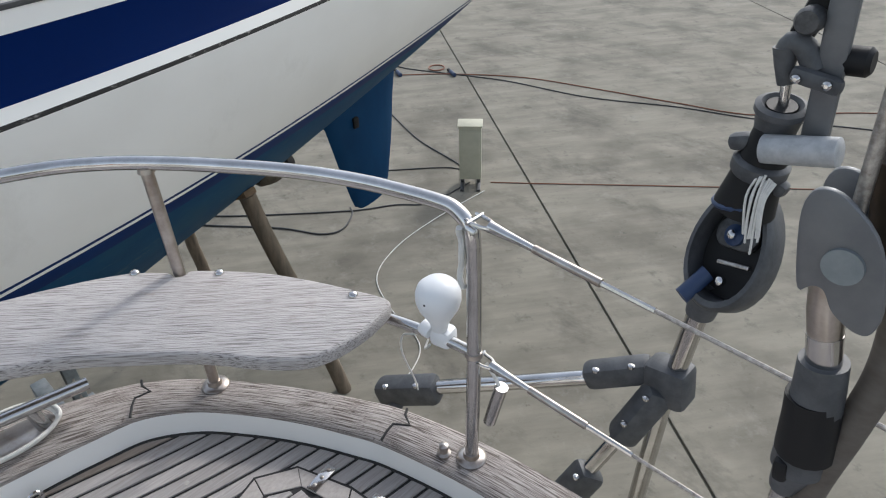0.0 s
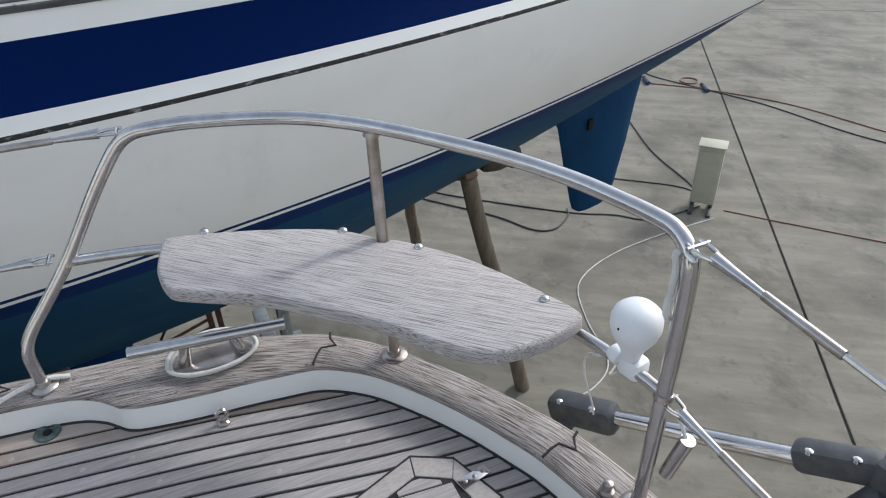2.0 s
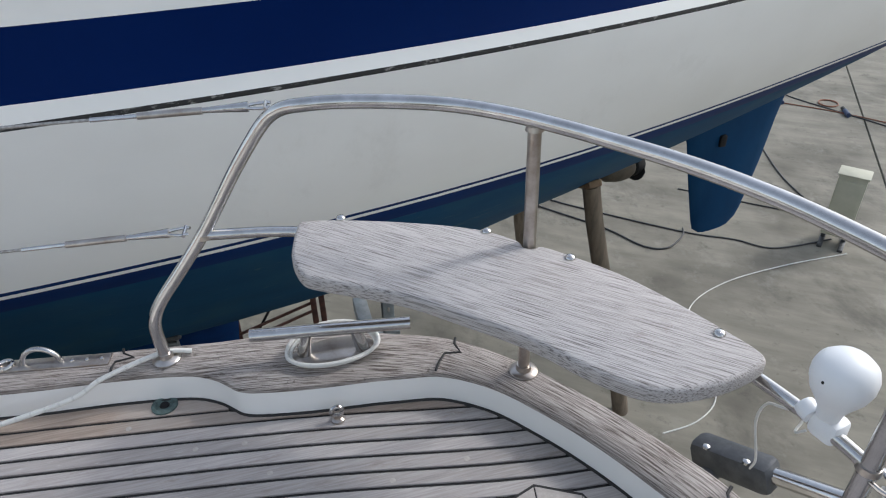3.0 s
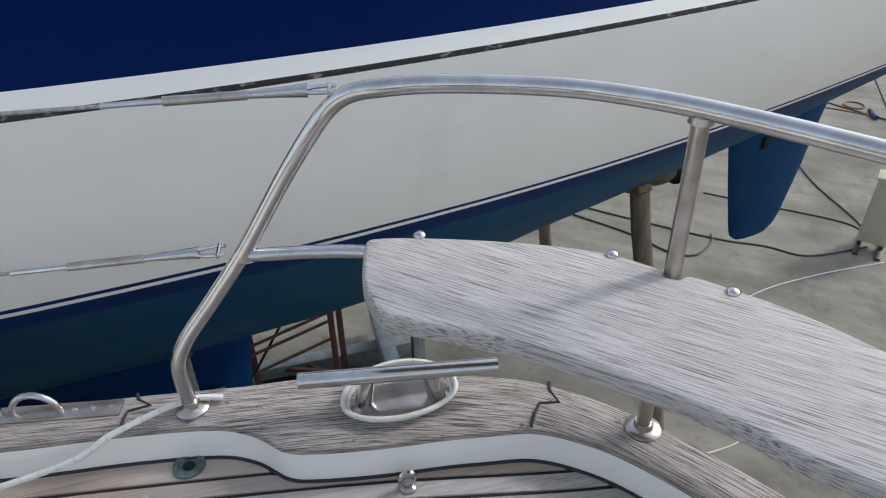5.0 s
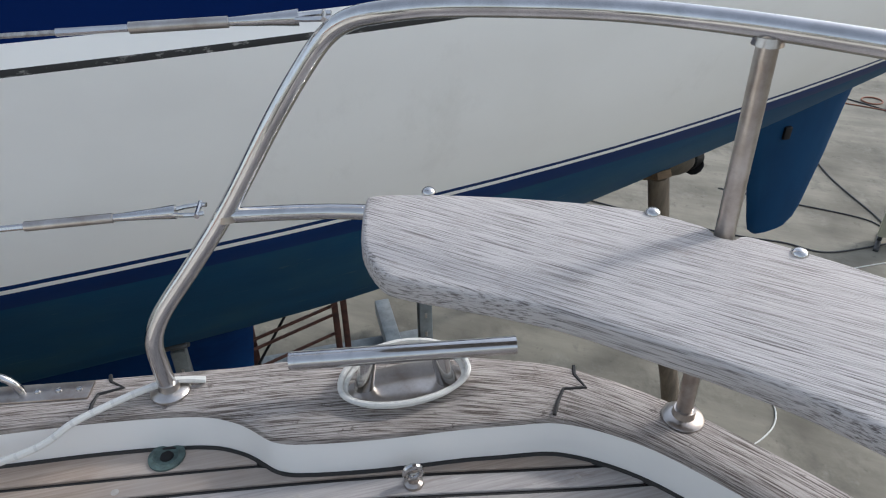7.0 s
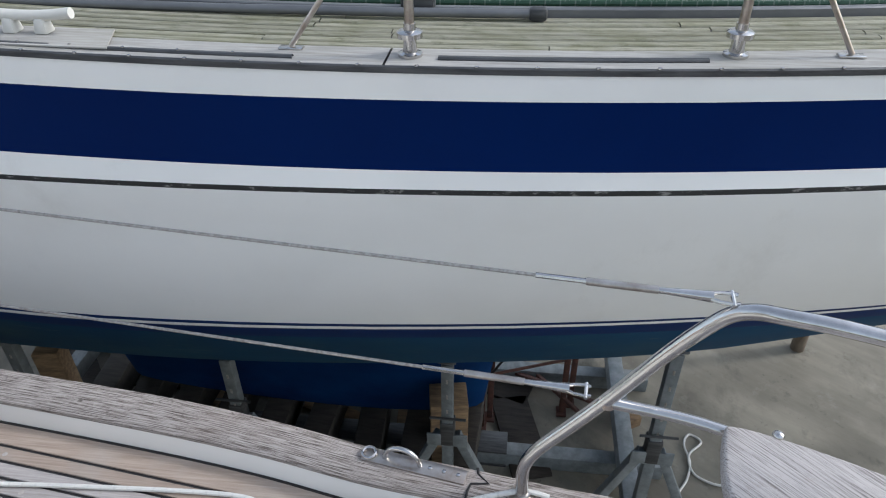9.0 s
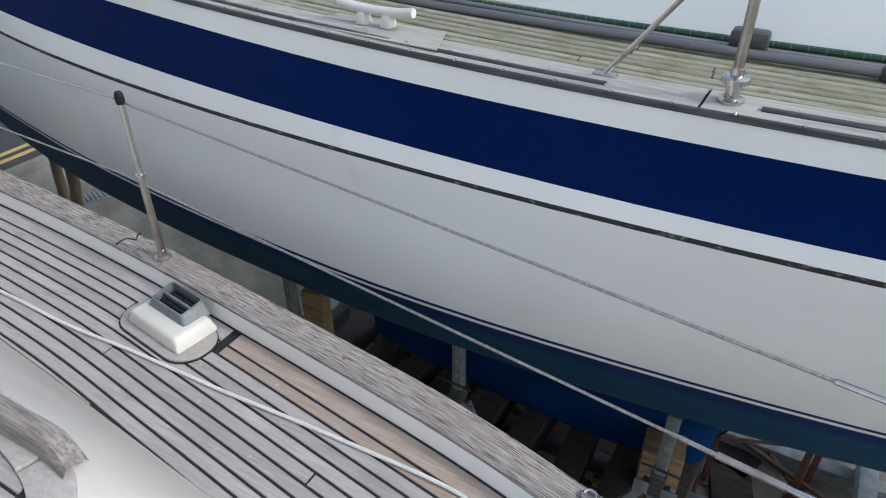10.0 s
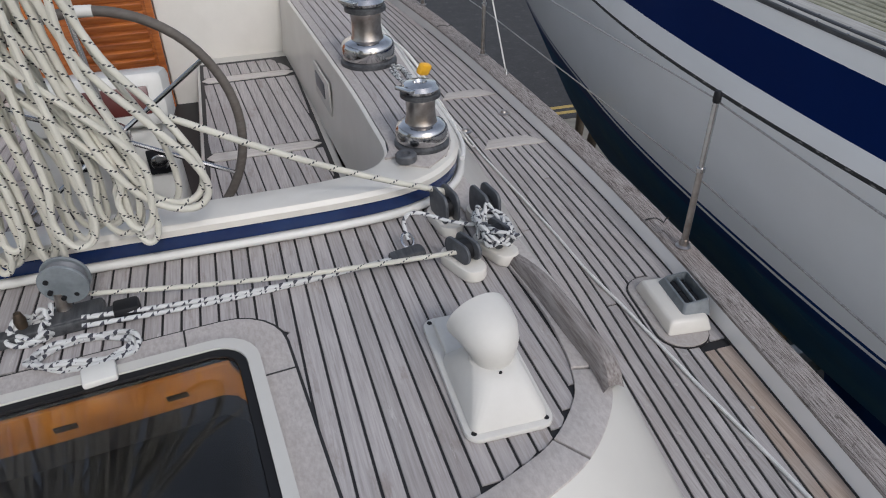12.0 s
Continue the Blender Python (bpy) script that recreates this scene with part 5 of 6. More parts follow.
part("hoop", tube([tuple(FA @ Vector((0.0, 0.03 + 0.045 * math.cos(a), 0.048 * math.sin(a)))) for a in (math.pi * i / 12 for i in range(13))], 0.0065, 10), STEEL, pad)
part("ring", tube([tuple(FA @ Vector((0.016 * math.cos(a), 0.115 + 0.016 * math.sin(a), 0.006))) for a in (2 * math.pi * i / 16 for i in range(16))], 0.005, 8, True), STEEL, pad)
for o in (-0.04, -0.075, -0.11):
    part("screw", lathe([(0.006, 0), (0.005, 0.003), (0.001, 0.004)], tuple(FA @ Vector((0, o, 0.003))), 10), STEEL, pad)
bolt = thing("rail_bolt", (0.832, -0.588, CAPZ), "small grey bolt fitting on the cap rail", "bolt")
part("base", lathe([(0.016, 0), (0.016, 0.006), (0.010, 0.010), (0.008, 0.02), (0.011, 0.022), (0.011, 0.03), (0.004, 0.034)], (0.832, -0.588, CAPZ + 0.003), 14), BRUSHED, bolt)
fill = thing("deck_filler", (1.645, 0.48, DECK), "greenish bronze deck filler cap", "deck filler")
part("plate", lathe([(0.031, 0.0), (0.031, 0.004), (0.023, 0.006), (0.019, 0.002), (0.0, 0.002)], (1.636, 0.483, DECK), 24), PATINA, fill)
part("socket", lathe([(0.012, 0.0), (0.010, 0.003)], (1.636, 0.483, DECK + 0.002), 12), BLACK, fill)
knob = thing("deck_eye", (1.49, 0.085, DECK), "small stainless deck eye with a round ring", "deck eye")
part("base", lathe([(0.017, 0), (0.016, 0.005), (0.010, 0.009), (0.008, 0.016)], (1.471, 0.084, DECK), 18), BRUSHED, knob)
part("eye", tube([(1.471, 0.084 + 0.013 * math.cos(a), DECK + 0.028 + 0.014 * math.sin(a)) for a in (2 * math.pi * i / 18 for i in range(18))], 0.0055, 8, True), STEEL, knob, "polished ring")

jack = thing("jackline", (1.6, 1.0, DECK), "white cord running from the rail forward along the side deck", "rope")
part("cord", tube(curve([(1.70, 0.40, CAPZ + 0.012), (1.70, 0.47, CAPZ + 0.022), (1.665, 0.60, CAPZ + 0.008), (1.648, 0.7, 2.94), (1.655, 1.0, DECK + 0.008), (1.688, 1.17, DECK + 0.007), (1.668, 1.58, DECK + 0.007), (1.642, 1.92, DECK + 0.007), (1.622, 2.3, DECK + 0.007), (1.598, 2.6, DECK + 0.007), (1.594, 2.95, DECK + 0.007), (1.566, 3.65, DECK + 0.007), (1.56, 4.2, DECK + 0.007), (1.5, 5.0, DECK + 0.02)], 8), 0.0062, 8), CORD, jack)

# ---- roller chock on the side deck ----
chock = thing("roller_chock", (1.76, 2.3, DECK), "grey double roller chock on white base at the bulwark", "fairlead")
KM = Matrix.Translation((1.785, 2.285, DECK)) @ pose(0, 0, 0, 0, 0, -7)
bm = slab(rounded(-0.125, -0.205, 0.065, 0.205, 0.09), -0.002, 0.003, 0)
bm.transform(KM)
part("seam", bm, CAULK, chock, smooth=False)
bm = slab(rounded(-0.119, -0.199, 0.063, 0.199, 0.085), 0.0, 0.009, 0.003)
bm.transform(KM)
part("teak_pad", bm, TEAK_PALE, chock, "pale teak pad")
bm = block((0.165, 0.29, 0.052), pose(-0.010, 0, 0.033), 0.012, top=0.84)
bm.transform(KM)
part("white_base", bm, CREAM, chock, "cream moulded base")
KF = KM @ pose(0.024, 0, -0.004)
o_, i_ = rounded(-0.052, -0.105, 0.056, 0.105, 0.012), rounded(-0.044, -0.095, 0.048, 0.095, 0.008)
top_o, top_i = rounded(-0.040, -0.085, 0.050, 0.085, 0.014), rounded(-0.034, -0.078, 0.046, 0.078, 0.008)
bm = grid([[(x, y, 0.055) for x, y in o_], [(x, y, 0.098 + 0.15 * x) for x, y in top_o], [(x, y, 0.100 + 0.15 * x) for x, y in top_i], [(x, y, 0.060) for x, y in top_i]], closed=True)
bmesh.ops.recalc_face_normals(bm, faces=bm.faces)
bm.transform(KF)
part("frame", bm, GALV, chock, "grey cast frame")
bm = block((0.010, 0.14, 0.022), pose(0.006, 0, 0.084), 0.004)
bm.transform(KF)
part("middle_bar", bm, GALV, chock)
bm = slab(rounded(-0.036, -0.08, 0.048, 0.08, 0.008), 0.058, 0.064, 0)
bm.transform(KF)
part("recess", bm, BLACK, chock)
for x in (-0.013, 0.025):
    for y in (-0.034, 0.034):
        part("roller", tube([tuple(KF @ Vector((x, y - 0.03, 0.074))), tuple(KF @ Vector((x, y + 0.03, 0.074)))], 0.010, 14), BLACK, chock, "black roller")


def stanchion(label):
    """A tapering lifeline post, built at the origin."""
    s = thing("rail_stanchion", (0, 0, 0), label, "stanchion", "own stanchions")
    part("lower_tube", tube([(0, 0, 0), (0.006, 0.002, 0.33)], 0.0125, 14), BRUSHED, s)
    part("upper_tube", tube([(0.006, 0.002, 0.33), (0.012, 0.004, 0.59)], 0.0105, 14), STEEL, s)
    part("ring", lathe([(0.0165, -0.008), (0.0165, 0.008)], (0.006, 0.002, 0.33), 14), STEEL, s)
    part("cap", lathe([(0.0125, 0.0), (0.0145, 0.006), (0.0145, 0.03), (0.010, 0.04), (0.001, 0.042)], (0.012, 0.004, 0.582), 14), BLACK, s, "black plastic cap")
    part("base", lathe([(0.030, 0.0), (0.030, 0.006), (0.018, 0.012), (0.016, 0.035)], (0, 0, 0), 18), BRUSHED, s)
    return s


st = stanchion("stainless lifeline stanchion with black cap on the cap rail")
st.location = (1.957, 2.512, CAPZ + 0.002)
copy_thing(st, pose(2.022, 4.92, CAPZ + 0.002))
copy_thing(st, pose(2.005, 6.3, CAPZ + 0.002))
gatewire = thing("gate_wire", (2.03, 4.53, CAPZ), "white coated wire stay beside the forward stanchion", "wire stay")
part("wire", tube([(2.035, 4.53, CAPZ + 0.005), (1.985, 5.5, 4.6)], 0.005, 8), WHITEPL, gatewire)
part("eye", lathe([(0.014, 0), (0.010, 0.01), (0.006, 0.03)], (2.035, 4.53, CAPZ + 0.002), 12), STEEL, gatewire)
for z in (3.555, 3.26):
    w = thing("side_lifeline", (2.0, 4, z), "stainless wire lifeline along the side deck", "lifeline", "lifelines")
    part("wire", tube([(1.985, 2.535, z), (2.034, 4.92, z), (2.017, 6.3, z), (1.8, 8.8, z)], 0.0033, 6), WIRE, w)
# pale framed panel and fittings further along the side deck
for y0, y1 in ((3.74, 3.84), (4.47, 4.57)):
    x0, x1 = 1.60, 1.93
    part("cross_plank", slab([(x0, y0), (x1 + 0.02, y0 - 0.02), (x1 - 0.06, y1), (x0 + 0.06, y1)], DECK - 0.002, DECK + 0.005, 0.002), CROSS, deck, "pale teak cross plank")
for x, y in ((1.875, 4.16), (1.58, 3.99)):
    f2 = thing("deck_socket", (x, y, DECK), "small bronze deck socket", "deck fitting", "deck sockets")
    part("plate", lathe([(0.035, 0), (0.035, 0.006), (0.02, 0.009), (0.015, 0.02), (0.002, 0.022)], (x, y, DECK), 18), BRUSHED, f2)

# ---- cockpit ----
COAM = 3.50
cockpit = thing("cockpit", (0, 3.5, 2.4), "white cockpit well with coaming, blue stripe and teak", "cockpit", kind="structure")
half_out = [(0.0, 2.39), (0.40, 2.385), (0.70, 2.39), (0.88, 2.42), (1.0, 2.50), (1.07, 2.62), (1.10, 2.80), (1.115, 3.2), (1.14, 3.9), (1.15, 5.0)]
half_in = [(0.0, 2.50), (0.36, 2.495), (0.62, 2.50), (0.76, 2.53), (0.82, 2.58), (0.845, 2.66), (0.845, 2.85), (0.84, 3.2), (0.81, 3.9), (0.76, 5.0)]
co = [(p.x, p.y) for p in curve([(x, y, 0) for x, y in half_out], 6)]
ci = [(p.x, p.y) for p in curve([(x, y, 0) for x, y in half_in], 6)]


def offset(line, d):
    out = []
    for i, p in enumerate(line):
        a, b = line[max(i - 1, 0)], line[min(i + 1, len(line) - 1)]
        v = Vector((b[0] - a[0], b[1] - a[1])).normalized()
        out.append((p[0] + v.y * d, p[1] - v.x * d))
    return out


for side in (1, -1):
    def put(line, z, d=0.0):
        return [(side * x, y, z) for x, y in offset(line, d)]
    bm = grid([put(co, TRUNK - 0.3), put(co, 3.43, 0.004)])
    part("coaming_foot", bm, GEL, cockpit)
    bm = grid([put(co, 3.425, 0.004), put(co, 3.428, 0.007), put(co, 3.462, 0.006), put(co, 3.465, 0.002)])
    part("coaming_stripe", bm, COAMBLUE, cockpit, "blue stripe round the coaming")
    bm = grid([put(co, 3.465, 0.002), put(co, 3.468, 0.010), put(co, 3.488, 0.012), put(co, COAM, 0.002), put(co, COAM + 0.001, -0.006), put(ci, COAM + 0.001, 0.006), put(ci, COAM - 0.004, -0.002), put(ci, 3.30, -0.012), put(ci, 3.13, -0.03)])
    part("coaming_top", bm, CREAM, cockpit, "cream moulded coaming")
    part("rubbing_tube", tube(put(co, 3.418, 0.020), 0.0125, 12), WHITEPL, cockpit, "white tube along the coaming foot")
CIN = ip([q[1] for q in ci if q[1] > 2.5], [q[0] for q in ci if q[1] > 2.5])
COUT = ip([q[1] for q in co if q[1] > 2.42], [q[0] for q in co if q[1] > 2.42])
bm = slab([(COUT(y) - 0.012, y) for y in np.linspace(2.53, 4.95, 24)] + [(CIN(y) + 0.012, y) for y in np.linspace(4.95, 2.60, 24)], COAM, COAM + 0.002, 0)
part("caulking", bm, CAULK, cockpit, smooth=False)
lay(cockpit, [lambda y, k=k: CIN(y) + 0.052 + 0.04 * k for k in range(6)], lambda y: CIN(y) + 0.055, lambda y: COUT(y) - 0.048, 2.60, 4.9, COAM + 0.007, 0.005, 0.04)
for a, b in (((lambda y: CIN(y) + 0.013), (lambda y: CIN(y) + 0.052)), ((lambda y: COUT(y) - 0.045), (lambda y: COUT(y) - 0.013))):
    lay(cockpit, [a, b], a, b, 2.57, 4.9, COAM + 0.008, 0.0, 0.05, material=TEAK_PALE)
part("corner_plank", slab([(0.86, 2.52), (0.94, 2.47), (1.02, 2.54), (1.055, 2.63), (1.03, 2.66), (0.95, 2.57), (0.87, 2.60)], COAM, COAM + 0.008, 0.002), TEAK_PALE, cockpit, "pale teak corner")
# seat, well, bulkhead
part("well_floor", slab([(-0.9, 2.45), (0.9, 2.45), (0.9, 5.1), (-0.9, 5.1)], 2.42, 2.46, 0), DARK_INSIDE, cockpit)
part("seat_base", slab([(0.22, 3.0), (0.80, 2.55), (0.80, 5.0), (0.22, 5.0)], 2.46, 3.13, 0.02), GEL, cockpit, "white seat locker")
part("seat_caulking", slab([(0.24, 3.05), (0.77, 2.62), (0.755, 4.85), (0.24, 4.85)], 3.13, 3.136, 0), CAULK, cockpit, smooth=False)
SLEFT, SRIGHT = lambda y: 0.26 + max(0, 3.1 - y) * 1.2, lambda y: 0.745 - max(0.0, y - 4.55) ** 1.5 * 0.8
slines = [lambda y, k=k: 0.03 + 0.055 * k + 0.08 * (4.5 - y) for k in range(15)]
for y0, y1 in ((2.7, 3.5), (3.60, 4.50), (4.60, 4.82)):
    lay(cockpit, slines, SLEFT, SRIGHT, y0, y1, 3.141, 0.006, 0.04)
for y in (3.51, 4.51):
    part("cross_plank", slab([(0.28, y - 0.0), (0.70, y), (0.745, y + 0.04), (0.70, y + 0.08), (0.28, y + 0.08), (0.25, y + 0.04)], 3.136, 3.143, 0.002), CROSS, cockpit, "pale teak cross plank")
part("bulkhead", block((1.05, 0.06, 1.9), pose(0.58, 5.0, 3.3), 0.02), CREAM, cockpit, "cream bulkhead")
part("locker_pocket", block((0.010, 0.34, 0.15), pose(0.800, 3.72, 3.33, 0, 0, 2), 0.003), GEL, cockpit, "white recessed pocket frame")
part("pocket_hole", block((0.006, 0.20, 0.07), pose(0.793, 3.74, 3.34, 0, 0, 2), 0.002), GREYTUBE, cockpit)
coach = thing("coachroof", (0, 6.5, DECK), "white forward cabin beyond the cockpit", "cabin trunk", kind="structure")
part("roof", block((2.5, 4.0, 1.1), pose(0, 7.05, 3.45), 0.06), GEL, coach)
comp = thing("companionway_door", (-0.4, 5.0, 2.5), "varnished mahogany companionway door with slatted panel", "door")
part("frame", block((0.9, 0.05, 1.9), pose(-0.40, 4.985, 3.3), 0.01), VARNISH, comp)
for i in range(14):
    part("slat", block((0.36, 0.02, 0.045), pose(-0.18, 4.955, 2.95 + 0.052 * i, 28, 0, 0), 0.005), VARNISH, comp)
part("edge", block((0.04, 0.03, 1.6), pose(0.035, 4.955, 3.3), 0.006), VARNISH, comp)

ped = thing("steering_pedestal", (-0.05, 3.35, 2.46), "white steering pedestal with instruments and leather-bound wheel", "pedestal")
part("column", block((0.50, 0.30, 0.95), pose(-0.08, 3.42, 2.935), 0.03, top=0.9), WHITEPL, ped)
part("hood", block((0.52, 0.26, 0.20), pose(-0.08, 3.40, 3.50, -14, 0, 0), 0.03), WHITEPL, ped)
part("panel", block((0.36, 0.012, 0.10), pose(-0.06, 3.275, 3.53, -14, 0, 0), 0.004), MAROON, ped, "glossy maroon panel")
for x, z in ((0.10, 3.29), (-0.02, 3.34), (-0.16, 3.34)):
    d = part("instrument", block((0.085, 0.016, 0.10), pose(x, 3.262, z, 0, 0, 0), 0.006), BLACK, ped, "black instrument dial")
    part("bezel", lathe([(0.03, 0), (0.033, 0.004), (0.026, 0.008)], (x, 3.254, z), 18, (0, -1, 0)), STEEL, d)
part("locker_side", block((0.22, 0.16, 0.55), pose(0.36, 3.15, 2.72), 0.03), WHITEPL, ped, "white locker beside the pedestal")
WR = [(0.42 * math.cos(a), 3.08 + 0.10 * math.sin(a) * 0.5, 3.47 + 0.42 * math.sin(a)) for a in (2 * math.pi * i / 64 for i in range(64))]
wheel = part("steering_wheel", tube(WR, 0.0165, 12, True), BROWNHOSE, ped, "brown-grey leather-bound wheel rim")
part("tape", tube(WR[15:18], 0.019, 12), WHITEPL, wheel, "white tape on the rim")
part("hub", lathe([(0.05, -0.03), (0.055, 0.0), (0.05, 0.02), (0.02, 0.03)], (0, 3.10, 3.47), 20, (0, -1, 0)), STEEL, wheel)
for k in range(6):
    a = radians(35 + 60 * k)
    part("spoke", tube([(0.04 * math.cos(a), 3.10, 3.47 + 0.04 * math.sin(a)), (0.415 * math.cos(a), 3.08 + 0.05 * math.sin(a), 3.47 + 0.415 * math.sin(a))], 0.0085, 8), STEEL, wheel)


def winch(name, s, label):
    """A sheet winch built at the origin, of scale s."""
    w = thing(name, (0, 0, 0), label, "winch", "winches")
    part("base_ring", lathe([(0.088 * s, 0.0), (0.088 * s, 0.012 * s), (0.082 * s, 0.016 * s)], (0, 0, 0), 32), TRACK, w, "dark base ring")
    part("skirt", lathe([(0.078 * s, 0.016 * s), (0.083 * s, 0.024 * s), (0.083 * s, 0.058 * s), (0.076 * s, 0.070 * s), (0.058 * s, 0.078 * s)], (0, 0, 0), 32), STEEL, w, "polished steel skirt")
    part("drum", lathe([(0.052 * s, 0.076 * s), (0.047 * s, 0.09 * s), (0.045 * s, 0.12 * s), (0.047 * s, 0.15 * s), (0.053 * s, 0.158 * s)], (0, 0, 0), 32), BRUSHED, w, "satin drum")
    part("jaw", lathe([(0.055 * s, 0.158 * s), (0.063 * s, 0.162 * s), (0.063 * s, 0.174 * s), (0.05 * s, 0.180 * s)], (0, 0, 0), 32), TRACK, w, "dark self-tailing jaw")
    part("cap", lathe([(0.058 * s, 0.180 * s), (0.060 * s, 0.188 * s), (0.05 * s, 0.200 * s), (0.022 * s, 0.206 * s), (0.018 * s, 0.196 * s), (0.002, 0.196 * s)], (0, 0, 0), 32), STEEL, w, "polished cap")
    part("feeder", block((0.03 * s, 0.07 * s, 0.012 * s), pose(-0.05 * s, -0.02 * s, 0.192 * s, 0, 10, 30), 0.004), STEEL, w)
    return w


w1 = winch("sheet_winch", 1.0, "small chrome self-tailing winch on the teak coaming")
w1.location = (0.965, 2.635, COAM + 0.007)
w2 = winch("sheet_winch", 1.32, "large chrome self-tailing winch on the teak coaming")
w2.location = (0.975, 3.47, COAM + 0.007)
sock = thing("handle_socket", (0.885, 2.53, COAM), "dark round rubber socket on the coaming", "socket")
part("ring", lathe([(0.030, 0), (0.033, 0.006), (0.033, 0.022), (0.028, 0.028), (0.015, 0.028), (0.012, 0.012), (0.001, 0.012)], (0.885, 2.53, COAM + 0.007), 22), DARKGREY, sock)
tag = thing("yellow_clip", (1.15, 3.55, 3.2), "yellow plastic clip on the coiled sheet end", "clip")
part("clip", block((0.05, 0.03, 0.045), pose(1.095, 3.05, 3.60, 20, 15, 30), 0.01), YELLOWPL, tag)

# ---- dorade vent ----
vent = thing("cowl_vent", (0.85, 1.7, TRUNK), "white moulded cowl vent on a base plate", "ventilator")
bm = slab(rounded(-0.092, -0.19, 0.092, 0.19, 0.03), 0.0, 0.014, 0.005)
VM = Matrix.Translation((0.832, 1.705, TRUNK)) @ pose(0, 0, 0, 0, 0, -2)
bm.transform(VM)
part("base_plate", bm, VENTPL, vent)
base_ring, neck_ring = rounded(-0.080, -0.175, 0.080, 0.05, 0.016, 4), [(0.050 * math.cos(a), -0.055 + 0.050 * math.sin(a)) for a in (math.pi / 20 * (2 * i + 1) for i in range(20))]
bm = grid([[(x, y, 0.012) for x, y in base_ring], [(x * 0.97, y * 0.985, 0.026) for x, y in base_ring], [(0.25 * x * 0.9 + 0.75 * u, 0.25 * y + 0.75 * v, 0.082) for (x, y), (u, v) in zip(base_ring, neck_ring)], [(u, v, 0.094) for u, v in neck_ring]], closed=True)
bm.verts.ensure_lookup_table()
bm.faces.new(bm.verts[-20:])
bmesh.ops.recalc_face_normals(bm, faces=bm.faces)
bm.transform(VM)
part("box", bm, VENTPL, vent, "white tapered foot of the cowl")
bm = slab(rounded(-0.070, 0.03, 0.070, 0.172, 0.02), 0.012, 0.030, 0.008)
bm.transform(VM)
part("front_box", bm, VENTPL, vent)
rings = []
for (cx_, cy_, cz_), d_, r_ in (((0, -0.055, 0.090), (0, 0, 1), 0.049), ((0, -0.056, 0.104), (0, 0.05, 1), 0.050), ((-0.001, -0.056, 0.124), (-0.03, 0.2, 1), 0.060), ((-0.003, -0.048, 0.146), (-0.06, 0.45, 0.9), 0.070), ((-0.006, -0.030, 0.162), (-0.12, 0.72, 0.7), 0.076), ((-0.010, -0.004, 0.168), (-0.18, 0.92, 0.36), 0.079), ((-0.016, 0.026, 0.170), (-0.2, 0.95, 0.24), 0.081),
                           ((-0.017, 0.029, 0.170), (-0.2, 0.95, 0.24), 0.076), ((-0.010, -0.002, 0.165), (-0.18, 0.92, 0.36), 0.072), ((-0.003, -0.04, 0.135), (0, 0.3, 1), 0.045)):
    q_ = Vector((0, 0, 1)).rotation_difference(Vector(d_).normalized())
    rings.append([Vector((cx_, cy_, cz_)) + q_ @ Vector((r_ * math.cos(w), r_ * math.sin(w), 0)) for w in (2 * math.pi * j / 36 for j in range(36))])
bm = grid(rings, closed=True)
bm.verts.ensure_lookup_table()
bm.faces.new(bm.verts[-36:])
bmesh.ops.recalc_face_normals(bm, faces=bm.faces)
bm.transform(Matrix.Translation((0, -0.055, 0.09)) @ Matrix.Diagonal((0.84, 0.84, 0.78, 1)) @ Matrix.Translation((0, 0.055, -0.09)))
bm.transform(VM)
part("cowl", bm, VENTPL, vent, "white hood-shaped cowl")
for x in (-0.075, 0.075):
    for y in (-0.172, 0.172):
        part("screw", lathe([(0.006, 0), (0.005, 0.002)], tuple(VM @ Vector((x, y, 0.014))), 10), BLACK, vent)
part("drain_hole", lathe([(0.004, 0), (0.003, 0.001)], tuple(VM @ Vector((0.0, -0.106, 0.094))), 8, (0, -1, 0.4)), BLACK, vent)


# ---- blocks, clutches and lines on the aft cabin ----
def deck_block(x, y, turn, label, tall=False):
    b = thing("deck_block", (x, y, TRUNK), label, "pulley block", "deck blocks")
    m = Matrix.Translation((x, y, TRUNK)) @ pose(0, 0, 0, 0, 0, turn)
    bm = slab(rounded(-0.035, -0.075, 0.035, 0.075, 0.034), 0.0, 0.035, 0.006)
    bm.transform(m)
    part("base", bm, CREAM, b, "cream plastic base")
    for o in (-0.018, 0.018):
        bm = slab(rounded(-0.055, -0.03, 0.055, 0.06, 0.028), -0.005, 0.005, 0.003) if tall else slab(rounded(-0.05, -0.02, 0.05, 0.035, 0.025), -0.005, 0.005, 0.003)
        bm.transform(m @ pose(o, 0.0, 0.058) @ pose(0, 0, 0, 90, 0, 90))
        part("cheek", bm, DARKGREY, b, "dark grey cheek")
    part("sheave", tube([tuple(m @ Vector((-0.014, 0, 0.06))), tuple(m @ Vector((0.014, 0, 0.06)))], 0.03, 18), BLACK, b)
    return b


deck_block(0.915, 2.08, 20, "low grey pulley block on cream base")
deck_block(1.02, 2.12, 20, "grey pulley block on cream base with cord tangled over it")
deck_block(0.935, 2.30, 8, "upright grey pulley block against the coaming", True)
deck_block(1.045, 2.27, 8, "upright grey pulley block against the coaming", True)
eyeb = thing("turning_block", (0.79, 2.17, TRUNK), "small dark turning block lying on the teak", "pulley block", "deck blocks")
part("cheek", block((0.10, 0.045, 0.028), pose(0.785, 2.16, TRUNK + 0.022, 0, 0, 12), 0.012), TRACK, eyeb)
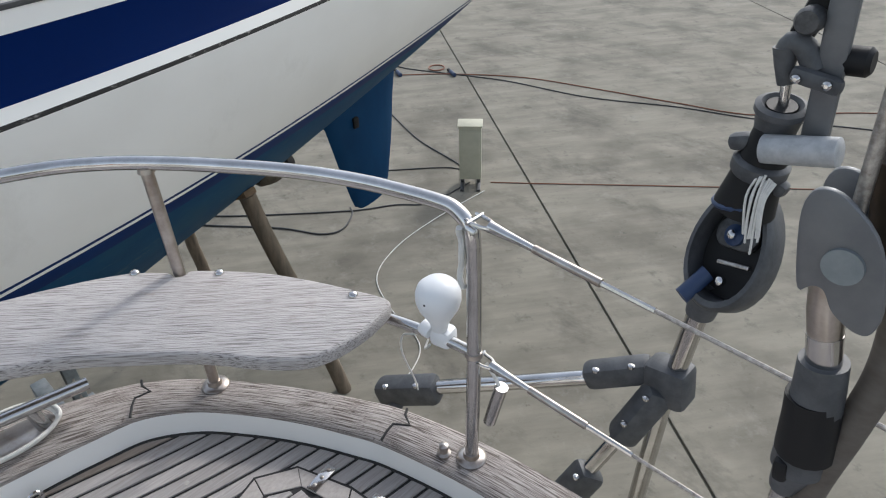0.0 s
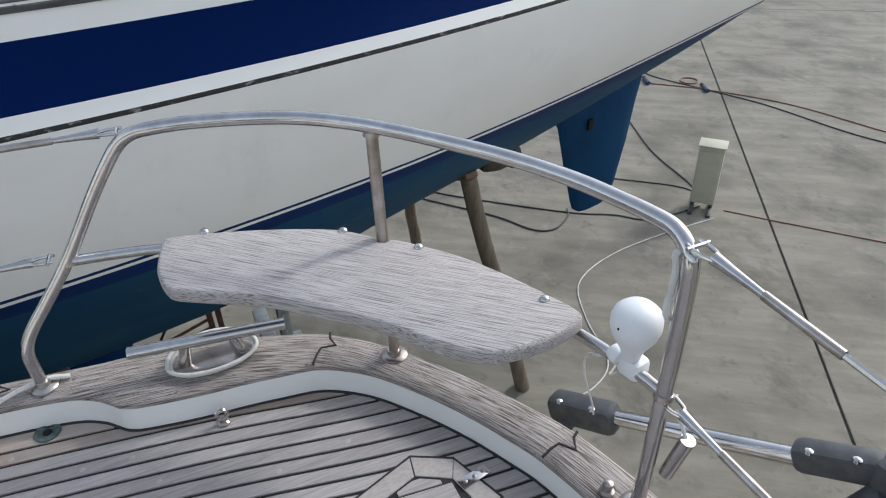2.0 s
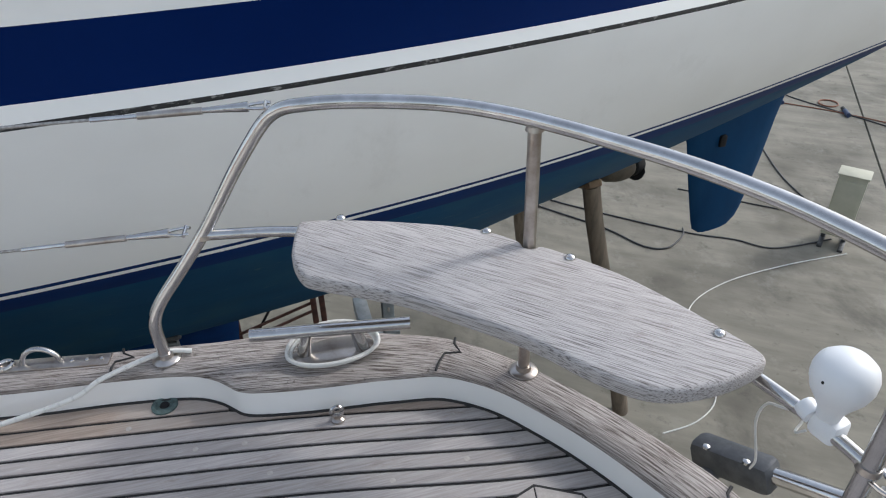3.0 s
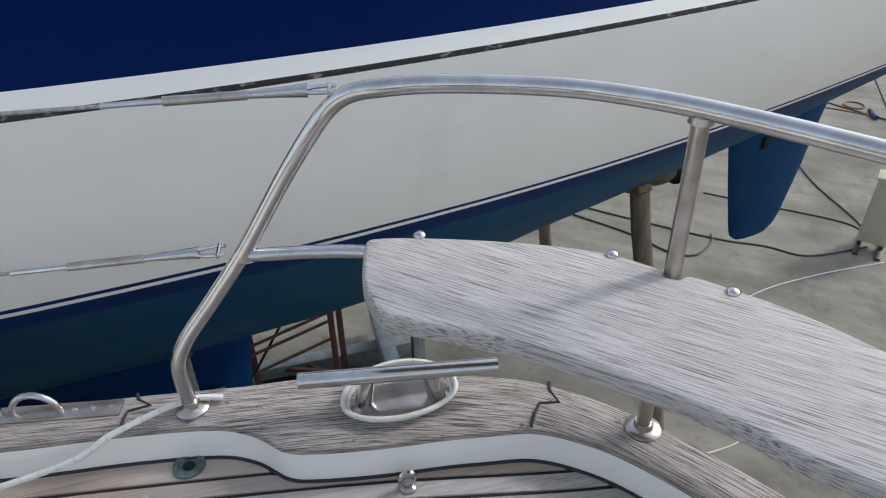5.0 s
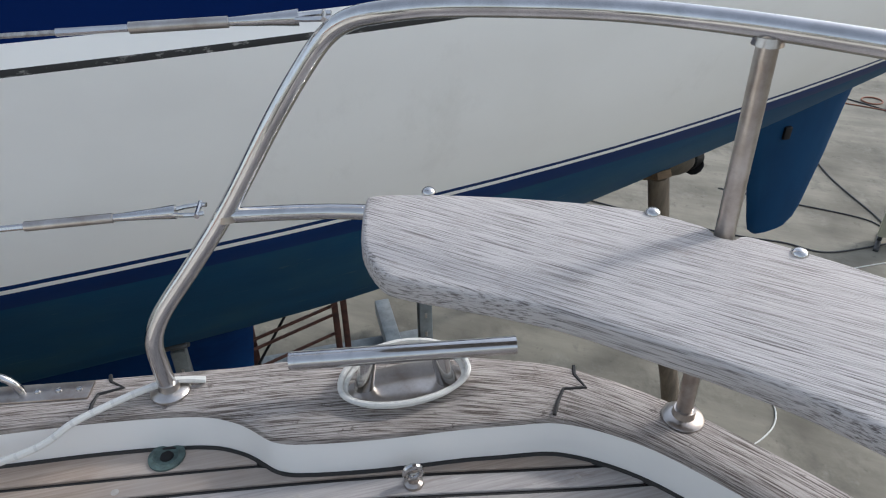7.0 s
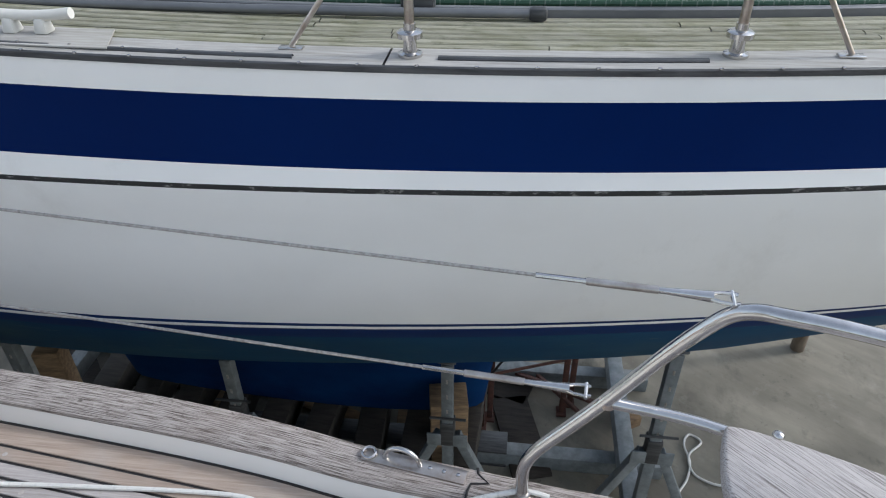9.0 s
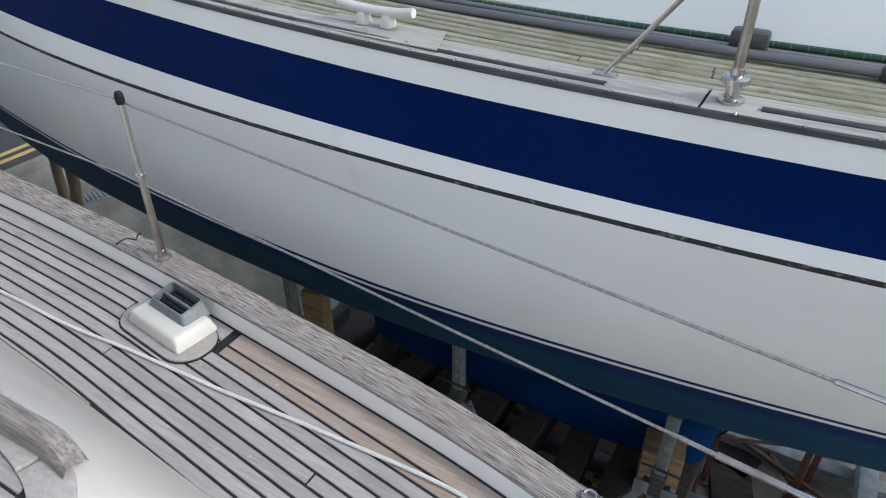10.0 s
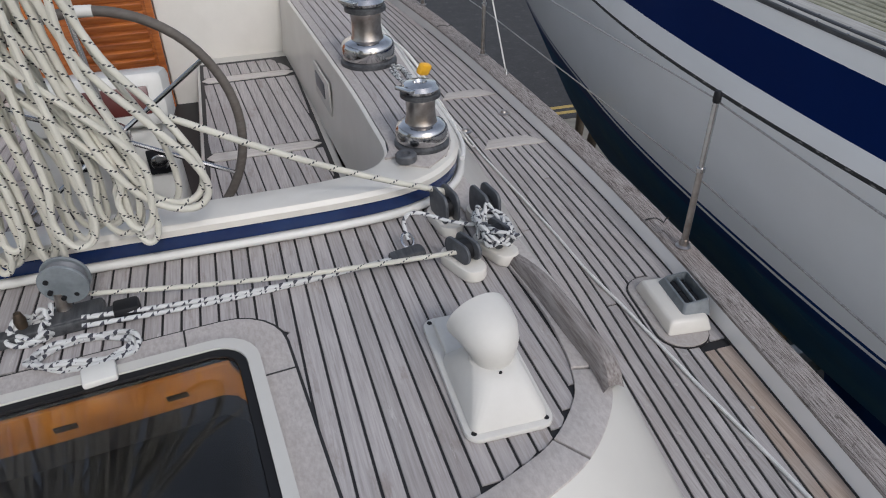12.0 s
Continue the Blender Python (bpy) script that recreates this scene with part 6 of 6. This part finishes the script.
part("shackle", tube([(0.80 + 0.016 * math.cos(a), 2.215 + 0.018 * math.sin(a), TRUNK + 0.03 + 0.012 * math.sin(a)) for a in (2 * math.pi * i / 14 for i in range(14))], 0.0045, 8, True), STEEL, eyeb)

trav = thing("sheet_block", (-0.04, 2.2, TRUNK), "large mainsheet block with perforated metal cheeks", "pulley block")
for o in (-0.02, 0.02):
    ch = lathe([(0.055, -0.004), (0.057, 0.0), (0.055, 0.004)], (-0.035, 2.20 + o, TRUNK + 0.105), 26, (0.15, 1, 0.1))
    c_ = part("cheek", ch, GALV, trav, "perforated grey cheek")
    for k in range(7):
        a = 2 * math.pi * k / 7
        part("hole", lathe([(0.006, -0.0055), (0.006, 0.0055)], (-0.035 + 0.036 * math.cos(a), 2.20 + o, TRUNK + 0.105 + 0.036 * math.sin(a)), 10, (0.15, 1, 0.1)), BLACK, c_)
part("wheel", lathe([(0.048, -0.012), (0.04, 0.0), (0.048, 0.012)], (-0.035, 2.20, TRUNK + 0.105), 24, (0.15, 1, 0.1)), GREYTUBE, trav)
part("car", block((0.13, 0.07, 0.03), pose(-0.03, 2.17, TRUNK + 0.02, 0, 0, 8), 0.01), TRACK, trav)
part("swivel", lathe([(0.02, 0), (0.016, 0.02), (0.012, 0.05)], (-0.055, 2.19, TRUNK + 0.03), 14), BRUSHED, trav)
track2 = thing("mainsheet_track", (-0.3, 2.15, TRUNK), "dark mainsheet track across the aft cabin", "deck track")
part("rail", block((0.75, 0.035, 0.03), pose(-0.28, 2.12, TRUNK + 0.015, 0, 0, 6), 0.005), TRACK, track2)
part("end_stop", block((0.06, 0.05, 0.04), pose(0.085, 2.155, TRUNK + 0.02, 0, 0, 6), 0.008), BLACK, track2)
part("plunger", lathe([(0.012, 0), (0.014, 0.02), (0.008, 0.04)], (-0.14, 2.15, TRUNK + 0.03), 12), BRONZE, track2)

lines_t = thing("control_lines", (0.4, 2.15, TRUNK), "flecked white control lines led across the teak top", "rope", "ropes")
for a, b, r, m in (((-0.01, 2.135, 3.435), (0.75, 2.145, 3.425), 0.006, SHEET2), ((-0.01, 2.115, 3.425), (0.76, 2.16, 3.42), 0.006, SHEET2), ((0.0, 2.215, 3.445), (0.90, 2.075, 3.46), 0.0065, SHEET)):
    p = [Vector(a).lerp(Vector(b), i / 12) - Vector((0, 0, 0.016 * math.sin(math.pi * i / 12))) for i in range(13)]
    part("line", tube(p, r, 8), m, lines_t)
msheet = thing("mainsheet_fall", (0.6, 2.35, 3.5), "thick flecked sheet running from the coil to the block", "rope", "ropes")
part("line", tube([Vector((0.27, 2.30, 3.83)).lerp(Vector((0.94, 2.335, 3.495)), i / 16) - Vector((0, 0, 0.02 * math.sin(math.pi * i / 16))) for i in range(17)] + [Vector((0.96, 2.33, 3.47))], 0.0085, 10), SHEET, msheet)


def tangle(name, at, size, turns, r, m, label, seed, flat=0.3, z0=0.0, wild=1.0):
    """Loose loops of cord heaped on the deck."""
    q = random.Random(seed)
    t = thing(name, at, label, "rope", "ropes")
    pts = []
    ph = q.random() * 6
    for i in range(turns * 9):
        a = i * 2 * math.pi / 9 + ph
        k = 1.0 - 0.4 * wild * q.random() - 0.03 * (i // 9)
        pts.append(Vector((at[0] + size[0] * k * math.cos(a), at[1] + size[1] * k * math.sin(a + 0.5 * wild * math.sin(i)), at[2] + z0 + r + flat * (0.5 + 0.5 * math.sin(i * 1.7)) * q.random())))
    part("loop", tube(curve(pts, 4), r, 7), m, t)
    return t


tangle("cord_tangle", (1.02, 2.13, TRUNK + 0.06), (0.055, 0.10), 7, 0.0052, SHEET2, "tangled flecked cord heaped over the pulley block", 3, 0.05)
tangle("cord_coil", (0.0, 2.035, TRUNK), (0.125, 0.055), 5, 0.006, SHEET2, "loose loops of flecked cord lying by the hatch", 5, 0.03, 0.0, 0.25)
tangle("cord_coil", (-0.12, 2.15, TRUNK), (0.06, 0.06), 6, 0.006, SHEET2, "heap of flecked cord round the sheet block", 8, 0.06)
tangle("sheet_tail", (1.06, 3.25, COAM + 0.005), (0.03, 0.14), 4, 0.006, SHEET2, "sheet tail lying beside the winches", 9, 0.02)
lk_ = thing("looped_rope", (0.82, 2.22, TRUNK), "flecked cord looped from the shackle to the block", "rope", "ropes")
part("cord", tube(curve([(0.80, 2.20, 3.44), (0.80, 2.24, 3.48), (0.84, 2.25, 3.49), (0.92, 2.20, 3.475), (0.98, 2.17, 3.47), (1.03, 2.14, 3.47)], 6), 0.0055, 8), SHEET2, lk_)
st_ = thing("winch_sheet", (1.1, 2.9, COAM), "pale sheet laid round the coaming outside the winches", "rope", "ropes")
part("sheet", tube([(x, y, 3.47) for x, y in offset(co, 0.028)[28:]], 0.008, 8), CORD, st_)
part("tail", tube(curve([(1.06, 3.9, COAM + 0.02), (1.16, 3.6, 3.5), (1.28, 3.55, 3.3), (1.50, 3.72, 2.95), (1.555, 3.78, DECK + 0.012)], 6), 0.006, 8), CORD, st_)

# hanging coil of sheets
coilb = thing("hanging_rope_coil", (0.0, 2.3, 3.5), "thick hank of black-flecked white rope hanging in loops", "rope")
rr = random.Random(11)
for k in range(31):
    u = (k / 30) ** 1.35
    topx = -0.32 + 0.26 * rr.random() + 0.18 * u
    botx = -0.36 + 0.56 * u + 0.05 * (rr.random() - 0.5)
    botz = 3.47 + 0.10 * rr.random() + (0.06 if u > 0.8 else 0.0) + 0.06 * max(0, -botx)
    dy = 2.22 + 0.16 * rr.random()
    topz = 4.32 - 0.1 * rr.random()
    w = 0.022 + 0.03 * rr.random()
    sway = 0.05 * (rr.random() - 0.5)
    pts = [(topx, dy + 0.03, topz), (topx * 0.6 + botx * 0.4 - 0.04 + sway, dy + 0.02, 4.0), (botx - w * 0.9 + sway * 0.5, dy, 3.74), (botx - w, dy, botz + 0.07), (botx - w * 0.4, dy - 0.01, botz + 0.008), (botx + w * 0.5, dy - 0.01, botz + 0.010),
           (botx + w, dy - 0.015, botz + 0.07), (botx + w * 0.7 + sway * 0.4, dy - 0.02, 3.78), (topx * 0.6 + botx * 0.4 + 0.01 + sway, dy - 0.02, 4.02), (topx + 0.03, dy - 0.02, topz)]
    part("loop", tube(curve(pts, 6), 0.0082, 8), SHEET, coilb)
part("outer_loop", tube(curve([(0.05, 2.28, 4.25), (0.12, 2.27, 4.0), (0.22, 2.26, 3.85), (0.30, 2.25, 3.74), (0.325, 2.25, 3.66), (0.29, 2.25, 3.615), (0.22, 2.25, 3.63), (0.15, 2.25, 3.70), (0.09, 2.26, 3.85), (0.02, 2.27, 4.25)], 8), 0.009, 10), SHEET, coilb)
part("outer_loop", tube(curve([(0.08, 2.30, 4.25), (0.16, 2.29, 4.0), (0.25, 2.28, 3.86), (0.315, 2.27, 3.72), (0.30, 2.27, 3.64), (0.24, 2.27, 3.625), (0.17, 2.27, 3.69), (0.10, 2.28, 3.9), (0.04, 2.29, 4.25)], 8), 0.009, 10), SHEET, coilb)
boom = thing("mizzen_boom_end", (-0.15, 2.3, 4.3), "alloy boom end carrying the rope hank above the aft cabin", "boom")
part("spar", tube([(-0.12, 1.9, 4.42), (-0.12, 4.6, 4.42)], 0.07, 20), GREYTUBE, boom)

# ---- self-steering gear behind the stern ----
gear = thing("self_steering_gear", (0.46, -0.95, 2.4), "grey wind-vane self-steering gear on stainless tubes behind the stern", "wind vane")
part("mast_tube", tube([(0.452, -0.95, 3.17), (0.432, -0.95, 3.37)], 0.021, 18), STEEL, gear)
part("lower_tube", tube([(0.462, -0.95, 3.13), (0.50, -0.95, 2.25)], 0.020, 18), STEEL, gear)
part("tee_clamp", block((0.10, 0.075, 0.105), pose(0.46, -0.95, 3.14, 0, 8, 0), 0.02), DARKGREY, gear, "grey cast clamp")
part("arm", tube([(0.475, -0.95, 3.10), (0.585, -0.80, 2.80)], 0.018, 16), STEEL, gear)
part("arm", tube([(0.50, -0.955, 3.135), (1.05, -0.71, 2.893)], 0.019, 16), STEEL, gear)
for a, b, s in (((0.50, -0.955, 3.15), (0.635, -0.895, 3.083), 0.056), ((0.965, -0.745, 2.925), (1.125, -0.675, 2.862), 0.066), ((0.465, -0.93, 3.13), (0.52, -0.88, 2.97), 0.060), ((0.555, -0.84, 2.87), (0.61, -0.77, 2.73), 0.066)):
    c = part("clamp", between(a, b, (s, s * 1.1), 0.018), DARKGREY, gear, "grey cast tube clamp")
    for f in (0.25, 0.75):
        q = Vector(a).lerp(Vector(b), f) + Vector((0, 0.03, s * 0.52))
        part("bolt", lathe([(0.008, 0), (0.008, 0.006), (0.003, 0.009)], tuple(q), 10), STEEL, c)
part("hull_mount", tube([(1.07, -0.70, 2.86), (1.02, -0.5, 2.78)], 0.02, 12), DARKGREY, gear)
part("hull_mount", tube([(0.61, -0.78, 2.75), (0.64, -0.60, 2.68)], 0.02, 12), STEEL, gear)
GM = Matrix.Translation((0.394, -0.94, 3.522)) @ pose(0, 0, 0, 62, 0, 166) @ pose(0, 0, 0, 0, 0, 10) @ Matrix.Diagonal((0.8, 0.9, 0.8, 1))


def oval(rx, ry, n=32, k=0.0):
    return [(rx * math.cos(a) * (1 + k * math.sin(a)), ry * math.sin(a)) for a in (2 * math.pi * i / n for i in range(n))]


bm = grid([[(x, y, z) for x, y in o] for o, z in ((oval(0.085, 0.12, k=-0.1), -0.05), (oval(0.095, 0.13, k=-0.1), -0.03), (oval(0.095, 0.13, k=-0.1), 0.03), (oval(0.088, 0.122, k=-0.1), 0.042), (oval(0.079, 0.110, k=-0.1), 0.042), (oval(0.076, 0.106, k=-0.1), 0.02), (oval(0.074, 0.104, k=-0.1), -0.02))], closed=True)
bm.faces.new([v for v in bm.verts][-32:])
bm.faces.new([v for v in bm.verts][:32])
bmesh.ops.recalc_face_normals(bm, faces=bm.faces)
bm.transform(GM)
house = part("gear_housing", bm, DARKGREY, gear, "grey oval gear housing")
bm = slab(oval(0.073, 0.102, k=-0.1), -0.018, -0.012, 0)
bm.transform(GM)
part("inside", bm, BLACK, house, "black inside")
bm = slab(rounded(-0.05, 0.0, 0.05, 0.06, 0.028), -0.01, 0.012, 0.005)
bm.transform(GM)
part("quadrant", bm, TRACK, house)
bm = lathe([(0.022, -0.01), (0.022, 0.024), (0.012, 0.03), (0.010, 0.034), (0.001, 0.034)], (0, 0.028, 0), 20)
bm.transform(GM)
part("gear_wheel", bm, BLUEPL, house)
for x, y in ((0.0, 0.028), (0.01, -0.066)):
    bm = lathe([(0.009, 0.02), (0.009, 0.038), (0.004, 0.041)], (x, y, 0), 12)
    bm.transform(GM)
    part("bolt", bm, STEEL, house)
bm = block((0.075, 0.008, 0.012), pose(0.018, -0.028, 0.015, 0, 0, 4), 0.002)
bm.transform(GM)
part("link_bar", bm, WIRE, house)
bm = tube([(-0.03, -0.06, 0.02), (-0.055, -0.12, 0.05)], 0.019, 16)
bm.transform(GM)
part("blue_handle", bm, BLUEPL, house, "dark blue tube handle")
part("neck", tube([(0.43, -0.95, 3.35), (0.42, -0.945, 3.45)], 0.032, 18, taper=(0.9, 1.2)), DARKGREY, gear)
part("throat", tube([(0.396, -0.94, 3.61), (0.390, -0.94, 3.66), (0.383, -0.94, 3.72), (0.378, -0.94, 3.785)], 0.036, 18, taper=(1.45, 0.75)), BLACK, gear, "black rubber throat")
part("collar", lathe([(0.040, 0), (0.046, 0.008), (0.046, 0.026), (0.038, 0.032)], (0.389, -0.94, 3.675), 22, (-0.12, 0, 1)), DARKGREY, gear)
part("lug", block((0.045, 0.03, 0.03), pose(0.422, -0.935, 3.728, 0, 20, 0), 0.012), DARKGREY, gear)
part("lug", block((0.03, 0.03, 0.026), pose(0.348, -0.935, 3.668, 0, -20, 0), 0.010), DARKGREY, gear)
part("seal_ring", lathe([(0.032, -0.03), (0.036, 0), (0.040, 0.004), (0.040, 0.014), (0.031, 0.018), (0.025, 0.012), (0.02, -0.006)], (0.378, -0.94, 3.787), 26, (-0.08, 0.15, 1)), DARKGREY, gear, "grey bearing cup")
part("cup_inside", lathe([(0.024, 0.0), (0.023, 0.004)], (0.378, -0.94, 3.797), 20, (-0.08, 0.15, 1)), BLACK, gear)
part("push_rod", tube([(0.376, -0.94, 3.79), (0.381, -0.94, 3.85)], 0.008, 12), STEEL, gear)
part("rod_end", tube([(0.380, -0.935, 3.835), (0.388, -0.935, 3.865), (0.392, -0.935, 3.89)], 0.016, 14, taper=(0.75, 1.2)), DARKGREY, gear)
part("elbow", tube(curve([(0.392, -0.935, 3.875), (0.385, -0.935, 3.897), (0.365, -0.935, 3.893), (0.345, -0.935, 3.865)], 4), 0.017, 14), DARKGREY, gear)
part("link", block((0.075, 0.022, 0.026), pose(0.334, -0.918, 3.856, 0, -6, 0), 0.009), DARKGREY, gear)
for x in (0.358, 0.315):
    part("bolt", lathe([(0.007, 0), (0.007, 0.005), (0.003, 0.008)], (x, -0.906, 3.857), 10, (0, 1, 0)), STEEL, gear)
part("lever", block((0.040, 0.014, 0.40), pose(0.329, -0.935, 3.945, 0, 3.4, 0), 0.005), GREYTUBE, gear, "flat grey lever arm")
part("clear_tube", lathe([(0.020, -0.056), (0.023, -0.054), (0.023, 0.054), (0.020, 0.056)], (0.326, -0.905, 3.752), 20, (-0.96, 0, 0.24)), GREYTAPE, gear, "cloudy clear plastic tube")
part("knob", lathe([(0.018, 0), (0.022, 0.006), (0.022, 0.036), (0.016, 0.042)], (0.318, -0.95, 3.882), 12, (-1, 0, 0.1)), BLACK, gear)
part("upper_arm", block((0.034, 0.03, 0.12), pose(0.364, -0.95, 3.955, 0, -18, 0), 0.01), BLACK, gear)
part("upper_hub", lathe([(0.016, -0.02), (0.020, -0.014), (0.020, 0.014), (0.016, 0.02)], (0.366, -0.93, 3.935), 16, (0, 1, 0)), TRACK, gear)
part("cable_tie", tube([(0.400 + 0.046 * math.cos(a), -0.94 + 0.046 * math.sin(a), 3.625 - 0.012 * math.cos(a)) for a in (2 * math.pi * i / 20 for i in range(20))], 0.005, 6, True), BLUEPL, gear)
q = random.Random(2)
for k in range(9):
    x = 0.345 + 0.006 * k * 0.6
    part("cord_end", tube(curve([(x, -0.90, 3.70 - 0.01 * q.random()), (x + 0.006 * q.random(), -0.885, 3.66), (x - 0.006 * q.random(), -0.885, 3.60 - 0.04 * q.random())], 4), 0.0022, 5), CORD, gear)

gear.location += Vector((0.052, -0.018, -0.009))

# ---- backstay fitting at the stern ----
bs = thing("backstay", (0.12, -0.6, CAPZ), "backstay turnbuckle with heavy grey toggle plates and taped threads", "backstay")
BY = -0.45
PLATE = [(0.172, 3.822), (0.189, 3.905), (0.182, 3.930), (0.160, 3.932), (0.120, 3.900), (0.100, 3.835), (0.104, 3.808), (0.118, 3.806), (0.140, 3.818), (0.150, 3.838), (0.160, 3.838)]
for cut in (0.22, 0.26):  # corners rounded off
    PLATE = [(p[0] + (q[0] - p[0]) * k, p[1] + (q[1] - p[1]) * k) for p, q in zip(PLATE, PLATE[1:] + PLATE[:1]) for k in (cut, 1 - cut)]
for o in (-0.024, 0.024):
    bm = slab(PLATE, -0.004, 0.004, 0.0025)
    bm.transform(Matrix.Translation((0, BY + o, 0)) @ pose(0, 0, 0, 90, 0, 0))
    bmesh.ops.recalc_face_normals(bm, faces=bm.faces)
    part("toggle_plate", bm, GREYTUBE, bs, "grey metal toggle plate")
part("pin", tube([(0.142, BY - 0.035, 3.868), (0.142, BY + 0.026, 3.868), (0.142, BY + 0.032, 3.868)], 0.017, 22), GALV, bs)
part("fork", tube([(0.152, BY, 3.835), (0.147, BY, 3.80), (0.140, BY, 3.77)], 0.016, 14, taper=(1.1, 1.0)), BRUSHED, bs)
part("thread", tube([(0.141, BY, 3.775), (0.132, BY, 3.735)], 0.0165, 16), STEEL, bs)
part("barrel", tube([(0.134, BY, 3.745), (0.130, BY, 3.715), (0.126, BY, 3.68), (0.122, BY, 3.60)], 0.027, 18, taper=(0.85, 1.0)), DARKGREY, bs, "turnbuckle body")
part("tape", tube([(0.131, BY, 3.70), (0.126, BY, 3.67), (0.121, BY, 3.625)], 0.0295, 18, taper=(0.9, 1.0)), BLACK, bs, "black tape")
part("lower_fork", tube([(0.122, BY, 3.62), (0.124, BY, 3.585), (0.128, BY - 0.005, 3.555)], 0.025, 14, taper=(1.0, 0.6)), DARKGREY, bs)
part("slot", block((0.016, 0.06, 0.03), pose(0.132, BY, 3.605, 0, 8, 0), 0.006), BLACK, bs)
part("rod", tube([(0.127, BY - 0.005, 3.57), (0.14, -0.60, 2.97)], 0.012, 12), STEEL, bs)
part("upper_wire", tube([(0.150, BY, 3.90), (0.17, BY - 0.02, 4.25), (0.3, 0.4, 9.0)], 0.0065, 10), WIRE, bs)
hose = thing("stay_cover", (0.1, -0.45, CAPZ), "thick brown-grey hose strapped beside the backstay", "hose")
part("hose", tube(curve([(0.168, -0.47, 4.4), (0.160, -0.47, 4.12), (0.150, -0.475, 4.02), (0.128, -0.48, 3.92), (0.100, -0.48, 3.84), (0.087, -0.475, 3.75), (0.092, -0.465, 3.67), (0.103, -0.46, 3.56), (0.115, -0.50, 3.3), (0.13, -0.58, 3.05), (0.13, -0.60, CAPZ)], 7), 0.0165, 14), BROWNHOSE, hose)
part("boot", tube([(0.135, -0.478, 3.95), (0.125, -0.478, 3.91), (0.115, -0.478, 3.875)], 0.026, 16, taper=(0.8, 1.05)), BRONZE, hose)

for ob in (bs, hose):
    ob.location += Vector((0.056, -0.027, 0.004))

# ---- planking on the other half of both decks and of the cabin ----
mid = lambda y: max(0.417, g(y) - 24 * PITCH - 0.004)
lay(deck, [lambda y, k=k: -0.752 + 0.0442 * k for k in range(35)], lambda y: -mid(y), mid, -0.60, 0.96, DECK, 0.006, 0.05)
for owner, least in ((deck, 0.43), (cabin, 0.33), (cockpit, 0.2), (ndeck, -9.0)):
    for piece in list(owner.children):
        if piece.name.split(".")[0] not in ("plank", "margin_plank", "caulking", "corner_plank", "cross_plank", "seat_base", "seat_caulking"):
            continue
        xs = [v.co.x for v in piece.data.vertices]
        if min(xs) < least:
            continue
        twin = new(piece.name.split(".")[0], piece.data)
        twin.parent = owner
        twin.matrix_local = Matrix.Diagonal((-1, 1, 1, 1)) @ piece.matrix_local
